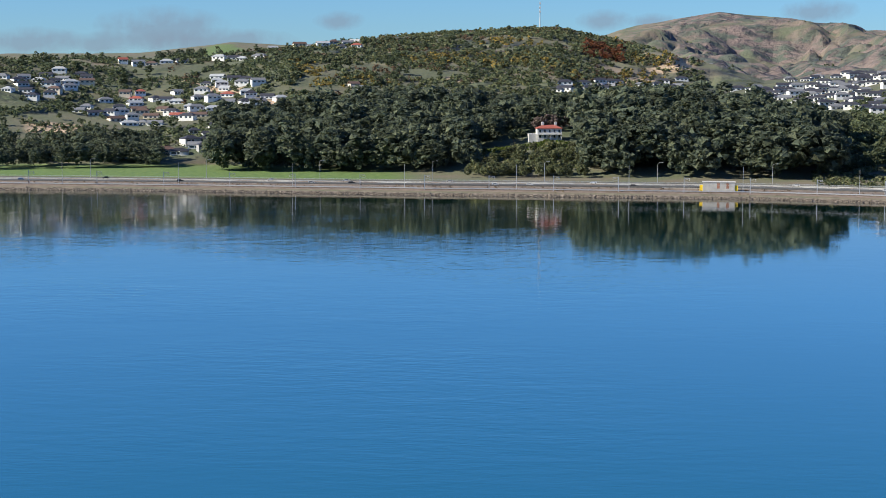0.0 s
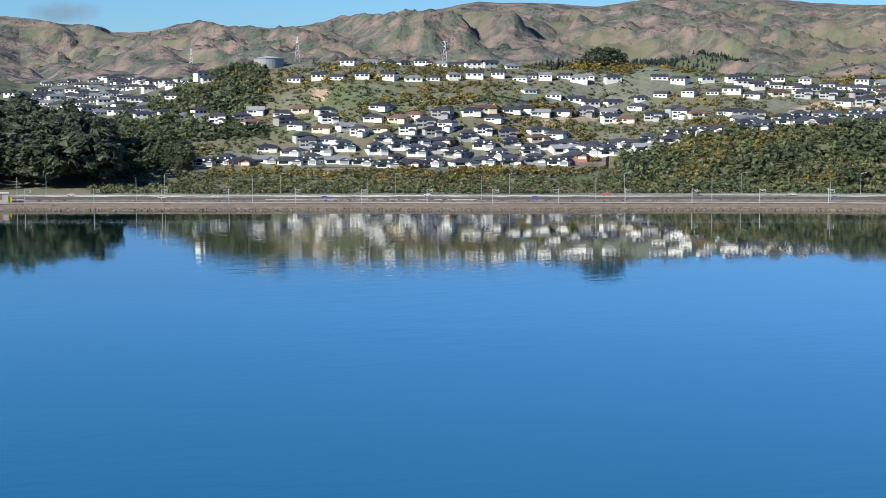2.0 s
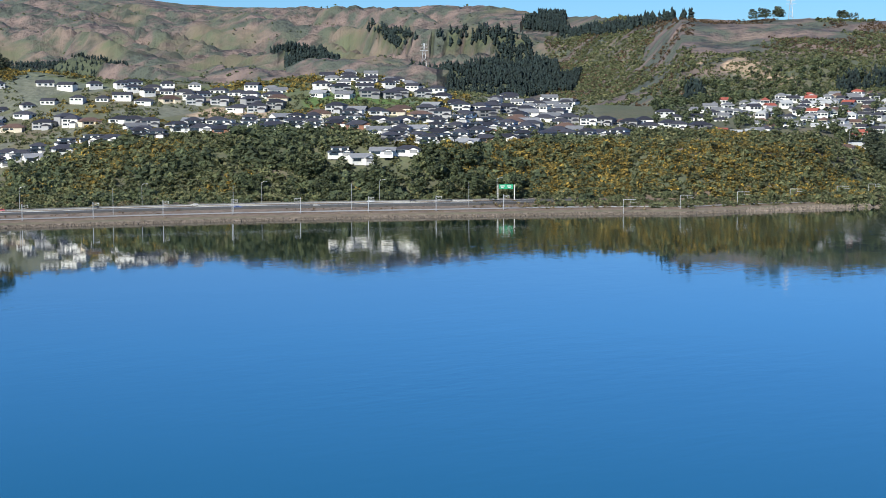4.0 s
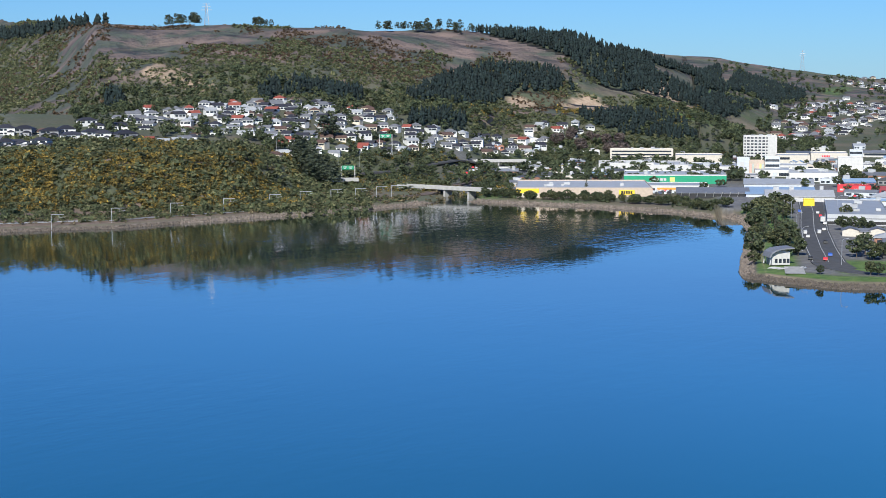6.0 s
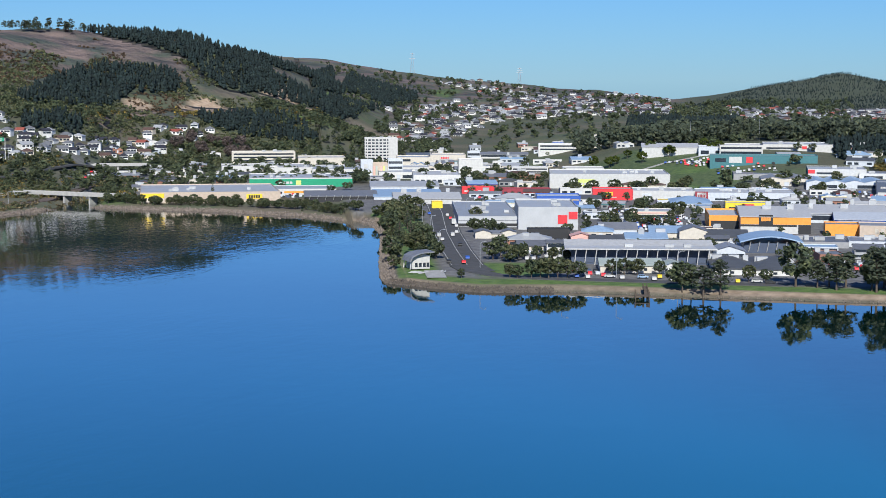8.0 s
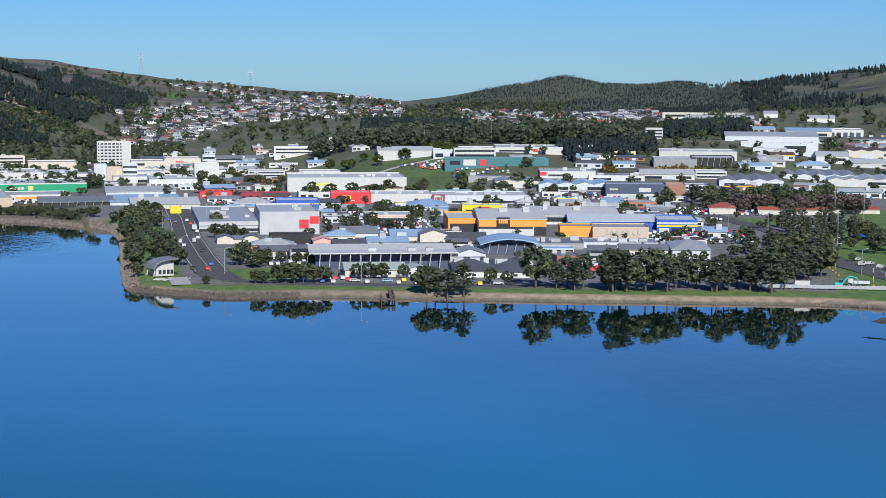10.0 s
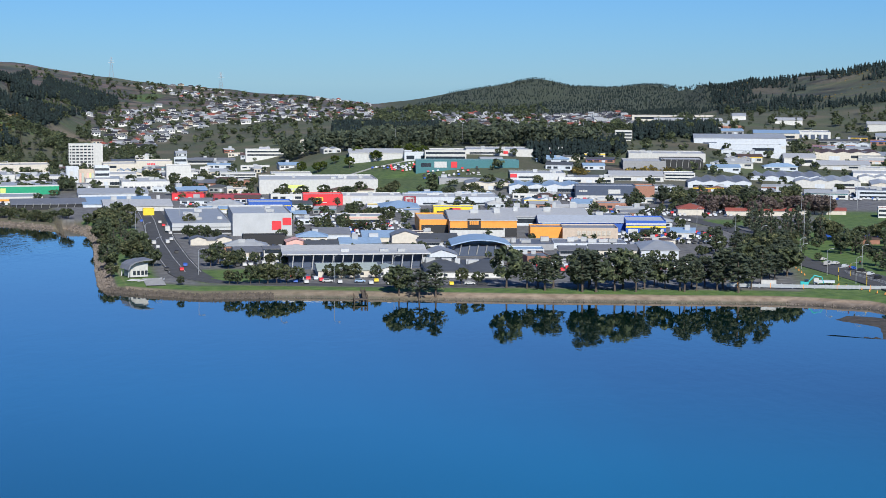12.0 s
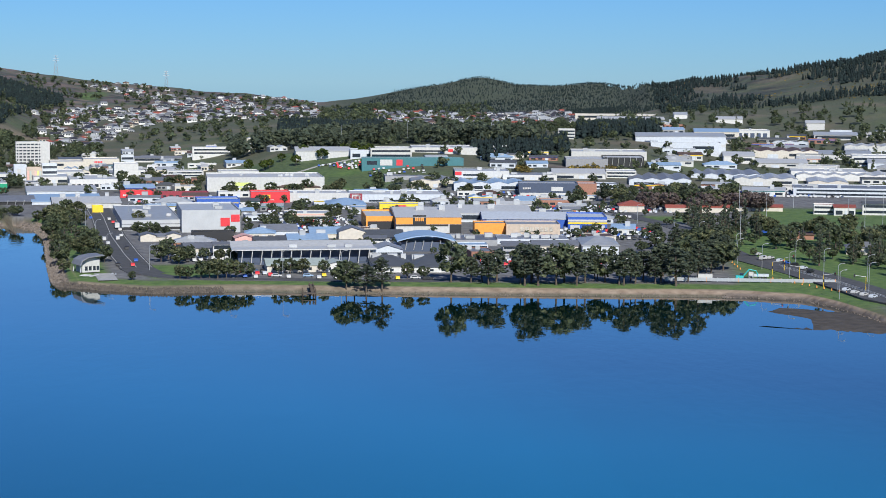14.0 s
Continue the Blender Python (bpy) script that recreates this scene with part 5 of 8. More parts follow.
def block(turn, r, w, d, h, name, label, wall, roof_mat, roof="flat", panels=(), floors=0, solid=0.0, columns=0, roof_units=0, face=0.0):
    """A building whose front middle stands at (turn, r), reaching d metres back."""
    label += " in the town" if len(label.split()) < 5 else ""
    base = tagged(new(name), label, name.replace("_", " ") if name.count("_") < 2 else "building")
    z = float(height(turn, r))
    base.matrix_world = stand(turn, r, 0, face)
    FOOT.append((turn, r, w, d))
    s, g = Shape(), Shape()
    low = -5.0
    if roof == "shed":
        s.box(-w / 2 + 1, w / 2 - 1, 3, d, low, h)
        s.box(-w / 2, w / 2, 0, d, low, 0.6)
        g.side([(-w / 2 - 2, h + 0.4), (w / 2 + 2, h + 0.4), (w / 2 + 2, h + 0.9), (-w / 2 - 2, h + 0.9)], -3, d * 0.45)
        g.add([(-w / 2 - 2, d * 0.45, h + 0.5), (w / 2 + 2, d * 0.45, h + 0.5), (w / 2 + 2, d + 1, h + 2.4), (-w / 2 - 2, d + 1, h + 2.4)], [(0, 1, 2, 3)])
    else:
        s.box(-w / 2, w / 2, 0, d, low, h)
    if roof == "flat":
        t = min(0.9, h * 0.12)
        g.box(-w / 2 + 0.3, w / 2 - 0.3, 0.3, d - 0.3, h - 0.1, h + 0.05)
        for q in ((-w / 2, w / 2, 0, 0.3), (-w / 2, w / 2, d - 0.3, d), (-w / 2, -w / 2 + 0.3, 0.3, d - 0.3), (w / 2 - 0.3, w / 2, 0.3, d - 0.3)):
            s.box(*q, h, h + t)
    elif roof == "gable":
        rise = min(d * 0.09, 2.6)
        g.gable(-w / 2 - 0.5, w / 2 + 0.5, -0.6, d + 0.6, h + 0.1, rise)
        for x in (-w / 2, w / 2 - 0.2):
            k = rise * 0.93
            s.add([(x, 0, h), (x, d, h), (x, d / 2, h + k), (x + 0.2, 0, h), (x + 0.2, d, h), (x + 0.2, d / 2, h + k)], [(0, 2, 1), (3, 4, 5), (0, 3, 5, 2), (1, 2, 5, 4)])
    elif roof == "hip":
        g.hip(-w / 2 - 0.6, w / 2 + 0.6, -0.6, d + 0.6, h + 0.1, min(min(d, w) * 0.17, 3.4))
    elif roof == "front":
        k = min(w * 0.17, 2.6)
        g.add([(-w / 2 - 0.5, -0.6, h), (0, -0.6, h + k), (w / 2 + 0.5, -0.6, h), (-w / 2 - 0.5, d + 0.5, h), (0, d + 0.5, h + k), (w / 2 + 0.5, d + 0.5, h)],
              [(0, 1, 4, 3), (1, 2, 5, 4)])
        s.add([(-w / 2, 0, h), (w / 2, 0, h), (0, 0, h + k * 0.95), (-w / 2, d, h), (w / 2, d, h), (0, d, h + k * 0.95)], [(0, 1, 2), (4, 3, 5)])
    elif roof == "saw":
        n = max(2, int(w // 11))
        for i in range(n):
            x0, x1 = -w / 2 + w * i / n, -w / 2 + w * (i + 1) / n
            m = (x0 + x1) / 2
            g.add([(x0, -0.3, h), (m, -0.3, h + 1.5), (x1, -0.3, h), (x0, d, h), (m, d, h + 1.5), (x1, d, h)], [(0, 1, 4, 3), (1, 2, 5, 4)])
            s.add([(x0, 0, h), (x1, 0, h), (m, 0, h + 1.4)], [(0, 1, 2)])
    elif roof == "arch":
        n = 10
        v, f = [], []
        for i in range(n + 1):
            u = i / n
            x, zz = -w / 2 - 2 + (w + 4) * u, h + 1 + 2.6 * math.sin(math.pi * u)
            v += [(x, -4, zz), (x, d + 2, zz), (x, -4, zz - 0.5), (x, d + 2, zz - 0.5)]
        for i in range(n):
            a = 4 * i
            f += [(a, a + 4, a + 5, a + 1), (a + 2, a + 3, a + 7, a + 6), (a, a + 2, a + 6, a + 4)]
        g.add(v, f)
    part("wall", s, wall, base)
    part("roof", g, roof_mat, base)
    for k, (kind, u0, u1, v0, v1, mat) in enumerate(panels):
        lift = {"band": 0.12, "window": 0.12, "door": 0.16, "panel": 0.2, "sign": 0.3, "lettering": 0.4}[kind]
        if kind == "lettering":
            one = Shape()
            n = 5
            for i in range(n):
                a = u0 + (u1 - u0) * (i + 0.1) / n
                b = u0 + (u1 - u0) * (i + 0.85) / n
                one.box(w * (a - 0.5), w * (b - 0.5), -lift, -lift + 0.12, h * v0, h * v1)
        else:
            one = Shape().box(w * (u0 - 0.5), w * (u1 - 0.5), -lift, 0.05, h * v0 + 0.05, h * v1)
        part(kind, one, mat, base)
    for k in range(floors):
        y0 = h * (k + 0.35) / floors
        y1 = h * (k + 0.82) / floors
        u = -w / 2 + w * 0.03
        part("window", Shape().box(u, w / 2 - w * max(solid, 0.03), -0.1, 0.05, y0, y1), GLASS, base)
        part("window", Shape().box(-w / 2 - 0.1, -w / 2 + 0.05, d * 0.08, d * 0.92, y0, y1), GLASS, base)
        if solid:
            part("window", Shape().box(w / 2 - 0.05, w / 2 + 0.1, d * 0.08, d * 0.92, y0, y1), GLASS, base)
            for q in range(6):
                x = u + (w * (0.97 - solid)) * (q + 0.5) / 6
                part("mullion", Shape().box(x - 0.5, x + 0.5, -0.25, 0.0, y0, y1), wall, base)
    for k in range(columns):
        x = -w / 2 + w * (k + 0.5) / columns
        part("column", Shape().rod((x, 0.6 if roof != "shed" else -1.5, 0), (x + 0.8, -2.5 if roof != "shed" else -2.4, h + 0.8), 0.22), HUES["white"], base)
    lots = random.Random(int(turn * 100))
    for k in range(roof_units):
        x, y = lots.uniform(-0.4, 0.4) * w, lots.uniform(0.25, 0.8) * d
        q = lots.uniform(1.0, 2.4)
        part("roof_unit", Shape().box(x - q, x + q, y - q * 0.7, y + q * 0.7, h, h + lots.uniform(1.2, 2.4) + (rise if roof == "gable" else 1.2 if roof in ("hip", "saw") else 0)), ROOF_LIGHT, base)
    return base


block(74.10, 1602, 29.7, 20, 22.1, "office_tower", "white eight-storey office tower with dark window bands", WALL_WHITE, ROOF_LIGHT, floors=8, solid=0.28, roof_units=3)
block(70.31, 1584, 56.1, 24, 11.6, "hospital_block", "pale four-storey office block with two plant rooms", WALL_CREAM2, ROOF_LIGHT, floors=4, roof_units=5)
block(72.13, 1540, 40.8, 42, 7.7, "mall", "cream mall with flat white roofs", WALL_CREAM2, ROOF_LIGHT)
block(69.73, 1459, 45.1, 39, 6.5, "mall", "white mall building with a rounded front", WALL_WHITE, HUES["white"], roof_units=3)
block(70.78, 1443, 48.2, 70, 5.8, "mall", "low white mall building with roof plant", WALL_WHITE, HUES["white"], roof_units=4)
block(72.48, 1418, 39.7, 69, 4.7, "mall", "low white shops with flat roofs", WALL_WHITE, ROOF_LIGHT, roof_units=3, panels=[("window", 0.08, 0.4, 0.1, 0.6, GLASS), ("door", 0.5, 0.6, 0, 0.6, HUES["silver"]), ("window", 0.66, 0.94, 0.1, 0.6, GLASS)])
block(73.43, 1417, 9.7, 19, 11.4, "civic_building", "grey civic building with a round white badge", HUES["silver"], ROOF_GREY, panels=[("sign", 0.25, 0.55, 0.5, 0.8, HUES["white"])])
block(73.85, 1408, 11.9, 18, 9.6, "civic_building", "civic building with a coloured panelled front", HUES["tan"], ROOF_GREY, panels=[("panel", 0.04 + 0.16 * i, 0.15 + 0.16 * i, 0.08, 0.85, HUES[k]) for i, k in enumerate(("pink", "sage", "tan", "pink", "lime", "sage"))])
block(74.34, 1412, 11.5, 19, 12.4, "civic_building", "grey office block with window bands", HUES["silver"], ROOF_GREY, floors=3)
block(75.11, 1561, 29.0, 40, 6.8, "department_store", "cream department store with a flat roof", WALL_CREAM2, ROOF_LIGHT, panels=[("window", 0.1, 0.4, 0.55, 0.85, GLASS)])
block(75.38, 1657, 24.1, 20, 5.7, "department_store", "dark glazed upper floor of a store", HUES["navy"], ROOF_DARK2, floors=1)
block(76.28, 1624, 32.4, 40, 6.7, "department_store", "cream department store with a red sign", WALL_CREAM2, HUES["white"], panels=[("sign", 0.28, 0.55, 0.45, 0.9, HUES["white"]), ("lettering", 0.3, 0.53, 0.55, 0.8, HUES["red"])])
block(74.91, 1439, 28.1, 40, 4.9, "shop_row", "row of white shops with flat roofs", WALL_WHITE, HUES["white"], panels=[("window", 0.08, 0.4, 0.1, 0.6, GLASS), ("door", 0.5, 0.6, 0, 0.6, HUES["silver"]), ("window", 0.66, 0.94, 0.1, 0.6, GLASS)])
block(75.55, 1321, 35.0, 70, 5.8, "shop_row", "row of white shops with dark windows", WALL_WHITE, HUES["white"], roof_units=4, panels=[("window", u, u + 0.08, 0.1, 0.5, GLASS) for u in (0.04, 0.16, 0.28, 0.4, 0.52, 0.64, 0.76, 0.88)])
block(74.34, 1378, 27.7, 50, 4.6, "shop_row", "low white shops with pale metal roofs", WALL_WHITE, ROOF_LIGHT, panels=[("window", 0.08, 0.4, 0.1, 0.6, GLASS), ("door", 0.5, 0.6, 0, 0.6, HUES["silver"]), ("window", 0.66, 0.94, 0.1, 0.6, GLASS)])
block(76.80, 1440, 19.6, 25, 11.8, "white_store", "tall plain white block", WALL_WHITE, HUES["white"])
block(77.12, 1629, 11.4, 12, 8.8, "plant_tower", "silver plant tower behind the white block", HUES["silver"], ROOF_GREY, floors=2)
block(74.39, 1246, 47.6, 45, 2.7, "store", "long low store with a pale grey ribbed roof", HUES["silver"], ROOF_LIGHT, roof="gable", roof_units=2)
block(74.34, 1158, 44.2, 67, 2.1, "store", "long low store with a blue-grey ribbed roof", HUES["silver"], HUES["sky"], roof="gable")
block(74.89, 1123, 42.2, 53, 3.1, "store", "low white store with a white membrane roof", WALL_WHITE, HUES["white"], roof="gable", roof_units=3)
# the carports' black box walls stand for the shade under their roofs
block(72.21, 1162, 46.8, 40, 2.8, "carport_row", "dark open carports along the waterfront", HUES["black"], ROOF_GREY, roof="gable", columns=9)
block(71.06, 1229, 47.4, 40, 3.7, "shop_row", "low shops with orange and white fronts", WALL_WHITE, ROOF_LIGHT, panels=[("band", 0.25, 0.75, 0.3, 0.7, HUES["orange"]), ("window", 0.02, 0.22, 0.1, 0.6, GLASS)])
# a yellow truck, with a small building block standing in for it
block(75.12, 1087, 6.5, 10, 3.6, "truck_depot", "small bright yellow building", HUES["yellow"], HUES["yellow"])
block(76.69, 1218, 21.9, 12, 4.2, "diner_building", "long red building with white windows", HUES["red"], HUES["maroon"], panels=[("window", u, u + 0.1, 0.3, 0.6, HUES["white"]) for u in (0.08, 0.3, 0.5, 0.7)])
block(78.13, 1222, 38.4, 12, 3.8, "maroon_hall", "long maroon building with a dark roof", HUES["maroon"], HUES["maroon"], panels=[("window", u, u + 0.06, 0.2, 0.55, GLASS) for u in (0.05, 0.17, 0.29, 0.41, 0.53, 0.65, 0.77, 0.89)])
block(76.44, 964, 32.4, 118, 5.1, "superstore", "large grey warehouse store with a flat metal roof", WALL_GREY2, ROOF_LIGHT, roof_units=9, panels=[("band", 0, 1, 0.06, 0.36, HUES["black"]), ("band", 0, 1, 0.62, 0.72, ROOF_GREY)])
block(78.30, 950, 31.5, 64, 11.3, "superstore_wing", "grey store wing with bright red panels", WALL_GREY2, ROOF_LIGHT, roof_units=2, panels=[("panel", 0.66, 0.82, 0.28, 0.7, HUES["red"]), ("panel", 0.84, 0.99, 0.5, 0.85, HUES["red"])])
block(76.06, 898, 7.9, 12, 3.0, "bungalow", "cream gabled bungalow beside the road", WALL_CREAM2, ROOF_GREY, roof="front")
block(76.88, 899, 7.6, 12, 3.1, "bungalow", "cream gabled bungalow beside the road", WALL_CREAM2, ROOF_GREY, roof="front")
block(76.48, 899, 5.4, 12, 2.5, "bungalow", "cream link building with a grey roof", WALL_CREAM2, ROOF_GREY, roof="gable")
block(78.13, 892, 21.1, 10, 5.1, "dark_store", "black-walled store under construction", HUES["black"], HUES["black"])
block(77.38, 830, 13.6, 20, 3.3, "bungalow", "long bungalow with a grey roof and columns", WALL_CREAM2, ROOF_GREY, roof="gable", panels=[("window", u, u + 0.08, 0.1, 0.8, GLASS) for u in (0.1, 0.3, 0.5, 0.7)])
block(78.17, 814, 11.6, 10, 6.4, "house_block", "white two-storey building with verandas", WALL_WHITE, ROOF_GREY, roof="gable", floors=2)
block(71.14, 1287, 73.6, 65, 7.1, "green_supermarket", "supermarket with a broad green facade", WALL_WHITE, ROOF_LIGHT, roof_units=5, panels=[("panel", 0, 1, 0.15, 1.0, HUES["green"]), ("sign", 0.45, 0.5, 0.4, 0.85, HUES["lime"]), ("lettering", 0.25, 0.42, 0.5, 0.75, HUES["white"])])
block(68.11, 1179, 90.5, 89, 6.2, "yellow_supermarket", "grey supermarket with a yellow corner and yellow sign", HUES["tan"], ROOF_LIGHT, roof_units=6, panels=[("panel", 0, 0.17, 0.5, 1.0, HUES["yellow"]), ("panel", 0, 0.17, 0.05, 0.5, WALL_CREAM2), ("door", 0.08, 0.12, 0, 0.45, HUES["black"]), ("sign", 0.755, 0.87, 0.35, 0.85, HUES["yellow"]), ("lettering", 0.77, 0.855, 0.45, 0.75, HUES["black"])])
block(81.04, 1287, 86.5, 70, 9.5, "big_box_store", "large white windowless store", HUES["white"], HUES["white"], roof_units=5)
block(80.42, 1436, 33.1, 27, 5.0, "big_box_store", "raised white hall behind the large store", HUES["white"], HUES["white"])
block(80.27, 1266, 12.1, 12, 6.4, "lime_building", "small lime green building with white windows", HUES["lime"], ROOF_LIGHT, panels=[("window", u, v, w, w + 0.25, HUES["white"]) for u, v in ((0.06, 0.3), (0.36, 0.62), (0.68, 0.94)) for w in (0.2, 0.6)])
block(82.09, 1278, 31.9, 40, 3.2, "hip_roofed_hall", "low hall with a broad brown-grey hipped roof", WALL_CREAM2, ROOF_BROWN, roof="hip")
block(80.91, 1169, 26.1, 20, 6.7, "red_store", "bright red store with a yellow sign", HUES["red"], ROOF_LIGHT, panels=[("sign", 0.3, 0.5, 0.45, 0.8, HUES["yellow"]), ("lettering", 0.32, 0.48, 0.52, 0.72, HUES["red"]), ("band", 0.0, 0.6, 0.25, 0.32, HUES["white"])])
block(82.56, 1176, 40.6, 36, 5.2, "long_store", "long white store building with dark signs", HUES["white"], HUES["white"], roof_units=4, panels=[("sign", 0.15, 0.3, 0.45, 0.75, HUES["silver"]), ("band", 0.5, 0.95, 0.1, 0.3, HUES["silver"])])
block(85.09, 1165, 63.6, 47, 4.8, "long_store", "long pale grey store with a dark red sign", HUES["silver"], HUES["white"], roof_units=6, panels=[("sign", 0.0, 0.13, 0.15, 1.25, HUES["maroon"]), ("sign", 0.02, 0.11, 0.3, 1.1, HUES["white"]), ("lettering", 0.03, 0.1, 0.45, 0.85, HUES["maroon"]), ("window", 0.2, 0.95, 0.1, 0.35, GLASS)])
block(79.04, 1103, 27.0, 26, 6.6, "blue_store", "bright blue store building", HUES["blue"], HUES["silver"], panels=[("sign", 0.02, 0.16, 0.2, 0.8, HUES["white"]), ("band", 0.2, 0.97, 0.7, 0.78, HUES["yellow"])])
block(82.73, 1133, 18.9, 16, 2.5, "store", "low store with a yellow roof edge", HUES["silver"], HUES["yellow"])
block(84.99, 1093, 25.9, 15, 3.8, "yellow_store", "low yellow-fronted store with a red sign", HUES["yellow"], ROOF_LIGHT, panels=[("sign", 0.38, 0.65, 0.3, 0.9, HUES["red"]), ("window", 0.08, 0.3, 0.1, 0.4, GLASS)])
block(83.27, 1109, 24.9, 40, 2.5, "hip_roofed_hall", "hall with a shallow blue-grey hipped roof", HUES["silver"], HUES["sky"], roof="hip")
block(81.74, 1026, 26.9, 25, 3.6, "restaurant", "low cream restaurant with a pale roof", WALL_CREAM2, ROOF_LIGHT, roof_units=2, panels=[("band", 0, 1, 0.75, 0.95, HUES["pink"]), ("window", 0.1, 0.9, 0.1, 0.55, GLASS)])
# the wide black door panel paints the shade beneath the canopy
block(83.88, 950, 16.4, 50, 7.2, "hardware_wing", "orange open canopy of the hardware store", HUES["orange"], HUES["white"], panels=[("door", 0.06, 0.94, 0, 0.72, HUES["black"])])
block(85.41, 934, 35.6, 78, 8.7, "hardware_store", "hardware store with an orange fascia and white roof", HUES["white"], HUES["white"], roof="gable", roof_units=3, panels=[("band", 0, 1, 0.55, 1.0, HUES["orange"]), ("sign", 0.26, 0.46, 0.52, 1.12, HUES["black"]), ("lettering", 0.29, 0.43, 0.75, 1.0, HUES["orange"]), ("band", 0.0, 0.8, 0.42, 0.54, HUES["black"]), ("door", 0.82, 1.0, 0.0, 0.54, HUES["black"])])
block(87.58, 1004, 53.8, 72, 5.1, "grey_warehouse", "broad warehouse under a white metal roof", HUES["silver"], HUES["white"], roof_units=6, roof="gable", panels=[("window", 0.1, 0.5, 0.3, 0.8, GLASS), ("door", 0.6, 0.75, 0, 0.7, HUES["black"])])
block(88.76, 965, 47.9, 41, 5.1, "blue_warehouse", "long blue warehouse with picture panels", HUES["blue"], HUES["silver"], roof="gable", panels=[("panel", 0.04, 0.25, 0.25, 0.9, HUES["sky"]), ("panel", 0.06, 0.1, 0.35, 0.8, HUES["white"]), ("panel", 0.3, 0.42, 0.25, 0.85, HUES["black"]), ("lettering", 0.5, 0.62, 0.4, 0.7, HUES["white"])])
block(90.79, 955, 21.7, 36, 6.4, "tyre_shop", "blue and white workshop with a yellow band", HUES["blue"], HUES["silver"], panels=[("band", 0, 1, 0.72, 0.9, HUES["white"]), ("band", 0, 1, 0.5, 0.66, HUES["yellow"]), ("door", 0.06, 0.3, 0.0, 0.4, HUES["white"]), ("door", 0.36, 0.62, 0.0, 0.4, GLASS), ("door", 0.68, 0.94, 0.0, 0.4, HUES["white"])])
block(87.45, 928, 17.2, 18, 5.2, "orange_block", "plain orange concrete block", HUES["orange"], ROOF_GREY)
block(88.84, 919, 28.8, 25, 5.5, "beige_block", "beige concrete block with faded lettering", HUES["tan"], ROOF_GREY, panels=[("lettering", 0.26 + 0.09 * i, 0.33 + 0.09 * i, 0.4, 0.85, WALL_CREAM2) for i in range(7)])
block(86.58, 863, 24.8, 31, 2.6, "campus_block", "low campus building with a flat grey roof", WALL_GREY, ROOF_GREY, roof_units=5)
block(88.63, 871, 36.2, 25, 2.4, "campus_block", "long grey campus roofs with vents", HUES["silver"], ROOF_GREY, roof_units=7)
block(86.39, 831, 15.9, 14, 3.3, "campus_block", "silver campus building with window bands", HUES["silver"], HUES["sky"], floors=2)
block(87.80, 816, 12.5, 17, 4.5, "campus_block", "grey campus building with window bands", WALL_GREY, ROOF_GREY, floors=2, roof="gable")
block(89.20, 832, 22.3, 20, 3.2, "campus_block", "pale campus building with a grey roof", WALL_CREAM2, ROOF_GREY, roof="gable", panels=[("window", u, u + 0.1, 0.2, 0.7, GLASS) for u in (0.1, 0.3, 0.5, 0.7)])
block(90.65, 821, 17.3, 40, 4.4, "hall", "hall with a pale hipped roof", HUES["silver"], ROOF_LIGHT, roof="hip")
block(90.20, 857, 8.8, 15, 2.7, "hall", "small hall with a pale gabled roof", HUES["silver"], ROOF_LIGHT, roof="gable")
block(81.92, 908, 17.1, 27, 2.5, "shop_row", "low shops with pale blue-grey roofs", WALL_CREAM2, HUES["sky"], roof="gable")
block(81.19, 883, 20.2, 22, 1.9, "shop_row", "low shops with grey-blue roofs", HUES["silver"], HUES["sky"], roof="gable", roof_units=2)
block(82.73, 901, 13.8, 20, 3.9, "shop_row", "cream gabled hall among the shops", WALL_CREAM2, ROOF_GREY, roof="front")
block(83.78, 894, 20.0, 29, 1.8, "shop_row", "low dark-roofed shops between the streets", WALL_GREY, ROOF_DARK2, roof="gable")
block(80.46, 929, 19.2, 28, 2.3, "shop_row", "low grey shops beside the car park", HUES["silver"], ROOF_GREY, roof="gable")
block(79.89, 866, 15.9, 21, 2.3, "shop_row", "low grey workshop roofs", HUES["silver"], ROOF_DARK2, roof="gable")
block(79.10, 879, 9.7, 12, 3.2, "tent_roof_building", "building with a pale pink gable", HUES["pink"], HUES["pink"], roof="front")
block(83.34, 864, 11.0, 12, 3.8, "school_block", "white two-storey school block", WALL_WHITE, ROOF_GREY, roof="gable", floors=2)
block(80.58, 783, 61.3, 23, 6.2, "long_hall", "long glass-fronted hall under a broad white roof", HUES["navy"], HUES["white"], roof="shed", columns=14, roof_units=3)
block(83.35, 784, 13.7, 20, 5.9, "long_hall", "gabled end of the long hall", HUES["silver"], ROOF_GREY, roof="front", floors=1)
block(80.14, 753, 25.5, 22, 3.1, "low_school_block", "low pale building with a green-grey roof", WALL_CREAM2, HUES["sage"], roof="gable", panels=[("window", u, u + 0.06, 0.3, 0.7, GLASS) for u in (0.1, 0.3, 0.5, 0.7)])
block(81.43, 752, 8.6, 16, 3.0, "gabled_villa", "white gabled weatherboard building", WALL_WHITE, HUES["sage"], roof="front", panels=[("window", u, u + 0.12, 0.3, 0.7, GLASS) for u in (0.15, 0.45, 0.7)])
block(83.33, 748, 16.6, 50, 2.7, "campus_block", "low campus building with a dark grey roof and skylights", WALL_WHITE, ROOF_DARK2, roof="hip", roof_units=4, panels=[("window", u, u + 0.1, 0.2, 0.6, GLASS) for u in (0.1, 0.4, 0.7)])
block(84.66, 747, 17.1, 50, 2.5, "campus_block", "low campus building with a dark grey roof and skylights", WALL_WHITE, ROOF_DARK2, roof="hip", roof_units=4, panels=[("window", u, u + 0.1, 0.2, 0.6, GLASS) for u in (0.1, 0.4, 0.7)])
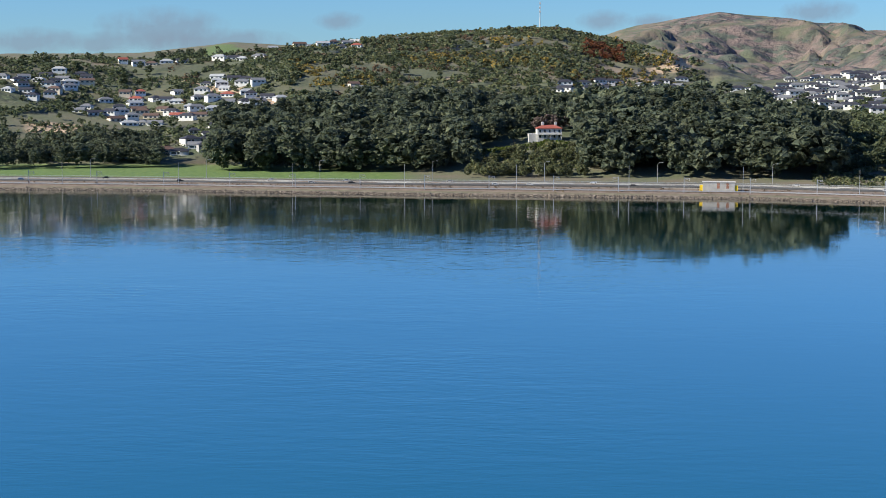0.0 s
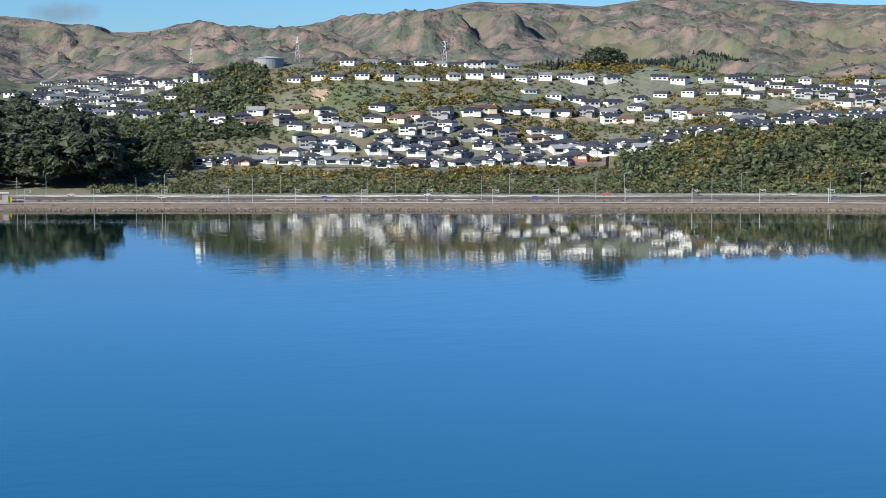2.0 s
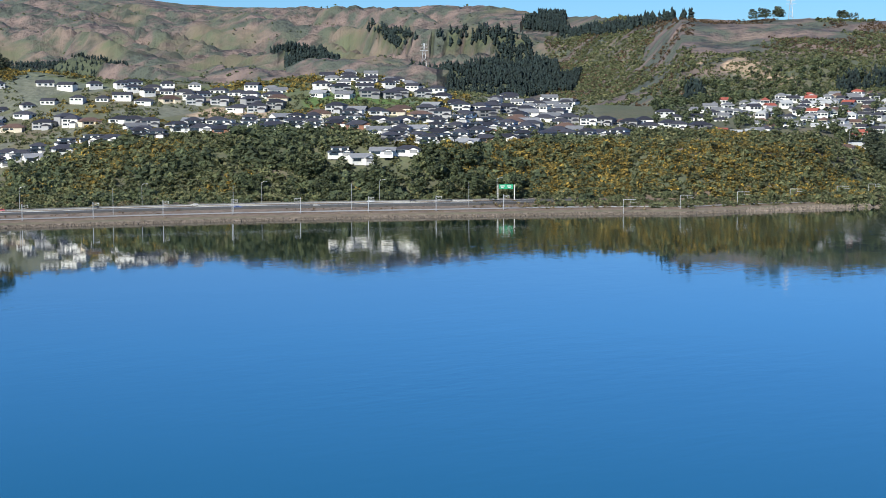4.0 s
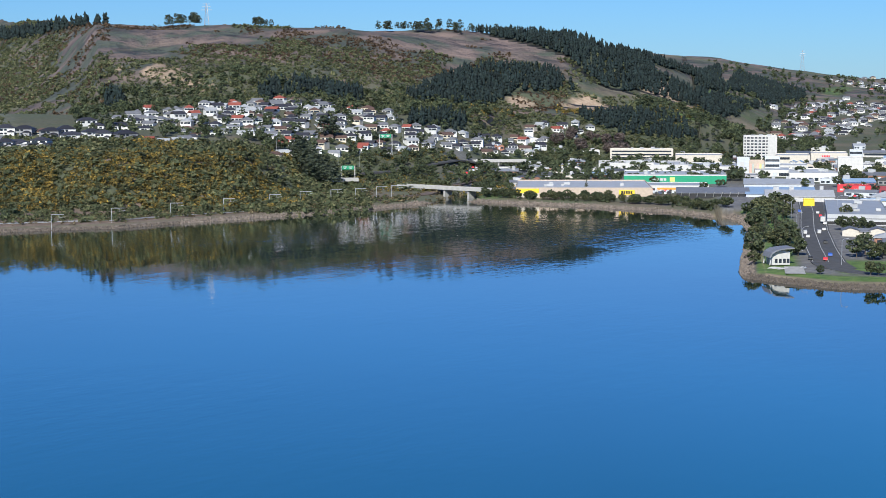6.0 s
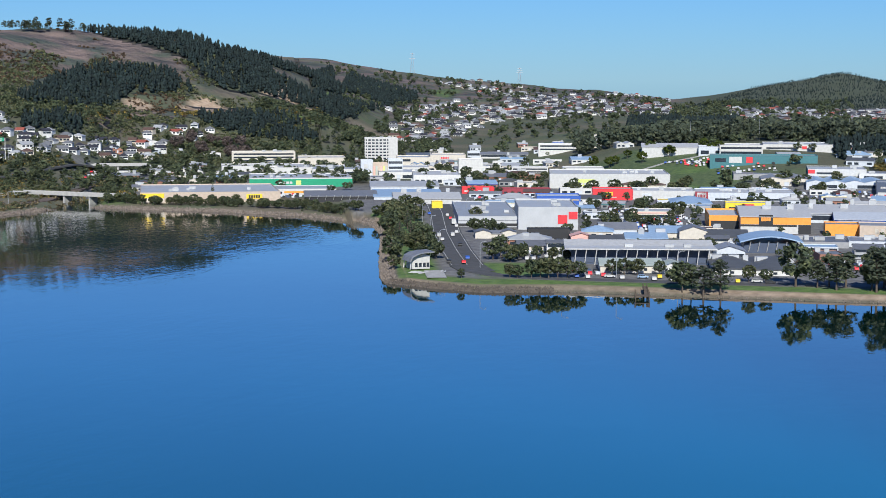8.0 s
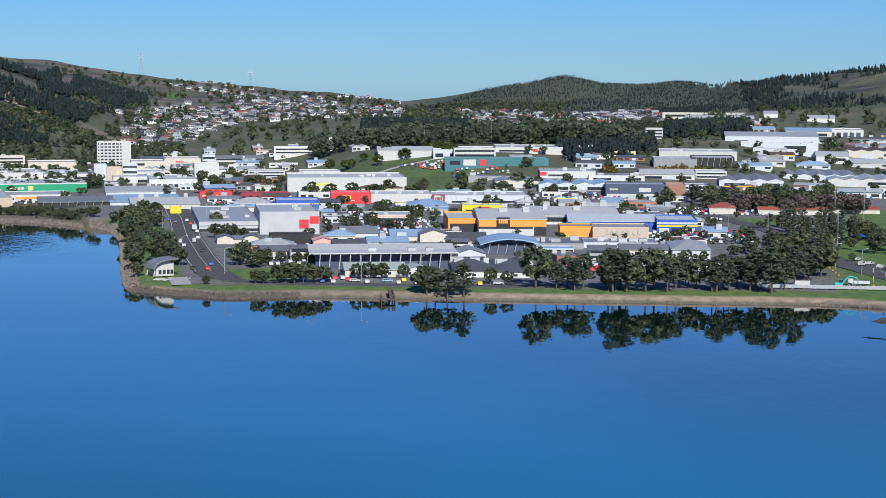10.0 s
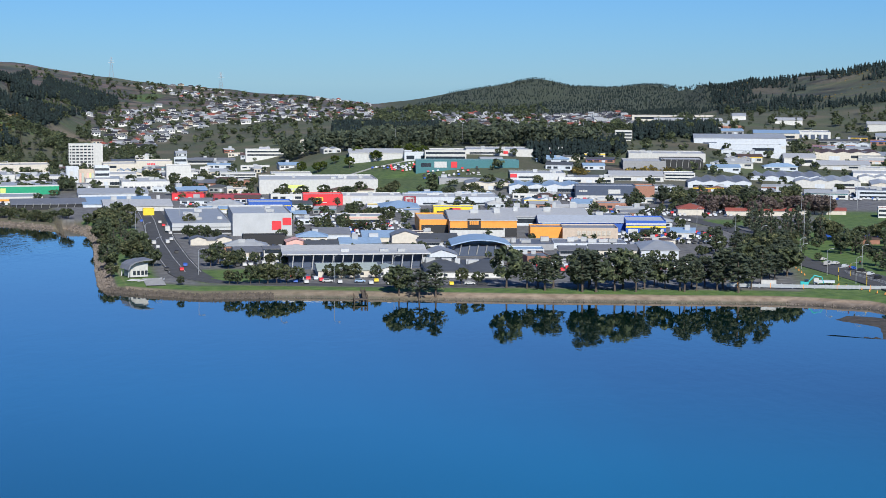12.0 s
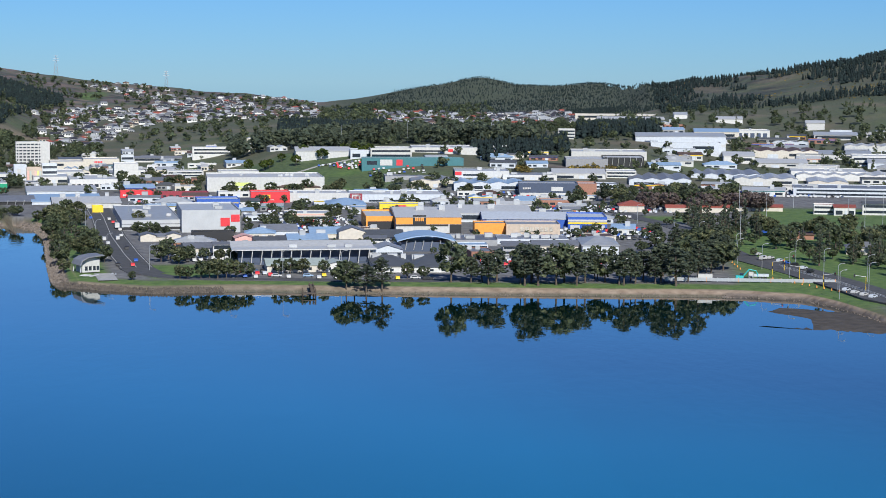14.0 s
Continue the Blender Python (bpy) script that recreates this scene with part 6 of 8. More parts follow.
block(84.89, 835, 24.5, 26, 4.6, "pavilion", "pavilion with a curved blue-grey roof on slanted posts", HUES["navy"], HUES["sky"], roof="arch", columns=6)
block(83.22, 1451, 45.6, 50, 6.9, "sports_hall", "large white gabled hall", HUES["white"], HUES["white"], roof="gable")
block(84.50, 1434, 20.2, 30, 6.2, "store", "grey store beside the white hall", HUES["silver"], ROOF_LIGHT, panels=[("window", 0.08, 0.4, 0.1, 0.6, GLASS), ("door", 0.5, 0.6, 0, 0.6, HUES["silver"]), ("window", 0.66, 0.94, 0.1, 0.6, GLASS)])
block(85.42, 1421, 33.8, 40, 7.3, "store", "white store above the car park", WALL_WHITE, HUES["white"], floors=2, roof_units=3)
block(87.24, 1443, 55.7, 60, 4.6, "long_warehouse", "long low white warehouse", WALL_WHITE, ROOF_LIGHT, roof_units=5, panels=[("window", 0.05, 0.45, 0.3, 0.6, GLASS), ("sign", 0.55, 0.62, 0.3, 0.8, HUES["red"])])
block(86.05, 1372, 80.9, 24, 5.9, "teal_store", "teal-walled store below the car park", HUES["teal"], ROOF_GREY, panels=[("panel", 0.34, 0.4, 0.1, 0.9, HUES["red"]), ("panel", 0.18, 0.3, 0.1, 0.9, HUES["white"]), ("window", 0.05, 0.15, 0.2, 0.7, GLASS)])
block(80.20, 1640, 56.1, 24, 6.1, "white_school", "white flat-roofed school with long windows", WALL_WHITE, HUES["white"], floors=2)
block(78.14, 1675, 45.9, 20, 3.6, "white_school", "low white school buildings on the rise", WALL_WHITE, ROOF_GREY, roof="gable", floors=1)
block(78.76, 1476, 30.1, 24, 4.6, "white_office", "white low office with a pale roof", WALL_WHITE, HUES["white"], floors=2)
block(88.24, 1310, 41.3, 50, 4.6, "showroom", "white showroom with a red end", HUES["white"], ROOF_LIGHT, roof_units=3, panels=[("panel", 0, 0.12, 0.4, 1.0, HUES["red"]), ("window", 0.15, 0.5, 0.3, 0.6, GLASS)])
block(85.83, 1314, 37.2, 40, 2.4, "factory", "low grey factory with a long flat roof", WALL_GREY, ROOF_GREY, roof_units=3)
block(86.54, 1272, 32.7, 60, 4.9, "factory", "factory with grey saw-tooth roofs", WALL_CREAM2, ROOF_GREY, roof="saw", panels=[("window", 0.08, 0.4, 0.1, 0.6, GLASS), ("door", 0.5, 0.6, 0, 0.6, HUES["silver"]), ("window", 0.66, 0.94, 0.1, 0.6, GLASS)])
block(88.38, 1252, 52.3, 60, 4.6, "factory", "factory with grey-blue saw-tooth roofs", HUES["silver"], HUES["sky"], roof="saw", panels=[("window", 0.08, 0.4, 0.1, 0.6, GLASS), ("door", 0.5, 0.6, 0, 0.6, HUES["silver"]), ("window", 0.66, 0.94, 0.1, 0.6, GLASS)])
block(89.81, 1302, 41.0, 50, 3.7, "factory", "white factory with a low roof", WALL_WHITE, ROOF_GREY, roof_units=3, panels=[("window", 0.08, 0.4, 0.1, 0.6, GLASS), ("door", 0.5, 0.6, 0, 0.6, HUES["silver"]), ("window", 0.66, 0.94, 0.1, 0.6, GLASS)])
block(91.47, 1315, 40.4, 50, 4.0, "factory", "white factory with a ribbed sloping roof", WALL_WHITE, HUES["white"], roof="gable", panels=[("window", 0.08, 0.4, 0.1, 0.6, GLASS), ("door", 0.5, 0.6, 0, 0.6, HUES["silver"]), ("window", 0.66, 0.94, 0.1, 0.6, GLASS)])
block(92.89, 1325, 22.9, 30, 5.0, "factory", "white workshop with window bands", WALL_WHITE, HUES["white"], floors=2)
block(90.26, 1222, 41.5, 27, 8.5, "dark_car_showroom", "dark blue-grey showroom with white sign boards", HUES["navy"], ROOF_LIGHT, panels=[("sign", 0.55, 0.75, 0.45, 0.8, HUES["white"]), ("band", 0.02, 0.95, 0.05, 0.3, HUES["white"]), ("lettering", 0.06, 0.2, 0.6, 0.75, HUES["white"])])
block(91.56, 1228, 13.4, 27, 7.7, "brick_workshop", "brick workshop beside the showroom", WALL_BRICK, ROOF_LIGHT)
block(95.30, 1627, 84.0, 80, 10.3, "great_shed", "very large grey-blue shed with a shallow roof", HUES["silver"], ROOF_LIGHT, roof="gable", panels=[("band", 0, 1, 0.05, 0.3, HUES["white"]), ("door", 0.1, 0.25, 0, 0.6, HUES["navy"])])
block(95.43, 1592, 64.0, 30, 7.5, "great_shed", "lower grey wing of the large shed", HUES["silver"], ROOF_GREY, panels=[("door", 0.3, 0.45, 0, 0.6, HUES["silver"]), ("window", 0.6, 0.9, 0.35, 0.7, GLASS)])
block(91.85, 1380, 33.6, 50, 6.6, "shed", "grey shed with a white roof", WALL_GREY, HUES["white"])
# an open shed: its black walls are the shaded inside, painted on
block(93.09, 1395, 33.0, 50, 7.0, "open_shed", "open-sided shed on slanted posts", HUES["black"], HUES["white"], columns=7)
block(92.71, 1457, 63.4, 60, 5.5, "long_warehouse", "long white warehouse behind the open shed", WALL_WHITE, HUES["white"], roof_units=4)
block(93.81, 2263, 110.2, 60, 5.7, "hill_depot", "long pale depot on the hill", WALL_CREAM2, ROOF_LIGHT, floors=1)
block(94.10, 2062, 79.3, 50, 3.9, "hill_depot", "low white depot buildings on the hill", WALL_WHITE, HUES["white"], roof="gable")
block(91.56, 1637, 15.8, 18, 8.8, "white_block", "white three-storey block", WALL_WHITE, HUES["white"], floors=3)
block(96.65, 1775, 45.2, 60, 7.9, "industrial_shed", "pale industrial shed with a blue-grey roof", WALL_CREAM2, HUES["sky"], roof="gable", panels=[("door", 0.3, 0.45, 0, 0.6, HUES["silver"]), ("window", 0.6, 0.9, 0.35, 0.7, GLASS)])
block(97.88, 1844, 36.3, 60, 6.9, "industrial_shed", "white industrial shed with dark doors", WALL_WHITE, ROOF_LIGHT, roof_units=2, panels=[("door", 0.08 + 0.18 * i, 0.2 + 0.18 * i, 0, 0.7, HUES["navy"]) for i in range(5)])
block(97.27, 2011, 30.6, 50, 5.0, "industrial_shed", "white shed on the hill side", WALL_WHITE, HUES["white"], roof="gable")
block(95.73, 2062, 15.8, 40, 5.1, "industrial_shed", "small white sheds on the hill side", WALL_WHITE, ROOF_LIGHT, roof="gable")
block(97.10, 1537, 27.3, 60, 6.7, "industrial_shed", "white industrial shed with a sloping roof", WALL_WHITE, HUES["white"], roof="gable", panels=[("door", 0.3, 0.45, 0, 0.6, HUES["silver"]), ("window", 0.6, 0.9, 0.35, 0.7, GLASS)])
block(98.59, 1617, 65.4, 80, 7.0, "industrial_shed", "long shed with a rusty brown roof", WALL_CREAM2, ROOF_BROWN, roof="saw", panels=[("door", 0.3, 0.45, 0, 0.6, HUES["silver"]), ("window", 0.6, 0.9, 0.35, 0.7, GLASS)])
block(98.45, 1513, 44.0, 60, 4.2, "industrial_shed", "white industrial shed with a metal roof", WALL_WHITE, HUES["white"], roof="gable", panels=[("door", 0.3, 0.45, 0, 0.6, HUES["silver"]), ("window", 0.6, 0.9, 0.35, 0.7, GLASS)])
block(96.42, 1373, 56.7, 80, 3.8, "industrial_shed", "broad grey-roofed sheds in a row", HUES["silver"], ROOF_GREY, roof="saw", panels=[("door", 0.3, 0.45, 0, 0.6, HUES["silver"]), ("window", 0.6, 0.9, 0.35, 0.7, GLASS)])
block(97.66, 1336, 48.2, 70, 5.4, "industrial_shed", "factory with white saw-tooth gables", WALL_WHITE, ROOF_LIGHT, roof="saw", panels=[("door", 0.3, 0.45, 0, 0.6, HUES["silver"]), ("window", 0.6, 0.9, 0.35, 0.7, GLASS)])
block(94.10, 1286, 46.0, 80, 4.9, "industrial_shed", "row of grey saw-tooth workshops", HUES["silver"], ROOF_GREY, roof="saw", panels=[("window", 0.08, 0.4, 0.1, 0.6, GLASS), ("door", 0.5, 0.6, 0, 0.6, HUES["silver"]), ("window", 0.66, 0.94, 0.1, 0.6, GLASS)])
block(92.68, 1087, 16.0, 18, 4.0, "bungalow", "cream bungalow with a red roof", WALL_CREAM2, ROOF_RED, roof="hip")
block(94.33, 1089, 19.4, 14, 3.0, "red_roofed_house", "long cream house with a red roof", WALL_CREAM2, ROOF_RED, roof="gable")
block(95.42, 1088, 22.8, 14, 3.4, "red_roofed_house", "long cream house with a red roof", WALL_CREAM2, ROOF_RED, roof="gable")
block(96.85, 1098, 31.3, 14, 2.7, "red_roofed_house", "long low house with a red roof", WALL_CREAM2, ROOF_RED, roof="gable")
block(99.59, 1072, 12.8, 14, 5.1, "red_roofed_house", "white house with a red roof beside the field", WALL_WHITE, ROOF_RED, roof="gable", panels=[("window", 0.08, 0.4, 0.1, 0.6, GLASS), ("door", 0.5, 0.6, 0, 0.6, HUES["silver"]), ("window", 0.66, 0.94, 0.1, 0.6, GLASS)])
block(100.85, 1079, 25.4, 14, 6.9, "white_house", "white two-storey house with verandas", WALL_WHITE, ROOF_DARK2, roof="gable", floors=2)
block(98.95, 1079, 12.6, 14, 5.5, "white_house", "white two-storey house behind the trees", WALL_WHITE, ROOF_RED, floors=2)
block(100.15, 1242, 78.1, 50, 5.5, "industrial_shed", "long grey building with dark window bands", HUES["silver"], ROOF_GREY, roof_units=5, floors=2)
block(99.64, 1325, 29.9, 60, 4.6, "industrial_shed", "pale shed with a low roof", WALL_CREAM2, ROOF_LIGHT, roof="saw", panels=[("door", 0.3, 0.45, 0, 0.6, HUES["silver"]), ("window", 0.6, 0.9, 0.35, 0.7, GLASS)])
block(100.47, 1390, 84.9, 60, 4.4, "industrial_shed", "long low white roofs of workshops", WALL_WHITE, HUES["white"], roof="saw", panels=[("door", 0.3, 0.45, 0, 0.6, HUES["silver"]), ("window", 0.6, 0.9, 0.35, 0.7, GLASS)])
block(99.82, 1421, 60.5, 58, 4.6, "industrial_shed", "broad white shed with a metal roof", WALL_WHITE, HUES["white"], roof_units=4, panels=[("door", 0.3, 0.45, 0, 0.6, HUES["silver"]), ("window", 0.6, 0.9, 0.35, 0.7, GLASS)])
block(101.74, 1535, 55.0, 50, 8.3, "industrial_shed", "white two-storey factory with window bands", WALL_WHITE, HUES["white"], floors=2, roof_units=3)
block(100.25, 1614, 67.5, 60, 5.1, "industrial_shed", "pale industrial shed with a ribbed roof", WALL_WHITE, ROOF_LIGHT, roof="gable", panels=[("door", 0.3, 0.45, 0, 0.6, HUES["silver"]), ("window", 0.6, 0.9, 0.35, 0.7, GLASS)])
block(101.84, 1707, 68.1, 60, 5.3, "industrial_shed", "white industrial sheds under the hill", WALL_WHITE, HUES["white"], roof="saw", panels=[("door", 0.3, 0.45, 0, 0.6, HUES["silver"]), ("window", 0.6, 0.9, 0.35, 0.7, GLASS)])
block(100.54, 1828, 44.5, 60, 5.7, "industrial_shed", "white shed with a row of windows", WALL_WHITE, ROOF_LIGHT, floors=1, roof="gable")
block(99.99, 1953, 20.7, 40, 8.0, "industrial_shed", "white shed among the trees", WALL_WHITE, HUES["white"], roof="gable")
block(101.78, 1511, 31.0, 40, 5.3, "industrial_shed", "grey workshop with a light roof", HUES["silver"], ROOF_LIGHT, roof="gable")
block(103.76, 1294, 49.4, 60, 7.4, "industrial_shed", "white factory with a metal roof", WALL_WHITE, HUES["white"], roof="saw")
block(104.09, 1496, 56.9, 60, 5.6, "industrial_shed", "grey factory with a metal roof", HUES["silver"], ROOF_LIGHT, roof="saw")
block(97.63, 907, 13.5, 10, 2.7, "clubhouse", "small brick clubhouse with a brown roof", WALL_BRICK, ROOF_BROWN, roof="gable")
block(99.43, 833, 18.8, 14, 3.3, "bungalow", "low house with a grey roof", WALL_CREAM2, ROOF_GREY, roof="hip")
# smaller shops, workshops and houses that fill the blocks between
FILL = random.Random(21)
OPEN = [((80.2, 915), (83.3, 950), (83.3, 1020), (81.3, 1100), (80.3, 1000)), ((79.8, 1275), (85.2, 1275), (85.2, 1470), (79.8, 1470)), ((91.2, 1000), (93.6, 1000), (92.6, 1180), (91.2, 1180)), ((92.2, 1100), (97.6, 1100), (97.6, 1225), (92.2, 1225))]


def infill(turn0, turn1, r0, r1, n, tall=(2.7, 3.8), wide=(10, 26)):
    """Low shops and workshops on the ground that is still free."""
    for i in range(n):
        for k in range(14):
            t, r = FILL.uniform(turn0, turn1), FILL.uniform(r0, r1)
            w, d = FILL.uniform(*wide), FILL.uniform(10, 24)
            half = math.degrees(w / 2 / r)
            if not built([t - half, t, t + half] * 3, [r] * 3 + [r + d / 2] * 3 + [r + d] * 3, 4.0).any() and not any(within(t, r, p) for p in OPEN):
                break
        else:
            continue
        wall, tint = FILL.choice(((WALL_WHITE, "white"), (WALL_CREAM2, "cream"), (HUES["silver"], "grey"), (WALL_GREY, "dark grey"), (WALL_WHITE, "white"), (WALL_BRICK, "brick")))
        roof = FILL.choice((ROOF_LIGHT, ROOF_GREY, HUES["white"], ROOF_DARK2, ROOF_LIGHT, ROOF_GREY, ROOF_BROWN, HUES["sky"]))
        cover = FILL.choice(("gable", "flat", "hip", "gable", "flat", "saw"))
        extra = [("window", u, u + 0.16, 0.2, 0.65, GLASS) for u in (0.06, 0.3)] + [("door", 0.56, 0.68, 0.0, 0.7, HUES["silver"]), ("window", 0.76, 0.94, 0.2, 0.65, GLASS)]
        if FILL.random() < 0.25:
            extra.append(("band", 0.0, 1.0, 0.78, 0.98, HUES[FILL.choice(("red", "blue", "yellow", "white", "teal"))]))
        block(t, r, w, d, FILL.uniform(*tall), "shop", f"low {tint} shop or workshop with a metal roof", wall, roof, cover, extra, roof_units=FILL.choice((0, 1, 2)), face=FILL.uniform(-8, 8))


infill(76.6, 92.0, 800, 1230, 46)
infill(65.5, 79.5, 1215, 1640, 56)
infill(85.0, 96.0, 1255, 1480, 26, (2.7, 4), (14, 34))
infill(95.0, 104.0, 1230, 1900, 60, (3, 5), (20, 50))
infill(76.0, 84.0, 1520, 1800, 18, (2.7, 3.6), (9, 18))

# ---- woods, scrub and shore rocks ----
rng = np.random.default_rng(7)


def clear_of_houses(t, r, gap=9.0):
    x, y = spot(t, r)
    near = np.zeros(len(t), bool)
    if len(t):
        for a, b, ta, ra in SPOTS:
            if t.min() - 1 < ta < t.max() + 1 and r.min() - 30 < ra < r.max() + 70:
                near |= (x - a) ** 2 + (y - b) ** 2 < gap * gap
                # keep the view of each house from the harbour open
                near |= (np.abs(t - ta) * ra * 0.01745 < (5.5 if ta < 54 else 3.5)) & (r < ra) & (r > ra - (18 if ra < 1600 and ta < 54 else 10 if ta < 72 else 34))
    return t[~near], r[~near]


def stand_of(name, label, kind, area, n, tall, mat, fine=0.6, keep=None, gap=9.0):
    t, r = scatter(*area, n, rng)
    if keep is not None:
        k = keep(t, r)
        t, r = t[k], r[k]
    t, r = clear_of_houses(t, r, gap)
    if area[0] > 60 and area[2] < 1700:
        k = ~built(t, r, 3.5)
        t, r = t[k], r[k]
    return wood(name, label, kind, t, r, rng.uniform(*tall, len(t)), mat, rng, fine)


def thicket(name, label, area, n, size, mat, keep=None, gap=8.0):
    t, r = scatter(*area, n, rng)
    x, y = spot(t, r)
    if keep is not None:
        k = keep(t, r, x, y)
        t, r = t[k], r[k]
    t, r = clear_of_houses(t, r, gap)
    return scrub(name, label, t, r, rng.uniform(*size, len(t)), mat, rng)


# the dark wood by the villa
MIXED = ("pine", "conifer", "pine", "round")
stand_of("dark_pine_wood", "dense dark wood of tall pines and gums", MIXED, (-7.6, 1.2, 1120, 1380), 520, (17, 33), PINE, 0.48, keep=lambda t, r: r > 1185 - 7 * (t + 7.6))
stand_of("dark_pine_wood", "dense dark wood of tall pines and gums", MIXED, (0.8, 5.4, 1205, 1380), 190, (13, 24), PINE, 0.48, keep=lambda t, r: (r > 1262) | (t < 2.5))
stand_of("dark_pine_wood", "dense dark wood of tall pines and gums", MIXED, (5.2, 13.6, 1085, 1290), 380, (20, 37), PINE, 0.48, keep=lambda t, r: (t < 12.6) | (r < 1250))
stand_of("shrubby_bank", "light green shrubs on the bank below the villa", "round", (1.2, 5.4, 1085, 1175), 130, (6, 10), SHRUB, 0.7)
stand_of("tree_belt", "belt of dark trees behind the field", MIXED, (-16, -9.4, 1240, 1340), 170, (13, 20), PINE)
stand_of("tree_belt", "dark trees beside the housing estate", ("round", "pine"), (13.0, 16.4, 1130, 1290), 110, (9, 17), LEAF)
# scrub on the slopes
rough_patch = lambda t, r, x, y: grain(x, y, 55, 31) * 0.6 + grain(x, y, 20, 32) * 0.4 > -0.22
thicket("bush", "dark native bush on the hillside", (-16, -3, 1330, 1800), 6000, (1.6, 4.0), LEAF, rough_patch)
thicket("bush", "dark bush on the hill below the mast", (-5, 9, 1380, 2200), 9000, (1.5, 3.8), SHRUB, rough_patch)
thicket("bush", "dark bush on the hill below the mast", (-5, 9, 1380, 2200), 3600, (1.8, 4.4), LEAF, rough_patch)
thicket("heath", "brown scrub on the hill below the mast", (-9, 9, 1500, 2150), 6000, (1.3, 3.0), HEATH, lambda t, r, x, y: grain(x, y, 60, 83) * 0.6 + grain(x, y, 24, 84) * 0.4 > 0.08)
stand_of("bushy_trees", "scattered trees among the hillside houses", ("round", "pine"), (-15, 8, 1360, 1900), 240, (5, 11), LEAF, 0.35)
thicket("gorse", "brownish gorse on the hill below the mast", (-5, 8, 1450, 2150), 2600, (2, 4.5), GORSE, lambda t, r, x, y: grain(x, y, 80, 45) > 0.15)
thicket("red_leaved_trees", "rust-red trees on the hillside", (5.0, 6.4, 1850, 1990), 60, (4, 7), RUST)
thicket("roadside_shrubs", "olive shrubs between motorway and houses", (13, 34, 1010, 1165), 1900, (1.5, 3.6), SHRUB, lambda t, r, x, y: r > shore(t) + 78)
thicket("gorse", "gorse in yellow flower on the low bank", (16, 34, 1095, 1190), 900, (1.6, 3.4), GORSE, lambda t, r, x, y: grain(x, y, 30, 41) > 0.1)
thicket("bush", "dense green bush on the low hill", (31, 50, 1050, 1215), 4600, (2.0, 4.6), SHRUB, lambda t, r, x, y: (grain(x, y, 34, 61) < 0.25) & (r > shore(t) + 78))
thicket("bush", "dense green bush on the low hill", (31, 50, 1050, 1215), 5200, (2.4, 6.0), LEAF, lambda t, r, x, y: grain(x, y, 34, 61) + 0.4 * grain(x, y, 14, 62) > 0.12)
thicket("gorse", "ochre gorse on the low hill", (31, 46, 1072, 1235), 4200, (1.8, 3.8), GORSE, lambda t, r, x, y: (grain(x, y, 38, 42) > 0.2) | ((t < 36) & (grain(x, y, 30, 46) > -0.35)))
thicket("gorse", "ochre gorse on the bluff", (46.6, 51.2, 1078, 1185), 2600, (1.8, 3.4), GORSE)
thicket("gorse", "ochre gorse on the bluff", (51.5, 59, 1085, 1290), 3800, (1.8, 3.4), GORSE, lambda t, r, x, y: grain(x, y, 60, 43) + 0.4 * grain(x, y, 18, 47) > 0.15)
thicket("bush", "green scrub on the bluff", (49, 61, 1075, 1270), 2300, (2, 4.5), SHRUB)
stand_of("roadside_trees", "dark trees beside the motorway", ("round", "pine"), (38, 48, 1062, 1105), 60, (8, 15), LEAF)
thicket("gorse", "ochre gorse between the housing terraces", (16.5, 46, 1240, 1500), 4200, (1.5, 3.2), GORSE, lambda t, r, x, y: grain(x, y, 60, 44) > 0.05)
thicket("bush", "green scrub between the housing terraces", (16, 50, 1200, 1500), 7500, (1.1, 2.8), SHRUB, rough_patch, gap=7.0)
thicket("bush", "dark scrub on the tank hill", (14, 19, 1290, 1500), 1500, (2.2, 5), LEAF)
thicket("shore_shrubs", "low shrubs along the railway", (48, 63, 1020, 1180), 2600, (1.2, 3.0), SHRUB, lambda t, r, x, y: r > shore(t) + 12)
thicket("reeds", "pale dry reeds along the shore", (46, 64, 1005, 1190), 900, (1.0, 2.2), REED, lambda t, r, x, y: (r > shore(t) + 8) & (r < shore(t) + 60))
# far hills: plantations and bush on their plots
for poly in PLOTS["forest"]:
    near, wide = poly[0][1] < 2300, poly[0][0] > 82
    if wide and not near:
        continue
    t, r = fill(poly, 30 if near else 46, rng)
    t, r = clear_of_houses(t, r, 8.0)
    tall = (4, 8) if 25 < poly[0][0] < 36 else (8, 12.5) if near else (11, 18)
    wood("pine_plantation", "dense dark pine plantation on the hills", "spire", t, r, rng.uniform(*tall, len(t)), HAZED_FIR, rng)
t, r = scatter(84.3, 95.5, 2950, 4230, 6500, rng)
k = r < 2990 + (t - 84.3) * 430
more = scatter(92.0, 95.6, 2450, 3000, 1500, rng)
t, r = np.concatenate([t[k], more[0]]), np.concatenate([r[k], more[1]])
wood("far_forest", "dark forest covering the rounded hill", "spire", t, r, rng.uniform(3.2, 5, len(t)), HAZED_FIR, rng)
for poly in PLOTS["gorsey"]:
    t, r = fill(poly, 9 if poly[0][1] < 1500 else 22, rng)
    k = grain(*spot(t, r), 26, 71) + 0.5 * grain(*spot(t, r), 9, 72) > 0.05
    t, r = clear_of_houses(t[k & (r < 1900)], r[k & (r < 1900)], 8.0)
    scrub("gorse", "ochre gorse and broom on the bank", t, r, rng.uniform(1.6, 3.3, len(t)), GORSE, rng)
thicket("heath", "brown heath in patches on the steep hill", (52, 68, 1740, 2080), 9500, (1.0, 2.4), HEATH, lambda t, r, x, y: grain(x, y, 70, 81) * 0.6 + grain(x, y, 26, 82) * 0.4 > 0.12)
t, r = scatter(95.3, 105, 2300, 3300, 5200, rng)
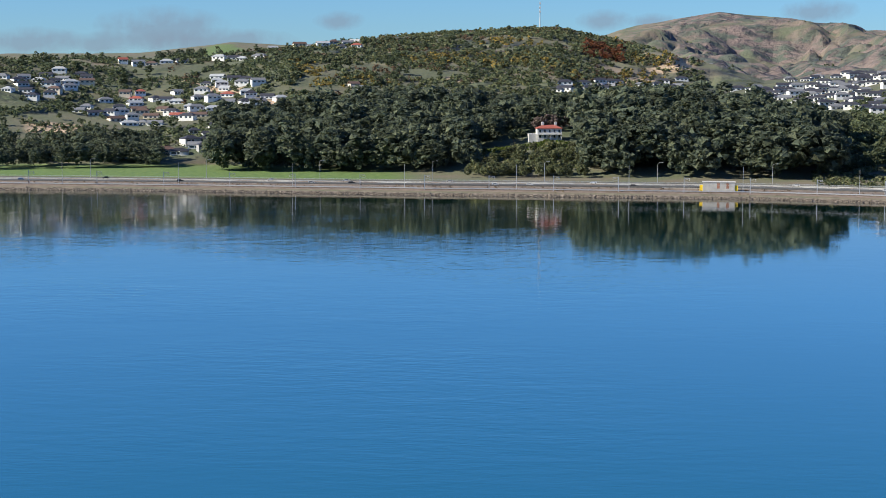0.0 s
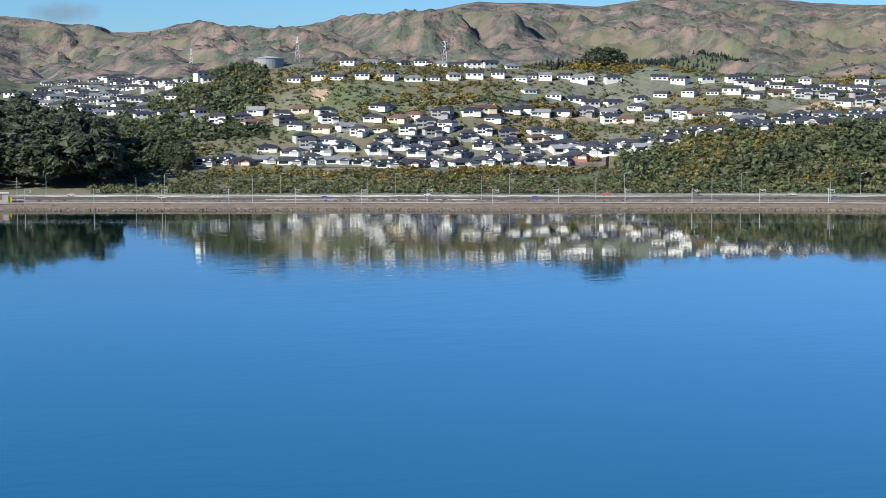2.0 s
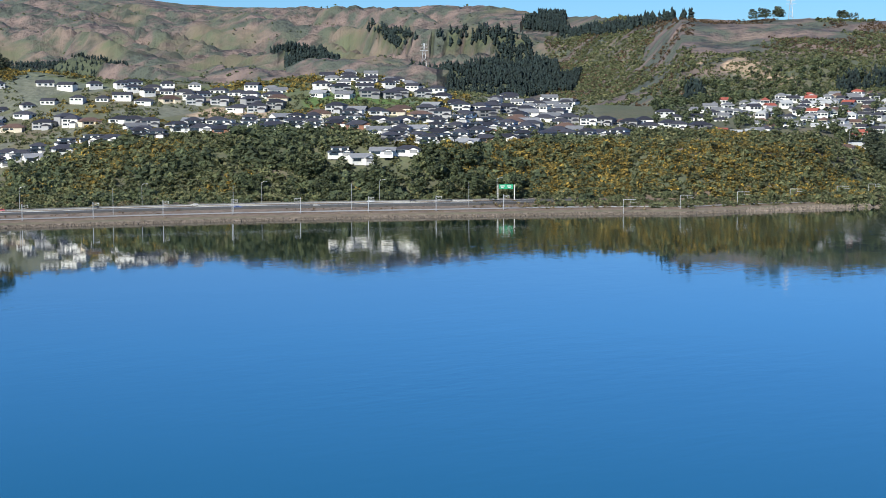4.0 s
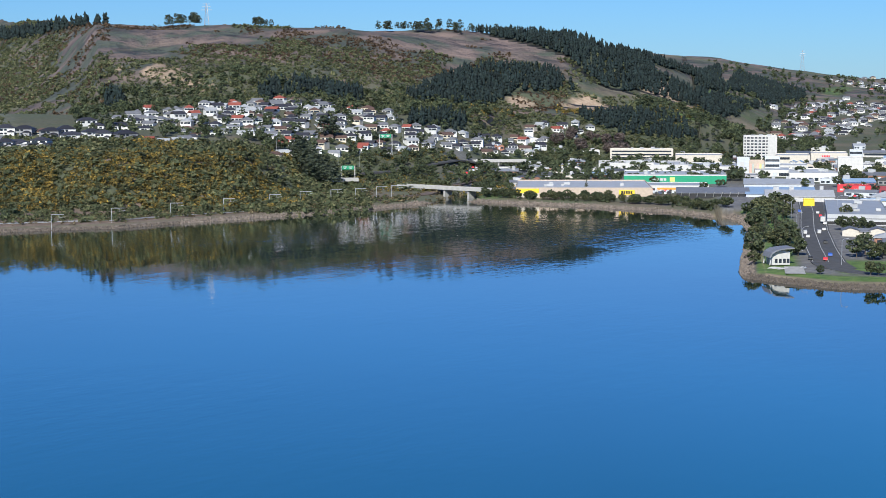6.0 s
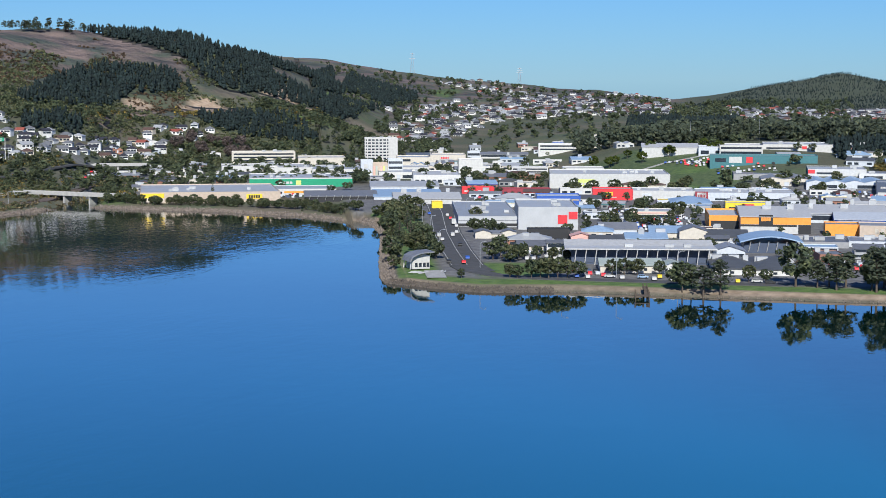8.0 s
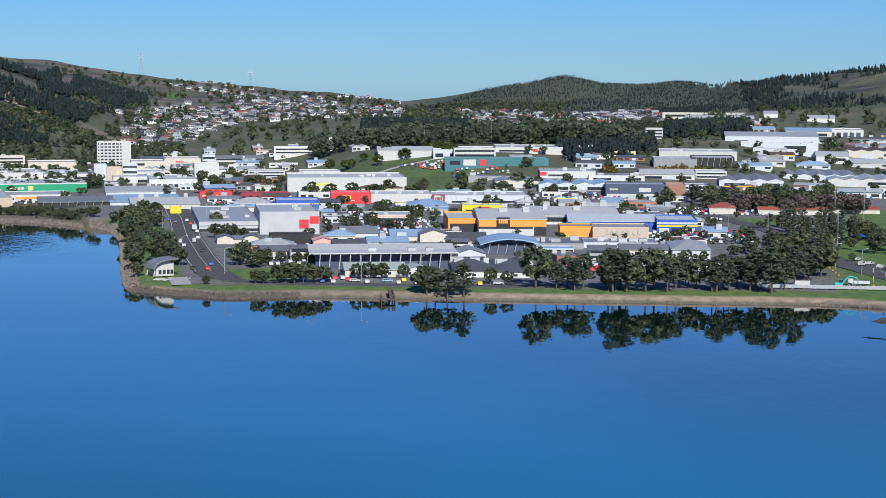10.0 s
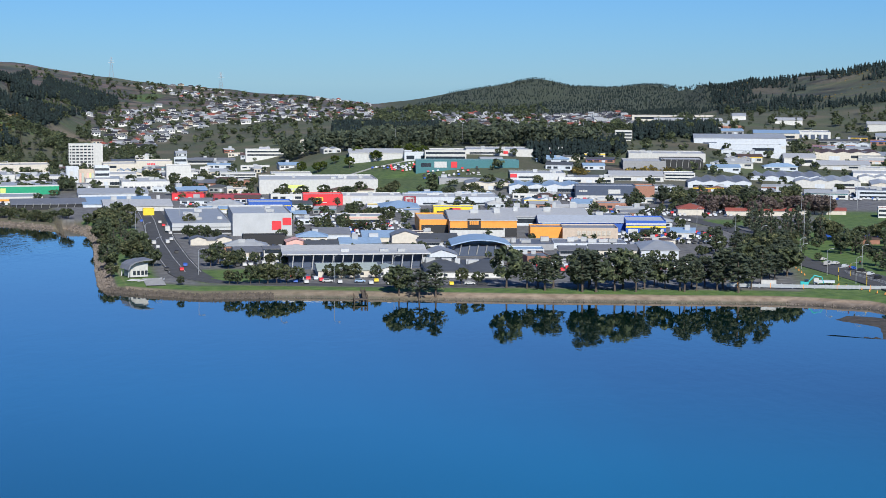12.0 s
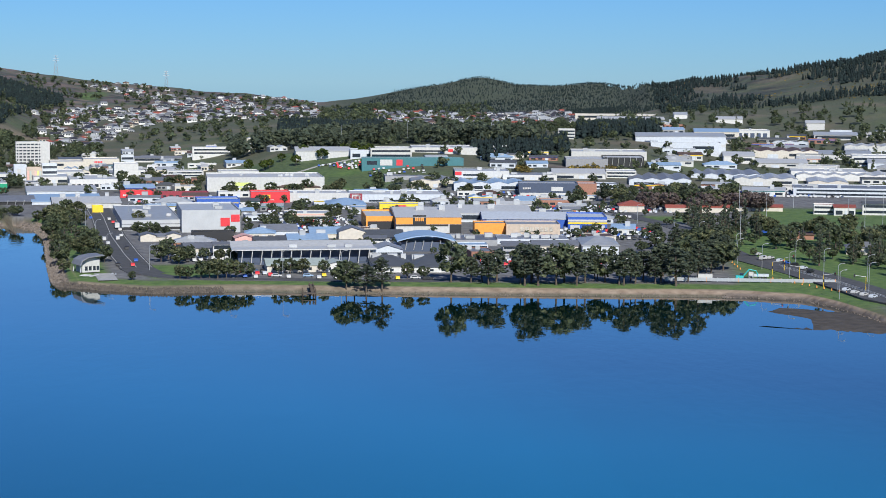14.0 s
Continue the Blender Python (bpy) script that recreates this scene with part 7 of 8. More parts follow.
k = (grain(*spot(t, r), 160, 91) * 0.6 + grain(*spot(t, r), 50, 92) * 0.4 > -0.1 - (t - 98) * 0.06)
wood("far_forest", "dark conifers on the hill behind the industrial area", "spire", t[k], r[k], rng.uniform(6, 12, k.sum()), HAZED_FIR, rng)
thicket("gorse", "ochre gorse on the hill behind the industrial area", (95.6, 103, 2150, 3000), 900, (1.2, 2.4), GORSE, lambda t, r, x, y: grain(x, y, 90, 93) > 0.35)
stand_of("pine_clump", "tall dark pines beside the motorway", "pine", (58.9, 60.1, 1235, 1310), 26, (13, 20), PINE, 0.6)
thicket("bush", "mixed scrub on the flat by the motorway", (57.5, 66, 1235, 1450), 1700, (1.2, 3.4), SHRUB, lambda t, r, x, y: grain(x, y, 45, 94) > -0.1)
thicket("gorse", "ochre gorse and dry grass on the flat by the motorway", (57.5, 66, 1235, 1450), 1300, (1.0, 2.2), GORSE, lambda t, r, x, y: grain(x, y, 40, 95) > 0.0)
thicket("bush", "scrub on the steep brown hill", (52, 72, 1560, 2040), 15000, (1.3, 3.2), SHRUB, lambda t, r, x, y: grain(x, y, 90, 51) * 0.6 + grain(x, y, 30, 52) * 0.4 > -0.1 + (r - 1790) / 420)
thicket("bush", "scrub in the gullies of the far hills", (8, 50, 2300, 4000), 6000, (1.5, 3.6), LEAF, lambda t, r, x, y: grain(x, y, 150, 53) * 0.6 + grain(x, y, 40, 54) * 0.5 > 0.35)
stand_of("ridge_trees", "wind-shaped pines on the skyline", "pine", (55.2, 56.6, 2040, 2070), 12, (11, 17), PINE, 0.7)
stand_of("ridge_trees", "wind-shaped pines on the skyline", "pine", (57.8, 58.6, 2040, 2065), 9, (9, 13), PINE, 0.7)
stand_of("ridge_trees", "wind-shaped pines on the skyline", "pine", (62.0, 66.0, 2045, 2075), 34, (9, 15), PINE, 0.6)
# valley and town trees
stand_of("valley_trees", "dark trees among the valley houses", ("round", "pine", "round"), (52, 74, 1290, 1700), 1500, (4, 9), LEAF, 0.13, gap=6)
stand_of("valley_trees", "dark trees among the distant suburbs", "round", (73, 90, 1750, 3400), 1300, (5, 10), LEAF, 0.07, gap=8)
stand_of("valley_trees", "dark belt of trees behind the park", ("conifer", "round"), (80.5, 90.5, 1560, 1680), 330, (12, 19), PINE, 0.22)
stand_of("valley_trees", "dark trees around the industrial sheds", ("round", "conifer"), (88, 105, 1480, 2250), 380, (8, 13), LEAF, 0.22)

thicket("dry_grass", "dry brown grass tufts between railway and motorway", (-16, 50, 950, 1110), 5200, (0.35, 0.95), HEATH, lambda t, r, x, y: (r > shore(t) + 27) & (r < shore(t) + 47) & (grain(x, y, 26, 111) > -0.35))
thicket("dry_grass", "pale dry grass tufts along the sea wall", (-16, 50, 945, 1060), 2600, (0.3, 0.8), REED, lambda t, r, x, y: (r > shore(t) + 8) & (r < shore(t) + 15) & (grain(x, y, 18, 112) > 0.0))
thicket("roadside_shrubs", "rounded dark green shrubs beside the motorway", (13.5, 48, 1000, 1085), 1900, (1.5, 3.0), LEAF, lambda t, r, x, y: (r > shore(t) + 73) & (r < shore(t) + 92) & (grain(x, y, 22, 113) > -0.3))
thicket("waterfront_shrubs", "dark shrubs along the town waterfront", (64.6, 72.4, 1060, 1230), 900, (1.2, 2.6), LEAF, lambda t, r, x, y: (r > shore(t) + 11) & (r < shore(t) + 40) & (grain(x, y, 20, 114) > -0.1))
thicket("clipped_hedge", "bright yellow-green hedge below the villa", (1.7, 4.7, 1186, 1206), 420, (0.9, 1.7), BRIGHT)
# boulders of the sea wall
def boulders(name, label, turn0, turn1, n, size, out):
    t = rng.uniform(turn0, turn1, n)
    r = shore(t) + rng.uniform(*out, n)
    x, y = spot(t, r)
    z = height(t, r)
    s = rng.uniform(*size, (n, 1)) * rng.uniform(0.6, 1.2, (n, 3))
    v, f = clumps(np.stack([x, y, z + 0.1], -1), s, rng, 0.25)
    return tagged(new(name, tri_mesh(name, v, f, ROCK)), label, "rocks", kind="stuff")


boulders("shore_boulders", "grey rip-rap boulders along the railway shore", -17, 55, 8000, (0.3, 0.7), (-1, 4.2))
boulders("shore_boulders", "grey boulders along the town shore", 55, 72.3, 1500, (0.3, 0.9), (-1, 6))
boulders("shore_boulders", "grey boulders round the point", 72.35, 77.5, 1500, (0.25, 0.7), (-1, 5))
r = rng.uniform(748, 1056, 1800)
t = np.interp(r, (742, 765, 804, 853, 923, 978, 1022, 1059), (72.30, 72.36, 72.50, 72.69, 72.94, 73.05, 72.93, 72.45)) + np.degrees(rng.uniform(-1, 5, 1800) / r)
v, f = clumps(np.stack([*spot(t, r), height(t, r) + 0.1], -1), rng.uniform(0.3, 0.8, (1800, 1)) * rng.uniform(0.6, 1.2, (1800, 3)), rng, 0.25)
tagged(new("shore_boulders", tri_mesh("shore_boulders", v, f, ROCK)), "grey boulders along the west side of the point", "rocks", kind="stuff")
boulders("shore_boulders", "scattered stones on the sandy town shore", 77.5, 99, 700, (0.15, 0.4), (-1, 3))
stand_of("town_trees", "dark evergreen trees between the shops and car parks", "round", (76.3, 96, 780, 1260), 520, (3, 6.5), LEAF, 0.3)
stand_of("town_trees", "dark evergreen trees along the town streets", "round", (64.8, 80, 1215, 1640), 240, (4, 8), LEAF, 0.4)
stand_of("town_trees", "mixed trees round the industrial blocks", "round", (84, 104, 1240, 1900), 420, (4, 9), LEAF, 0.2)
thicket("pampas", "pale plumes of pampas grass along the motorway", (16, 36, 1015, 1060), 260, (1.2, 2.4), REED, lambda t, r, x, y: (r > shore(t) + 72) & (grain(x, y, 40, 96) > -0.2))
thicket("pampas", "pale plumes of pampas grass by the creek", (57, 64.4, 1075, 1290), 420, (1.2, 2.6), REED, lambda t, r, x, y: (r > shore(t) + 8) & (grain(x, y, 40, 97) > -0.1))
thicket("bush", "dark scrub on the spur above the town", (70.3, 75, 1690, 1880), 1500, (1.6, 4), LEAF, lambda t, r, x, y: grain(x, y, 45, 98) > -0.05)
stand_of("valley_trees", "dark trees on the spur above the town", ("round", "pine"), (70.3, 76.5, 1660, 1850), 170, (6, 11), LEAF, 0.22)
for a, b, r0, r1, n in ((-14.6, -12.4, 1860, 1930, 40), (-9.4, -7.8, 1830, 1890, 34), (-5.0, -3.6, 1960, 2040, 34)):
    stand_of("ridge_trees", "dark pines along the estate skyline", "pine", (a, b, r0, r1), n, (8, 13), PINE, 0.4)
thicket("bush", "patchy scrub on the flank of the steep hill", (48.6, 53.4, 1750, 3000), 7500, (1.6, 4.0), SHRUB, lambda t, r, x, y: grain(x, y, 80, 101) * 0.6 + grain(x, y, 30, 102) * 0.4 > -0.4 + 2.0 * np.clip((t - 51.6) / 1.5, 0, 1) * np.clip((r - 1760) / 200, 0, 1))
thicket("heath", "brown heath on the flank of the steep hill", (48.6, 53.4, 1600, 3000), 3600, (1.4, 3.2), HEATH, lambda t, r, x, y: grain(x, y, 60, 103) > -0.1)

# ---- roads, railway and what stands along them ----
def ribbon(name, label, category, line, width, lift, mat, kind="structure", tall=0.0):
    """A strip of road (or a low wall, if tall) along places given by turn and distance."""
    pts = []
    for (t0, r0), (t1, r1) in zip(line, line[1:]):
        n = max(2, int(math.hypot((t1 - t0) * 0.01745 * r0, r1 - r0) / 9))
        pts += [(t0 + (t1 - t0) * i / n, r0 + (r1 - r0) * i / n) for i in range(n)]
    pts.append(line[-1])
    xy = [Vector((float(a), float(b), 0)) for a, b in (spot(t, r) for t, r in pts)]
    s = Shape()
    rows = []
    for i, p in enumerate(xy):
        d = (xy[min(i + 1, len(xy) - 1)] - xy[max(i - 1, 0)]).normalized()
        side = Vector((d.y, -d.x, 0)) * width / 2
        a, b = p - side, p + side
        z = max(float(ground(p.x, p.y)), float(ground(a.x, a.y)) - 0.3, float(ground(b.x, b.y)) - 0.3) + lift
        rows.append((Vector((a.x, a.y, z)), Vector((b.x, b.y, z))))
    for (a, b), (c, e) in zip(rows, rows[1:]):
        up = Vector((0, 0, tall if tall else 0.0))
        dn = Vector((0, 0, -1.2))
        s.add([a + up, b + up, e + up, c + up, a + dn, b + dn, e + dn, c + dn], [(0, 1, 2, 3), (0, 3, 7, 4), (1, 5, 6, 2)])
    me = s.mesh(name, mat)
    bm = bmesh.new()
    bm.from_mesh(me)
    bmesh.ops.remove_doubles(bm, verts=bm.verts, dist=0.001)
    bm.to_mesh(me)
    bm.free()
    return tagged(new(name, me), label, category, kind=kind)


def along(t0, t1, step, off):
    n = int(abs(t1 - t0) / step)
    return [(t0 + (t1 - t0) * i / n, float(shore(t0 + (t1 - t0) * i / n)) + off) for i in range(n + 1)]


MOTORWAY = along(-17, 46, 1.0, 58) + [(48, 1056), (50, 1068)]
ribbon("motorway", "grey asphalt motorway leading inland", "road", [(60.5, 1312), (62.0, 1350), (64.1, 1425), (66.5, 1510)], 11, 0.3, ASPHALT)
ribbon("motorway", "two-carriageway motorway of grey asphalt", "road", MOTORWAY, 19, 0.12, ASPHALT)
for off, w in ((48.6, 0.25), (56.2, 0.2), (60.0, 0.25), (67.4, 0.25)):
    ribbon("lane_marking", "white painted lane line on asphalt", "marking", along(-17, 46, 1.0, off), w, 0.29, MARKING)
ribbon("guard_rail", "pale steel guard rail behind the motorway", "guard rail", along(-17, 47, 1.0, 71), 0.3, 0.25, BARRIER, "structure", 0.45)
ribbon("median_barrier", "pale concrete median barrier", "barrier", along(-17, 46, 1.0, 58), 0.4, 0.25, BARRIER, "structure", 0.3)
ribbon("railway_ballast", "brown-grey railway ballast along the sea wall", "railway", along(-17, 58, 1.0, 21) + [(60, 1128), (62, 1180), (63, 1215), (64, 1290), (65.5, 1420)], 9, 0.35, BALLAST)
for off in (18.6, 19.8, 22.2, 23.4):
    ribbon("rail", "steel railway rail on the ballast", "rail", along(-17, 58, 1.0, off), 0.16, 0.42, STEEL, "", 0.12)
SHORE_ROAD = [(75.2, 1120), (75.19, 1050), (75.01, 928), (75.01, 838), (75.09, 778), (75.35, 757), (75.84, 746), (76.8, 737), (77.9, 733), (80, 727), (82, 722), (84.5, 718), (86, 722)]
ribbon("shore_road", "grey asphalt road to the waterfront", "road", SHORE_ROAD[:6], 15, 0.16, ASPHALT)
ribbon("shore_road", "grey asphalt waterfront road", "road", SHORE_ROAD[4:], 9, 0.2, ASPHALT)
for q in (-6.6, 0.0, 6.6):
    ribbon("lane_marking", "white painted road line", "marking", [(t + math.degrees(q / r), r) for t, r in SHORE_ROAD[:5]], 0.28, 0.24, MARKING)
RIGHT_ROAD = [(100.5, 640), (99.1, 668), (97.87, 718), (96.34, 777), (95.27, 822), (94.39, 917), (93.57, 997), (92.76, 1037), (91.5, 1150)]
ribbon("junction_road", "wide grey asphalt road with a signalled junction", "road", RIGHT_ROAD[:5], 20, 0.18, ASPHALT)
ribbon("junction_road", "grey asphalt road past the playing fields", "road", RIGHT_ROAD[4:], 11, 0.2, ASPHALT)
for q in (-4.5, 0.0, 4.5):
    ribbon("lane_marking", "white painted road line", "marking", [(t, r + q) for t, r in RIGHT_ROAD[:4]], 0.3, 0.26, MARKING)
ribbon("boat_ramp", "pale concrete boat ramp into the water", "ramp", [(73.95, 738), (73.95, 762)], 8, 0.35, CONCRETE)
ribbon("footpath", "pale footpath up the park slope", "path", [(80.3, 1300), (81, 1340), (81.8, 1390), (83, 1420), (84.5, 1440)], 3, 0.3, CONCRETE)
tagged(new("sports_turf", Shape().prism([tuple(map(float, spot(t, r))) for t, r in ((96.4, 945), (99.4, 938), (99.4, 966), (96.4, 974))], 4.0, 5.0).mesh("sports_turf", HUES["blue"])), "blue artificial turf pitch", "pitch", kind="structure")


def bridge(label, a, b, z, width, piers):
    (ax, ay), (bx, by) = spot(*a), spot(*b)
    d = Vector((float(bx - ax), float(by - ay), 0))
    base = tagged(new("bridge"), label, "bridge")
    base.matrix_world = Matrix.Translation((float(ax), float(ay), z)) @ Matrix.Rotation(math.atan2(d.y, d.x), 4, "Z")
    n = d.length
    part("deck", Shape().box(0, n, -width / 2, width / 2, -1.1, 0), CONCRETE, base)
    for y in (-width / 2, width / 2 - 0.3):
        part("parapet", Shape().box(0, n, y, y + 0.3, 0, 1.0), CONCRETE, base)
    for i in range(piers):
        x = n * (i + 1) / (piers + 1)
        part("pier", Shape().box(x - 0.6, x + 0.6, -width * 0.4, width * 0.4, -9, -1.1), CONCRETE, base)


bridge("pale concrete road bridge over the creek mouth", (62.3, 1262), (65.3, 1205), 6.5, 10, 3)
bridge("long concrete motorway overpass", (57.6, 1262), (60.9, 1262), 11, 10, 4)
bridge("distant pale concrete road overpass", (63.0, 1480), (66.5, 1470), 14, 10, 3)


def light_pole(label, h, arm, name="street_lamp"):
    base = tagged(new(name), label, "street lamp", "roadside lamps")
    part("pole", Shape().rod((0, 0, -0.5), (0, 0, h), 0.16, 0.10), STEEL, base)
    if arm:
        part("arm", Shape().rod((0, 0, h), (arm * 0.5, 0, h + 0.7), 0.09).rod((arm * 0.5, 0, h + 0.7), (arm, 0, h + 0.8), 0.09), STEEL, base)
        part("lantern", Shape().box(arm - 0.2, arm + 0.9, -0.25, 0.25, h + 0.65, h + 0.9), ROOF_LIGHT, base)
    return base


def rail_mast():
    base = tagged(new("rail_mast"), "grey steel mast carrying railway overhead wires", "mast", "railway masts")
    part("post", Shape().box(-0.2, 0.2, -0.2, 0.2, -0.5, 9.0), STEEL, base)
    part("bracket", Shape().rod((0, 0, 8.4), (3.2, 0, 8.4), 0.12).rod((0, 0, 7.2), (3.2, 0, 8.3), 0.08).rod((0, 0, 6.6), (3.6, 0, 6.9), 0.08), STEEL, base)
    part("insulator", Shape().rod((3.2, 0, 7.0), (3.2, 0, 8.4), 0.12), ROOF_LIGHT, base)
    return base


def portal(w):
    base = tagged(new("rail_portal"), "grey steel portal over the railway tracks", "mast", "railway masts")
    part("post", Shape().box(-0.13, 0.13, -0.13, 0.13, -1, 8.4), STEEL, base)
    part("beam", Shape().box(0, w, -0.1, 0.1, 8.15, 8.4), STEEL, base)
    part("hanger", Shape().rod((w * 0.6, 0, 6.4), (w * 0.6, 0, 8.2), 0.1).rod((w * 0.6, 0, 6.5), (w * 1.1, 0, 6.9), 0.08), STEEL, base)
    return base


lamp, pole, mast, gate = light_pole("tall galvanised street lamp beside the motorway", 12.5, 2.6), light_pole("tall plain steel pole beside the railway", 15, 0, "power_pole"), rail_mast(), portal(7)
for i in range(17):
    t = -15.6 + i * 3.9
    copy_thing(lamp, stand(t, float(shore(t)) + 72))
    t += 0.75
    copy_thing(pole, stand(t - 1.7, float(shore(t)) + 30))
for i in range(29):
    t = -16 + i * 2.25
    copy_thing(mast, stand(t, float(shore(t)) + 15.5, 0, 180 if i % 5 == 0 else 0))
for t, r in ((50.96, 1004), (52.83, 1017), (54.7, 1045), (56.4, 1075), (57.9, 1105), (58.9, 1128), (59.9, 1143), (60.7, 1154), (61.4, 1172), (61.9, 1184)):
    copy_thing(gate, stand(t, r))
for t, r in ((75.46, 770), (74.4, 823), (74.4, 900), (74.4, 985), (74.47, 1081), (75.9, 1021), (75.9, 940), (77.9, 740), (79.6, 738), (81.5, 733), (95.0, 787), (95.1, 815), (95.69, 765), (96.41, 735), (96.9, 785), (97.59, 745),
             (97.7, 690), (97.6, 668), (98.7, 690), (98.85, 720), (94.2, 880), (93.7, 960), (92.6, 1000), (58.3, 1290), (59.5, 1300), (61, 1345), (62.2, 1400), (63, 1440), (63.6, 1480), (60.3, 1320)):
    copy_thing(lamp, stand(t, r, -2.0, 40))
flood = light_pole("tall floodlight pole beside the playing field", 20, 0, "floodlight_pole")
for t, r in ((96.12, 1053), (96.84, 1000), (99.49, 1001), (99.96, 983), (95.52, 875), (100.47, 966), (62.49, 1446), (98.1, 1130), (84.0, 1560), (86.2, 1575), (89.0, 1590), (90.2, 1600)):
    copy_thing(flood, stand(t, r))
for o in (lamp, pole, mast, gate, flood):
    for q in (*o.children_recursive, o):
        bpy.data.objects.remove(q)
wire = Shape()
for off, z in ((18.7, 8.2), (18.7, 7.0), (22.3, 8.2)):
    line = [Vector((*map(float, spot(t, r)), z)) for t, r in along(-17, 48, 2.25, off)]
    for a, b in zip(line, line[1:]):
        wire.rod(a, b, 0.045, n=3)
tagged(new("overhead_wires", wire.mesh("overhead_wires", STEEL)), "overhead railway wires strung between masts", "wires", kind="stuff")

# ---- vehicles ----
def car(body_mat, label, van=False):
    base = tagged(new("van" if van else "car"), label, "van" if van else "car", "cars on roads and in car parks")
    h = 1.95 if van else 1.42
    prof = [(-2.2, 0.35), (2.2, 0.35), (2.25, 0.8), (1.2, 0.95), (0.6, h), (-1.5, h), (-2.1, 0.95)] if not van else [(-2.5, 0.35), (2.5, 0.35), (2.5, 1.0), (1.8, h), (-2.5, h)]
    part("body", Shape().side(prof, -0.88, 0.88), body_mat, base)
    part("window", Shape().box(-1.6, 0.75, -0.9, 0.9, 0.98 if not van else 1.2, h - 0.1), GLASS, base)
    part("windscreen", Shape().add([(1.18, -0.75, 1.0), (1.18, 0.75, 1.0), (0.66, 0.7, h - 0.08), (0.66, -0.7, h - 0.08)], [(0, 1, 2, 3)]), GLASS, base)
    for x in (-1.35, 1.35):
        for y in (-0.82, 0.82):
            part("wheel", Shape().rod((x, y - 0.12, 0.33), (x, y + 0.12, 0.33), 0.33, n=8), HUES["black"], base)
    return base


def truck():
    base = tagged(new("truck"), "white box truck on the road", "truck", "cars on roads and in car parks")
    part("cab", Shape().side([(2.2, 0.5), (4.0, 0.5), (4.0, 1.5), (3.6, 2.6), (2.2, 2.6)], -1.1, 1.1), HUES["white"], base)
    part("windscreen", Shape().box(3.55, 3.9, -1.0, 1.0, 1.6, 2.3), GLASS, base)
    part("box", Shape().box(-4.0, 2.0, -1.2, 1.2, 0.9, 3.4), HUES["white"], base)
    for x in (-2.6, 2.9):
        for y in (-1.0, 1.0):
            part("wheel", Shape().rod((x, y - 0.15, 0.45), (x, y + 0.15, 0.45), 0.45, n=8), HUES["black"], base)
    return base


CARS = [car(HUES["white"], "white hatchback car"), car(HUES["silver"], "silver saloon car on asphalt"), car(HUES["black"], "black saloon car on asphalt"), car(HUES["red"], "bright red hatchback car on asphalt"),
        car(HUES["blue"], "dark blue saloon car on asphalt"), car(HUES["white"], "white delivery van on asphalt", True), car(HUES["sky"], "light blue hatchback car on asphalt"), car(HUES["yellow"], "yellow taxi car on asphalt")]
CARS[0]["label"] = "white hatchback car on asphalt"
TRUCK = truck()
lots = random.Random(12)


def park(t, r, face=0.0, kind=None, lift=0.2):
    copy_thing(CARS[kind if kind is not None else lots.choice((0, 0, 1, 1, 2, 2, 3, 4, 5, 0))], stand(t, r, lift, face))


for t, off, k in ((-14, 52, 1), (-11.2, 64, 2), (-8.7, 52, 2), (-5.6, 64, 0), (-4.2, 52, 0), (-3.0, 64, 0), (-2.8, 52, 2), (0.6, 64, 0), (2.2, 52, 1), (3.4, 52, 0), (5.6, 64, 1), (7.0, 52, 2), (12.5, 64, 0), (15.5, 52, 0), (21.0, 52, 4),
                  (24.5, 64, 1), (28.2, 52, 4), (30.6, 64, 3), (33.6, 64, 2), (36.8, 64, 0), (38.2, 52, 4), (40.8, 52, 0), (44, 64, 2), (45.2, 64, 2), (42.6, 64, 1)):
    park(t, float(shore(t)) + off, 180 if off > 60 else 0, k, 0.3)
for t, r, k in ((74.72, 886, 0), (75.12, 908, 5), (75.3, 925, 0), (75.2, 802, 4), (75.0, 784, 3), (74.55, 787, 2), (74.68, 905, 5), (75.35, 1008, 3), (75.4, 960, 0), (75.3, 1030, 0), (74.75, 1040, 4), (75.2, 860, 2)):
    park(t, r, 90, k)
copy_thing(TRUCK, stand(75.35, 972, 0.2, 90))
for t, r, k in ((78.35, 738, 4), (78.68, 735, 0), (79.2, 741, 3), (79.38, 737, 0), (79.75, 733, 0), (80.41, 735, 6), (80.73, 729, 0), (80.94, 736, 7), (81.3, 727, 0), (83.3, 723, 7), (83.9, 724, 0), (84.3, 722, 2)):
    park(t, r, lots.choice((0, 90)), k)
for t, r in ((95.87, 823), (96.44, 795), (96.62, 786), (96.85, 779), (97.05, 765), (97.2, 752), (97.97, 690), (98.2, 682), (98.44, 675), (98.69, 669), (96.2, 806), (95.92, 802)):
    park(t, r, 60)
for i in range(5):
    park(91.95 + i * 0.13, 1046 - i * 2, 90)
for row, r in enumerate((968, 984, 1000, 1016, 1032, 1048)):
    for i in range(10):
        t = 80.3 + i * 0.27 + 0.1 * (row % 2)
        if lots.random() < 0.6:
            park(t, r, 90)
for r in (1345, 1358, 1371):
    for i in range(12):
        if lots.random() < 0.7:
            park(84.6 + i * 0.16, r, 90)
for o in (*CARS, TRUCK):
    for q in (*o.children_recursive, o):
        bpy.data.objects.remove(q)

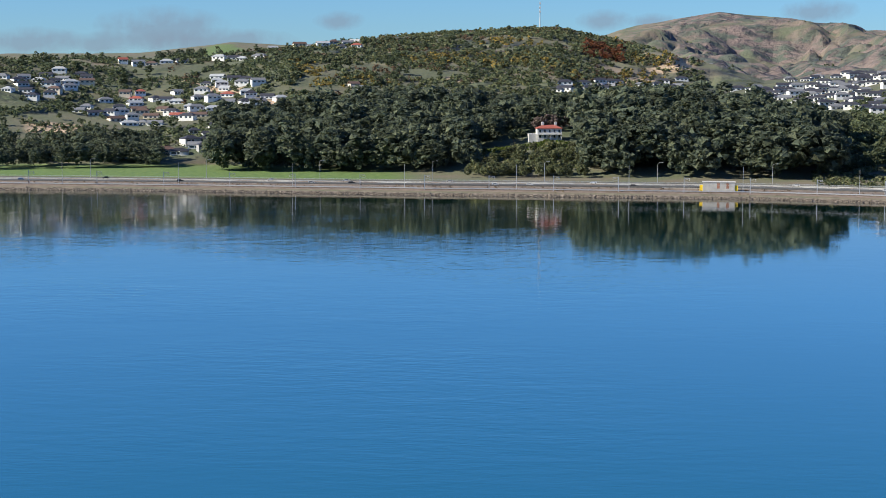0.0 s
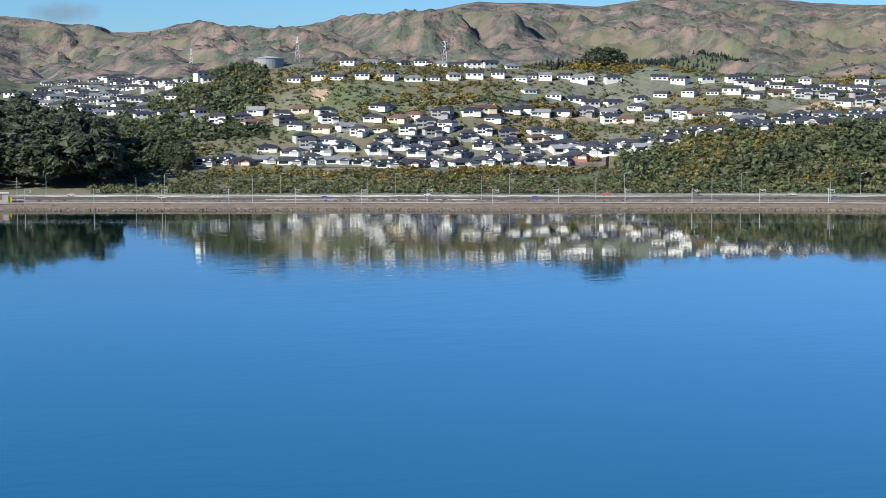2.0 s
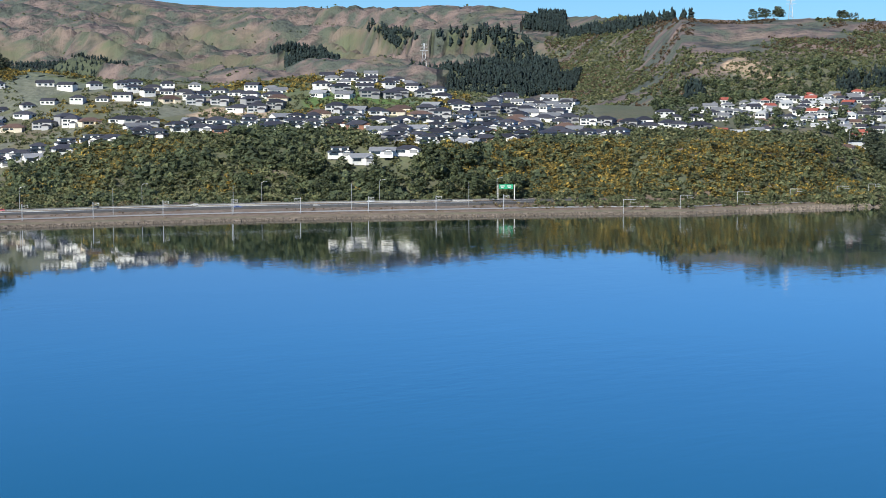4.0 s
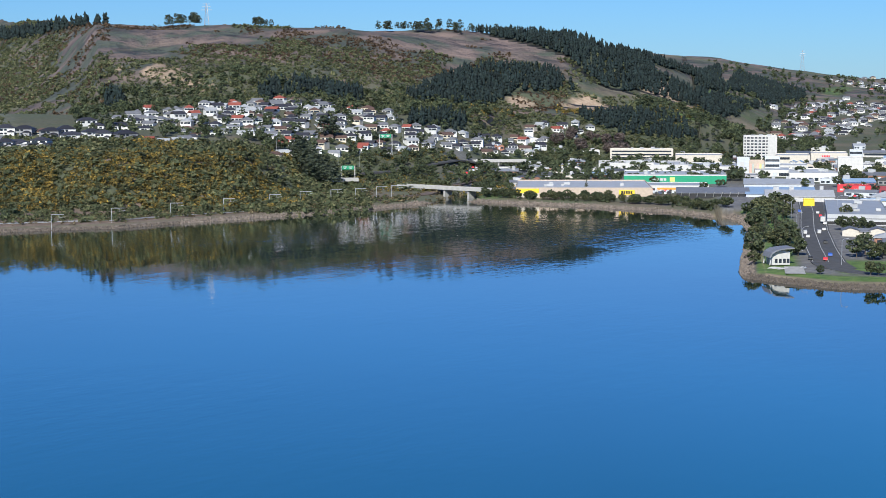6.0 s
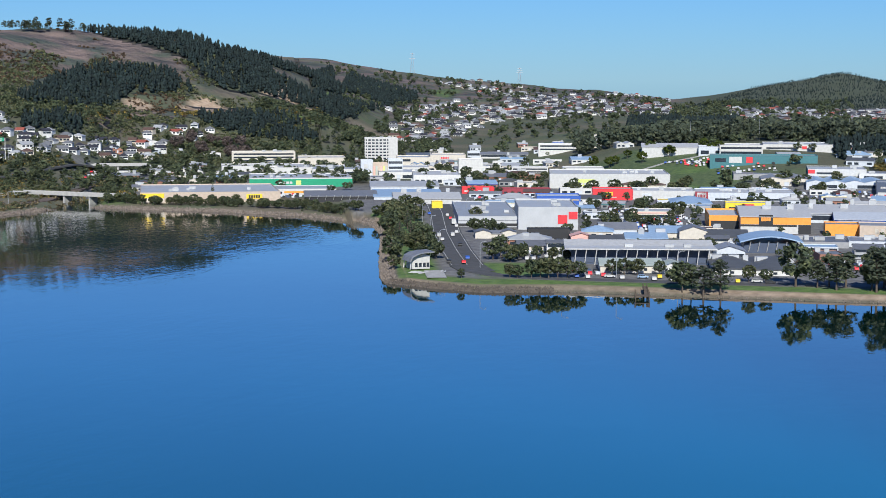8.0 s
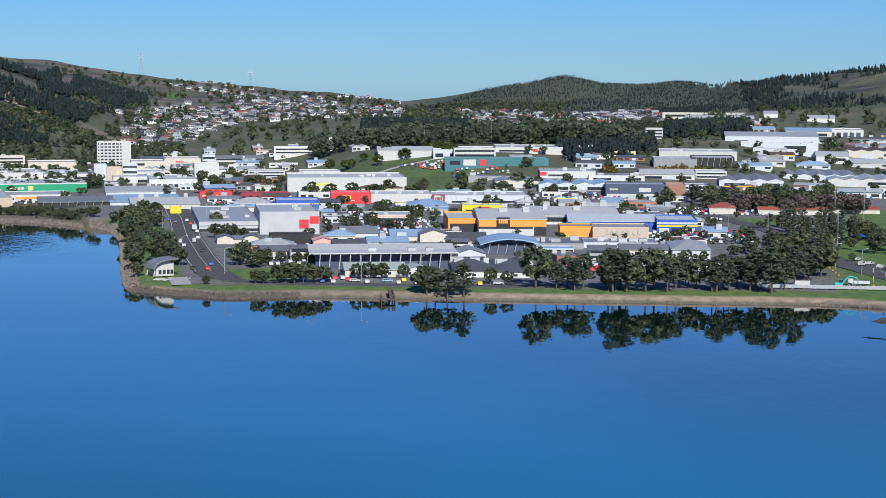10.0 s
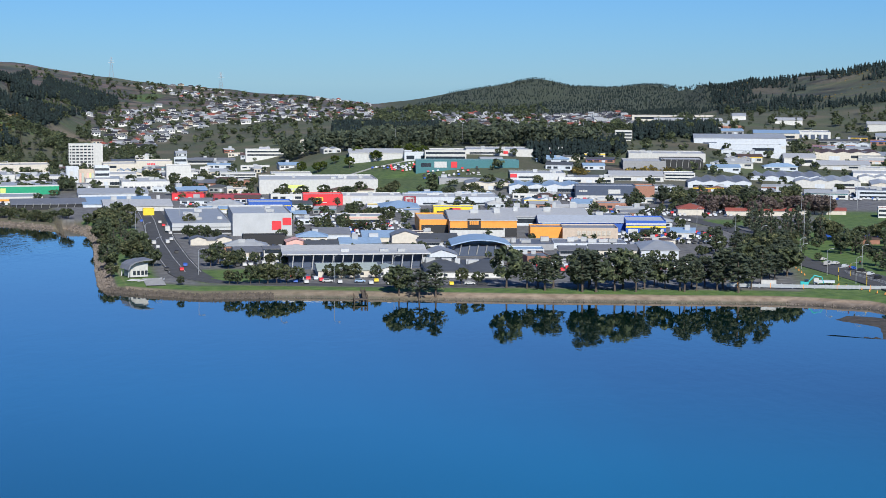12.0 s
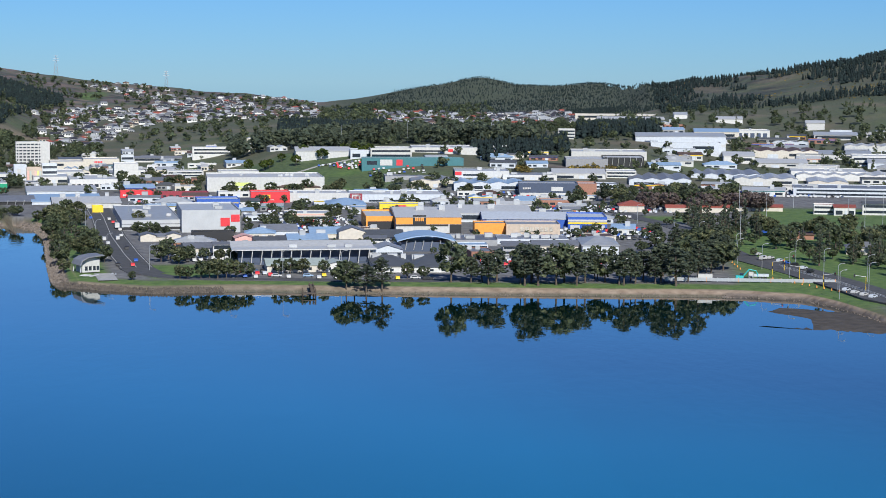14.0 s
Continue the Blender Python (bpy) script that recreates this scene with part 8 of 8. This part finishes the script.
# ---- landmarks ----
villa = tagged(new("villa"), "white two-storey villa with a red roof on the wooded bank", "house")
villa.matrix_world = stand(4.0, 1211, 0.3, 8)
part("wall", Shape().box(-9, 9, 0, 10, -4, 8), WALL_WHITE, villa)
part("roof", Shape().hip(-9.6, 9.6, -0.6, 10.6, 8, 2.4), ROOF_RED, villa)
for x in (-4.5, 5.0):
    part("chimney", Shape().box(x - 0.9, x + 0.9, 4.2, 5.8, 8.5, 12.6), WALL_WHITE, villa)
for k, z in enumerate((1.2, 5.0)):
    for x in (-7, -3.5, 0, 3.5, 7):
        window(villa, x, 0, z, 1.3, 2.0)
part("veranda", Shape().box(-9, 9, -2.6, -0.1, 3.4, 3.7).rod((-8.5, -2.4, 0), (-8.5, -2.4, 3.4), 0.15).rod((8.5, -2.4, 0), (8.5, -2.4, 3.4), 0.15).rod((0, -2.4, 0), (0, -2.4, 3.4), 0.15), WALL_WHITE, villa)
part("annexe", Shape().box(-15, -9, 2, 9, -4, 4), WALL_WHITE, villa)

hut = tagged(new("railway_substation"), "grey concrete railway substation with yellow ends", "substation")
hut.matrix_world = stand(9.92, float(shore(9.92)) + 30)
part("wall", Shape().box(-9.5, 9.5, 0, 6, -0.5, 5.2), CONCRETE, hut)
part("roof", Shape().box(-9.9, 9.9, -0.4, 6.4, 5.2, 5.6), WALL_WHITE, hut)
for x in (-11.3, 9.5):
    part("container", Shape().box(x, x + 1.8, 0.5, 5, 0, 3.4), HUES["yellow"], hut)
for x in (-1.0, 4.5):
    part("stain", Shape().prism([(x, -0.02), (x + 1.6, -0.02), (x + 1.6, 0.01), (x, 0.01)], 1.5, 5.0, 1.0), WALL_BRICK, hut)

tank = tagged(new("water_tank"), "round grey water tank with a shallow conical roof", "water tank")
tank.matrix_world = stand(19.1, 1470)
part("wall", Shape().prism([(13 * math.cos(a * math.pi / 16), 13 * math.sin(a * math.pi / 16)) for a in range(32)], -4, 6), ROOF_GREY, tank)
part("roof", Shape().prism([(13.4 * math.cos(a * math.pi / 16), 13.4 * math.sin(a * math.pi / 16)) for a in range(32)], 6.05, 8, 0.12), ROOF_LIGHT, tank)

tower = tagged(new("radio_mast"), "slender white radio mast on the hilltop", "radio mast")
tower.matrix_world = stand(3.46, 2110)
part("pole", Shape().rod((0, 0, -2), (0, 0, 34), 0.7, 0.3), HUES["white"], tower)
for z in (20, 25, 30):
    part("aerial", Shape().box(-1.1, 1.1, -1.1, 1.1, z, z + 2.2), HUES["white"], tower)


def pylon(t, r, h):
    base = tagged(new("power_pylon"), "grey lattice power pylon on a hill", "pylon", "power pylons")
    base.matrix_world = stand(t, r)
    w = h * 0.11
    legs = Shape()
    for a, b in ((-1, -1), (1, -1), (1, 1), (-1, 1)):
        legs.rod((a * w, b * w, -2), (a * 0.5, b * 0.5, h), 0.3)
    for k in range(6):
        z0, z1, f0, f1 = h * k / 6, h * (k + 1) / 6, w - (w - 0.5) * k / 6, w - (w - 0.5) * (k + 1) / 6
        legs.rod((-f0, -f0, z0), (f1, -f1, z1), 0.16, n=4).rod((f0, -f0, z0), (-f1, -f1, z1), 0.16, n=4)
    part("lattice", legs, STEEL, base)
    for z, q in ((h * 0.72, 6), (h * 0.84, 5), (h * 0.95, 4)):
        part("crossarm", Shape().box(-q, q, -0.3, 0.3, z, z + 0.6), STEEL, base)


for t, r, h in ((44.6, 2500, 40), (20.0, 2700, 38), (24.9, 2800, 38), (16.5, 2700, 34), (56.5, 2090, 30), (76.0, 3500, 40), (79.5, 3500, 36)):
    pylon(t, r, h)

shelter = tagged(new("boat_shelter"), "white boat shelter under a curved grey roof", "shelter")
shelter.matrix_world = stand(73.62, 766, 0.4, 15)
curve = [(-5.5, 3.2), (-4.6, 5.0), (-2.5, 6.2), (1.0, 6.8), (5.0, 7.0)]
part("wall", Shape().side([(-4.2, 0), (3.6, 0), (3.6, 5.6), (1.0, 6.2), (-2.5, 5.7), (-4.2, 4.3)], 1, 9), WALL_WHITE, shelter)
part("roof", Shape().side(curve + [(5.0, 7.4), (1.0, 7.2), (-2.6, 6.6), (-4.9, 5.4), (-5.9, 3.3)], -1.5, 10), ROOF_GREY, shelter)
for x in (-3, -1.2, 0.6, 2.2):
    part("window", Shape().box(x, x + 1.2, 0.9, 1.05, 0.8, 2.6), GLASS, shelter)
part("leg", Shape().rod((-5.4, 0, 0), (-4.8, 0, 4.6), 0.25).rod((-5.4, 9, 0), (-4.8, 9, 4.6), 0.25), WALL_WHITE, shelter)
for i, (t, r) in enumerate(((73.3, 757), (73.42, 756), (73.55, 754), (73.7, 756), (74.2, 759), (74.3, 758))):
    c = tagged(new("canoe"), "upturned white canoe on the grass", "canoe", "canoes on the grass")
    c.matrix_world = stand(t, r, 0.2, 40 + 8 * i)
    part("hull", Shape().add([(-3.2, 0, 0.15), (-1.2, 0.45, 0), (1.2, 0.45, 0), (3.2, 0, 0.15), (1.2, -0.45, 0), (-1.2, -0.45, 0), (-1.2, 0, 0.6), (1.2, 0, 0.6)],
                             [(0, 1, 6), (1, 2, 7, 6), (2, 3, 7), (3, 4, 7), (4, 5, 6, 7), (5, 0, 6), (0, 5, 4, 3, 2, 1)]), HUES["white"], c)

jetty = tagged(new("jetty"), "weathered grey timber jetty at the shore", "jetty")
jetty.matrix_world = stand(80.1, 690, 0, 0, 0.0)
part("deck", Shape().box(-2.2, 3.4, 0, 4, 1.2, 1.5), BARK, jetty)
part("gangway", Shape().add([(1.6, 4, 1.5), (3.2, 4, 1.5), (3.2, 16, 3.4), (1.6, 16, 3.4), (1.6, 4, 1.2), (3.2, 4, 1.2), (3.2, 16, 3.1), (1.6, 16, 3.1)], [(0, 1, 2, 3), (7, 6, 5, 4), (0, 3, 7, 4), (1, 5, 6, 2), (0, 4, 5, 1)]), BARK, jetty)
for x, y in ((-2, 0.3), (3.2, 0.3), (-2, 3.7), (3.2, 3.7), (1.7, 8), (3.1, 8), (1.7, 12), (3.1, 12)):
    part("pile", Shape().rod((x, y, -2), (x, y, 3.0 + y * 0.12), 0.18), BARK, jetty)
part("handrail", Shape().rod((1.6, 4, 2.6), (1.6, 16, 4.5), 0.08).rod((3.2, 4, 2.6), (3.2, 16, 4.5), 0.08), BARK, jetty)

box = tagged(new("site_container"), "white site container on the grass", "container")
box.matrix_world = stand(93.54, 718, 0.3)
part("body", Shape().box(-3, 3, 0, 2.4, 0.4, 2.9), HUES["white"], box)
for x in (-2.4, 2.4):
    part("skid", Shape().box(x - 0.2, x + 0.2, 0, 2.4, 0, 0.4), HUES["black"], box)
digger = tagged(new("excavator"), "turquoise excavator at the road works", "excavator")
digger.matrix_world = stand(94.75, 722, 0.2)
part("track", Shape().box(-2, 1.8, -0.2, 0.4, 0, 0.9), HUES["black"], digger)
part("track", Shape().box(-2, 1.8, 1.8, 2.4, 0, 0.9), HUES["black"], digger)
part("house", Shape().box(-2.2, 1.0, 0, 2.2, 0.95, 2.1), HUES["cyan"], digger)
part("cab", Shape().box(-0.6, 1.0, 0, 1.0, 2.1, 3.1), GLASS, digger)
part("boom", Shape().rod((1.0, 1.4, 1.8), (3.4, 1.4, 4.6), 0.32, 0.26).rod((3.4, 1.4, 4.6), (6.4, 1.4, 4.0), 0.26, 0.2), HUES["cyan"], digger)
part("arm", Shape().rod((6.4, 1.4, 4.0), (7.2, 1.4, 1.4), 0.2), HUES["cyan"], digger)
part("bucket", Shape().side([(6.6, 0.4), (7.6, 0.5), (7.6, 1.5), (6.9, 1.5)], 0.9, 1.9), HUES["black"], digger)
works = tagged(new("works_truck"), "white flatbed truck at the road works", "truck")
works.matrix_world = stand(95.35, 728, 0.2)
part("cab", Shape().box(-4, -2, 0, 2.2, 0.6, 2.8), HUES["white"], works)
part("bed", Shape().box(-1.9, 4.5, 0, 2.3, 1.0, 2.0), HUES["silver"], works)
for x in (-3, 1.5, 3.2):
    part("wheel", Shape().rod((x, -0.05, 0.5), (x, 2.25, 0.5), 0.5, n=8), HUES["black"], works)
fence = tagged(new("site_fence"), "pale mesh fence panels round the road works", "fence", kind="")
fence.matrix_world = stand(94.9, 716, 0.2)
for i in range(16):
    x = -34 + i * 4.4
    part("panel", Shape().box(x, x + 4.2, -0.04, 0.04, 0.3, 1.7), STEEL, fence)
    part("post", Shape().box(x + 4.2, x + 4.4, -0.1, 0.1, 0, 2.0), HUES["orange"] if i % 3 == 0 else STEEL, fence)
cone = tagged(new("traffic_cone"), "orange traffic cone on the road", "traffic cone", "traffic cones")
part("body", Shape().rod((0, 0, 0.05), (0, 0, 1.0), 0.3, 0.06, 8), HUES["orange"], cone)
part("base_plate", Shape().box(-0.4, 0.4, -0.4, 0.4, 0, 0.06), HUES["black"], cone)
for i in range(14):
    copy_thing(cone, stand(95.2 + 0.21 * i, 742 - 4.6 * i, 0.25))
for i in range(8):
    copy_thing(cone, stand(94.95 - 0.04 * i, 760 + 9 * i, 0.25))
for q in (*cone.children_recursive, cone):
    bpy.data.objects.remove(q)


def signal(t, r, face):
    base = tagged(new("traffic_signal"), "traffic signal with an outreach arm", "traffic signal", "traffic signals")
    base.matrix_world = stand(t, r, 0.1, face)
    part("pole", Shape().rod((0, 0, 0), (0, 0, 5.6), 0.1), HUES["yellow"], base)
    part("arm", Shape().rod((0, 0, 5.5), (4.5, 0, 6.0), 0.08), STEEL, base)
    part("head", Shape().box(4.2, 4.8, -0.25, 0.25, 5.2, 6.5), HUES["black"], base)
    part("lens", Shape().box(4.35, 4.65, -0.3, -0.24, 6.05, 6.35), HUES["red"], base)
    part("head", Shape().box(-0.3, 0.3, -0.35, -0.05, 2.6, 3.7), HUES["black"], base)


for t, r, f in ((95.9, 742, 0), (96.7, 728, 180), (97.3, 700, 0), (98.6, 690, 180), (96.4, 760, 30)):
    signal(t, r, f)


def gantry(t, r, z):
    base = tagged(new("road_sign"), "green motorway direction sign on two posts", "road sign", "motorway signs")
    base.matrix_world = stand(t, r)
    for x in (-5, 5):
        part("post", Shape().box(x - 0.25, x + 0.25, -0.2, 0.2, -1, z + 2.6), HUES["white"], base)
    part("board", Shape().box(-4.2, 4.2, -0.4, -0.2, z, z + 2.8), HUES["green"], base)
    for x in (-2.2, 1.9):
        part("lettering", Shape().box(x - 1.3, x + 1.3, -0.46, -0.4, z + 1.5, z + 2.1).box(x - 0.8, x + 0.8, -0.46, -0.4, z + 0.6, z + 1.1), HUES["white"], base)


gantry(47.1, 1052, 7)
gantry(60.6, 1300, 8)
gantry(61.9, 1400, 14)


# ---- full car parks ----
def car_lot(poly, each, seed):
    """Rows of parked cars too many to pick apart, one mesh for each colour of body and one for the glass."""
    q = np.random.default_rng(seed)
    ts, rs = [p[0] for p in poly], [p[1] for p in poly]
    hues = {k: Shape() for k in ("white", "silver", "black", "red", "blue", "navy")}
    panes = Shape()
    for r in np.arange(min(rs), max(rs), 8.5):
        for t in np.arange(min(ts), max(ts), math.degrees(each / r)):
            if within(t, r, poly) and q.random() < 0.8 and not built(t, r, 1.5):
                m = stand(float(t), float(r), 0.15, 90 + q.uniform(-4, 4))
                one = hues[q.choice(list(hues), p=(0.32, 0.26, 0.16, 0.1, 0.08, 0.08))]
                body = Shape().side([(-2.1, 0.3), (2.1, 0.3), (2.1, 0.85), (1.1, 0.95), (0.6, 1.45), (-1.3, 1.45), (-2.0, 0.95)], -0.87, 0.87)
                one.add([m @ Vector(p) for p in body.v], body.f)
                glass = Shape().side([(-1.75, 0.98), (0.98, 0.98), (0.55, 1.38), (-1.25, 1.38)], -0.885, 0.885)
                panes.add([m @ Vector(p) for p in glass.v], glass.f)
    base = tagged(new("parked_cars"), "crowded car park of white, silver and dark cars", "cars", kind="stuff")
    for k, one in hues.items():
        if one.v:
            part("body", one, HUES[k], base)
    part("pane", panes, GLASS, base)


car_lot(((80.65, 1096), (81.22, 1069), (83.22, 1015), (82.87, 957), (80.61, 923), (80.33, 974)), 3.0, 0)
car_lot(((83.59, 1417), (84.88, 1388), (84.68, 1372), (83.64, 1393)), 3.0, 1)
car_lot(((64.26, 1414), (65.46, 1474), (66.29, 1515), (66.15, 1471), (64.48, 1380)), 3.0, 2)
car_lot(((82.78, 1425), (84.5, 1425), (84.35, 1393), (83.6, 1400)), 3.0, 3)
car_lot(((78.13, 758), (79.45, 755), (79.35, 739), (78.12, 738)), 3.0, 4)
for k, (a, b, r0, r1) in enumerate(((76.4, 78.2, 800, 835), (78.0, 80.4, 850, 900), (80.3, 83.0, 800, 830), (83.4, 86.5, 840, 900), (86.5, 91.5, 770, 800), (84, 88, 1010, 1060), (88, 93, 900, 960), (76.5, 80, 1130, 1180), (90, 94, 1080, 1130), (66, 71, 1200, 1235), (96, 100, 1230, 1290), (86.5, 90, 1200, 1235))):
    car_lot(((a, r0), (b, r0), (b, r1), (a, r1)), 3.1, 20 + k)

# ---- single trees ----
def tree(name, kind, label, category="tree", mat=LEAF, seed=1, fine=0.8):
    """A tree 10 m high: trunk with limbs, and a ragged crown."""
    q = np.random.default_rng(seed)
    base = tagged(new(name), label, category, "town trees")
    part("trunk", trunk_shape(kind, 10, q), BARK, base)
    c, s = crown(kind, 10, q, fine)
    ob = new("crown", tri_mesh("crown", *leafage(c, s, q), mat))
    ob.parent = base
    return base


PINES = [tree("pine_tree", "pine", "tall dark shoreline pine with an open crown", seed=k, mat=PINE, fine=0.95) for k in (1, 2, 3)]
ROUNDS = [tree("broadleaf_tree", "round", "dark evergreen tree with a rounded crown", seed=k, mat=m, fine=0.8) for k, m in ((4, LEAF), (5, LEAF), (6, SHRUB))]
SPIRES = [tree("norfolk_pine", "conifer", "tall narrow dark conifer beside the road", seed=k, mat=PINE, fine=0.85) for k in (7, 8)]
GOLDS = [tree("golden_tree", "round", "yellow-green tree in the park", seed=9, mat=BRIGHT)]
BARES = [tree("bare_tree", "round", "leafless tree with pale grey-brown twigs", seed=10, mat=BARE, fine=0.8)]
pick = random.Random(3)


def plant(kinds, t, r, h):
    k = pick.choice(kinds)
    k.scale = (h / 10 * pick.uniform(0.9, 1.15),) * 2 + (h / 10,)
    copy_thing(k, stand(t, r, -0.1, pick.uniform(0, 360)))


for t, r, h in ((81.6, 700, 15), (82.1, 693, 17), (82.55, 702, 14), (85.04, 707, 16), (85.46, 703, 15), (85.93, 707, 15), (86.36, 704, 12), (86.73, 706, 13), (87.26, 705, 17), (87.59, 701, 18), (87.96, 704, 18), (88.29, 702, 17),
                (88.75, 703, 18), (89.19, 702, 17), (89.74, 706, 14), (90.08, 703, 15), (90.47, 709, 15), (90.87, 704, 17), (91.3, 703, 16), (91.68, 708, 16), (91.97, 712, 18), (92.36, 705, 19), (92.79, 706, 18), (93.1, 712, 16)):
    plant(PINES + PINES + ROUNDS[:2], t + pick.uniform(-0.25, 0.25), r + pick.uniform(-3, 10), h * pick.uniform(0.68, 1.12))
    if pick.random() < 0.4:
        plant(PINES, t + pick.uniform(-0.3, 0.3), r + pick.uniform(8, 24), h * pick.uniform(0.55, 0.85))
for t, r, h in ((74.72, 738, 4), (76.24, 737, 6), (76.48, 735, 6), (76.91, 736, 8), (77.2, 738, 8), (77.45, 735, 9), (77.75, 737, 9), (78.05, 735, 8), (78.4, 737, 7), (79.5, 745, 7), (79.9, 748, 7), (80.3, 746, 7), (81.0, 748, 6), (83.66, 726, 7), (84.17, 724, 6)):
    plant(ROUNDS, t, r, h)
for i in range(190):
    r = pick.uniform(775, 1050)
    t = 72.3 + 0.0027 * (min(r, 978) - 742) + math.degrees((3 + 72 * pick.random()) / r)
    if bank(t, r) > 3.5 and t < 74.3 and not (73.2 < t < 74.1 and r < 790):
        plant(ROUNDS + ROUNDS + SPIRES, t, r, pick.uniform(6, 12))
for t, r, h in ((75.9, 930, 8), (76.2, 925, 8), (76.0, 800, 9), (76.3, 812, 10), (76.5, 790, 8), (76.9, 800, 7), (77.4, 805, 6), (77.9, 800, 6), (78.3, 796, 7), (76.1, 990, 9)):
    plant(ROUNDS, t, r, h)
for i in range(110):
    t = pick.uniform(64.9, 72.6)
    r = max(float(shore(t)), 1055) + pick.uniform(12, 36)
    if not built(t, r, 2.0):
        plant(ROUNDS, t, r, pick.uniform(4, 7))
for i in range(44):
    t, r = pick.uniform(79.6, 84.6), pick.uniform(960, 1110)
    if not built(t, r, 1.0):
        plant(ROUNDS, t, r, pick.uniform(4, 7))
for i in range(16):
    plant(ROUNDS + SPIRES[:1], pick.uniform(96.8, 101.5), pick.uniform(742, 850), pick.uniform(6, 10))
for i in range(30):
    plant(ROUNDS + PINES, pick.uniform(92.6, 95.0), pick.uniform(742, 860), pick.uniform(9, 14))
for i in range(16):
    plant(SPIRES, pick.uniform(94.2, 96.3), pick.uniform(880, 1000), pick.uniform(14, 19))
for i in range(36):
    plant(ROUNDS + SPIRES, pick.uniform(96.2, 101.5), pick.uniform(845, 935), pick.uniform(7, 13))
for i in range(10):
    plant(SPIRES, pick.uniform(97.4, 100.5), pick.uniform(780, 850), pick.uniform(11, 16))
for i in range(45):
    plant(ROUNDS + PINES, pick.uniform(90.6, 96.5), pick.uniform(1110, 1200), pick.uniform(8, 14))
for i in range(24):
    plant(BARES, pick.uniform(93.0, 97.5), pick.uniform(1090, 1130), pick.uniform(9, 13))
for i in range(14):
    plant(BARES, pick.uniform(67.5, 70.5), pick.uniform(1620, 1680), pick.uniform(10, 14))
for i in range(12):
    plant(GOLDS, pick.uniform(80.5, 85), pick.uniform(1420, 1480), pick.uniform(6, 11))
for i in range(30):
    plant(ROUNDS, pick.uniform(79.6, 89), pick.uniform(1215, 1290), pick.uniform(6, 10))
for i in range(26):
    plant(ROUNDS, pick.uniform(74.2, 80), pick.uniform(1330, 1420), pick.uniform(6, 10))
for t, r, h in ((29.75, 1478, 13), (29.95, 1474, 16), (30.15, 1472, 18), (30.35, 1475, 17), (30.55, 1473, 18), (30.78, 1476, 16), (31.0, 1479, 12)):
    plant(PINES, t, r, h)
for t, r, h in ((2.75, 1222, 10), (3.05, 1228, 9), (5.0, 1214, 9)):
    plant(ROUNDS, t, r, h)
for t, r, h in ((3.6, 1262, 13), (4.0, 1266, 14), (4.4, 1270, 12), (2.3, 1290, 12)):
    plant(BARES, t, r, h)
plant(PINES, 59.9, 1400, 20)
plant(PINES, 60.2, 1410, 18)
plant(SPIRES, 68.2, 1200, 10)
for k in PINES + ROUNDS + SPIRES + GOLDS + BARES:
    for q in (*k.children_recursive, k):
        bpy.data.objects.remove(q)
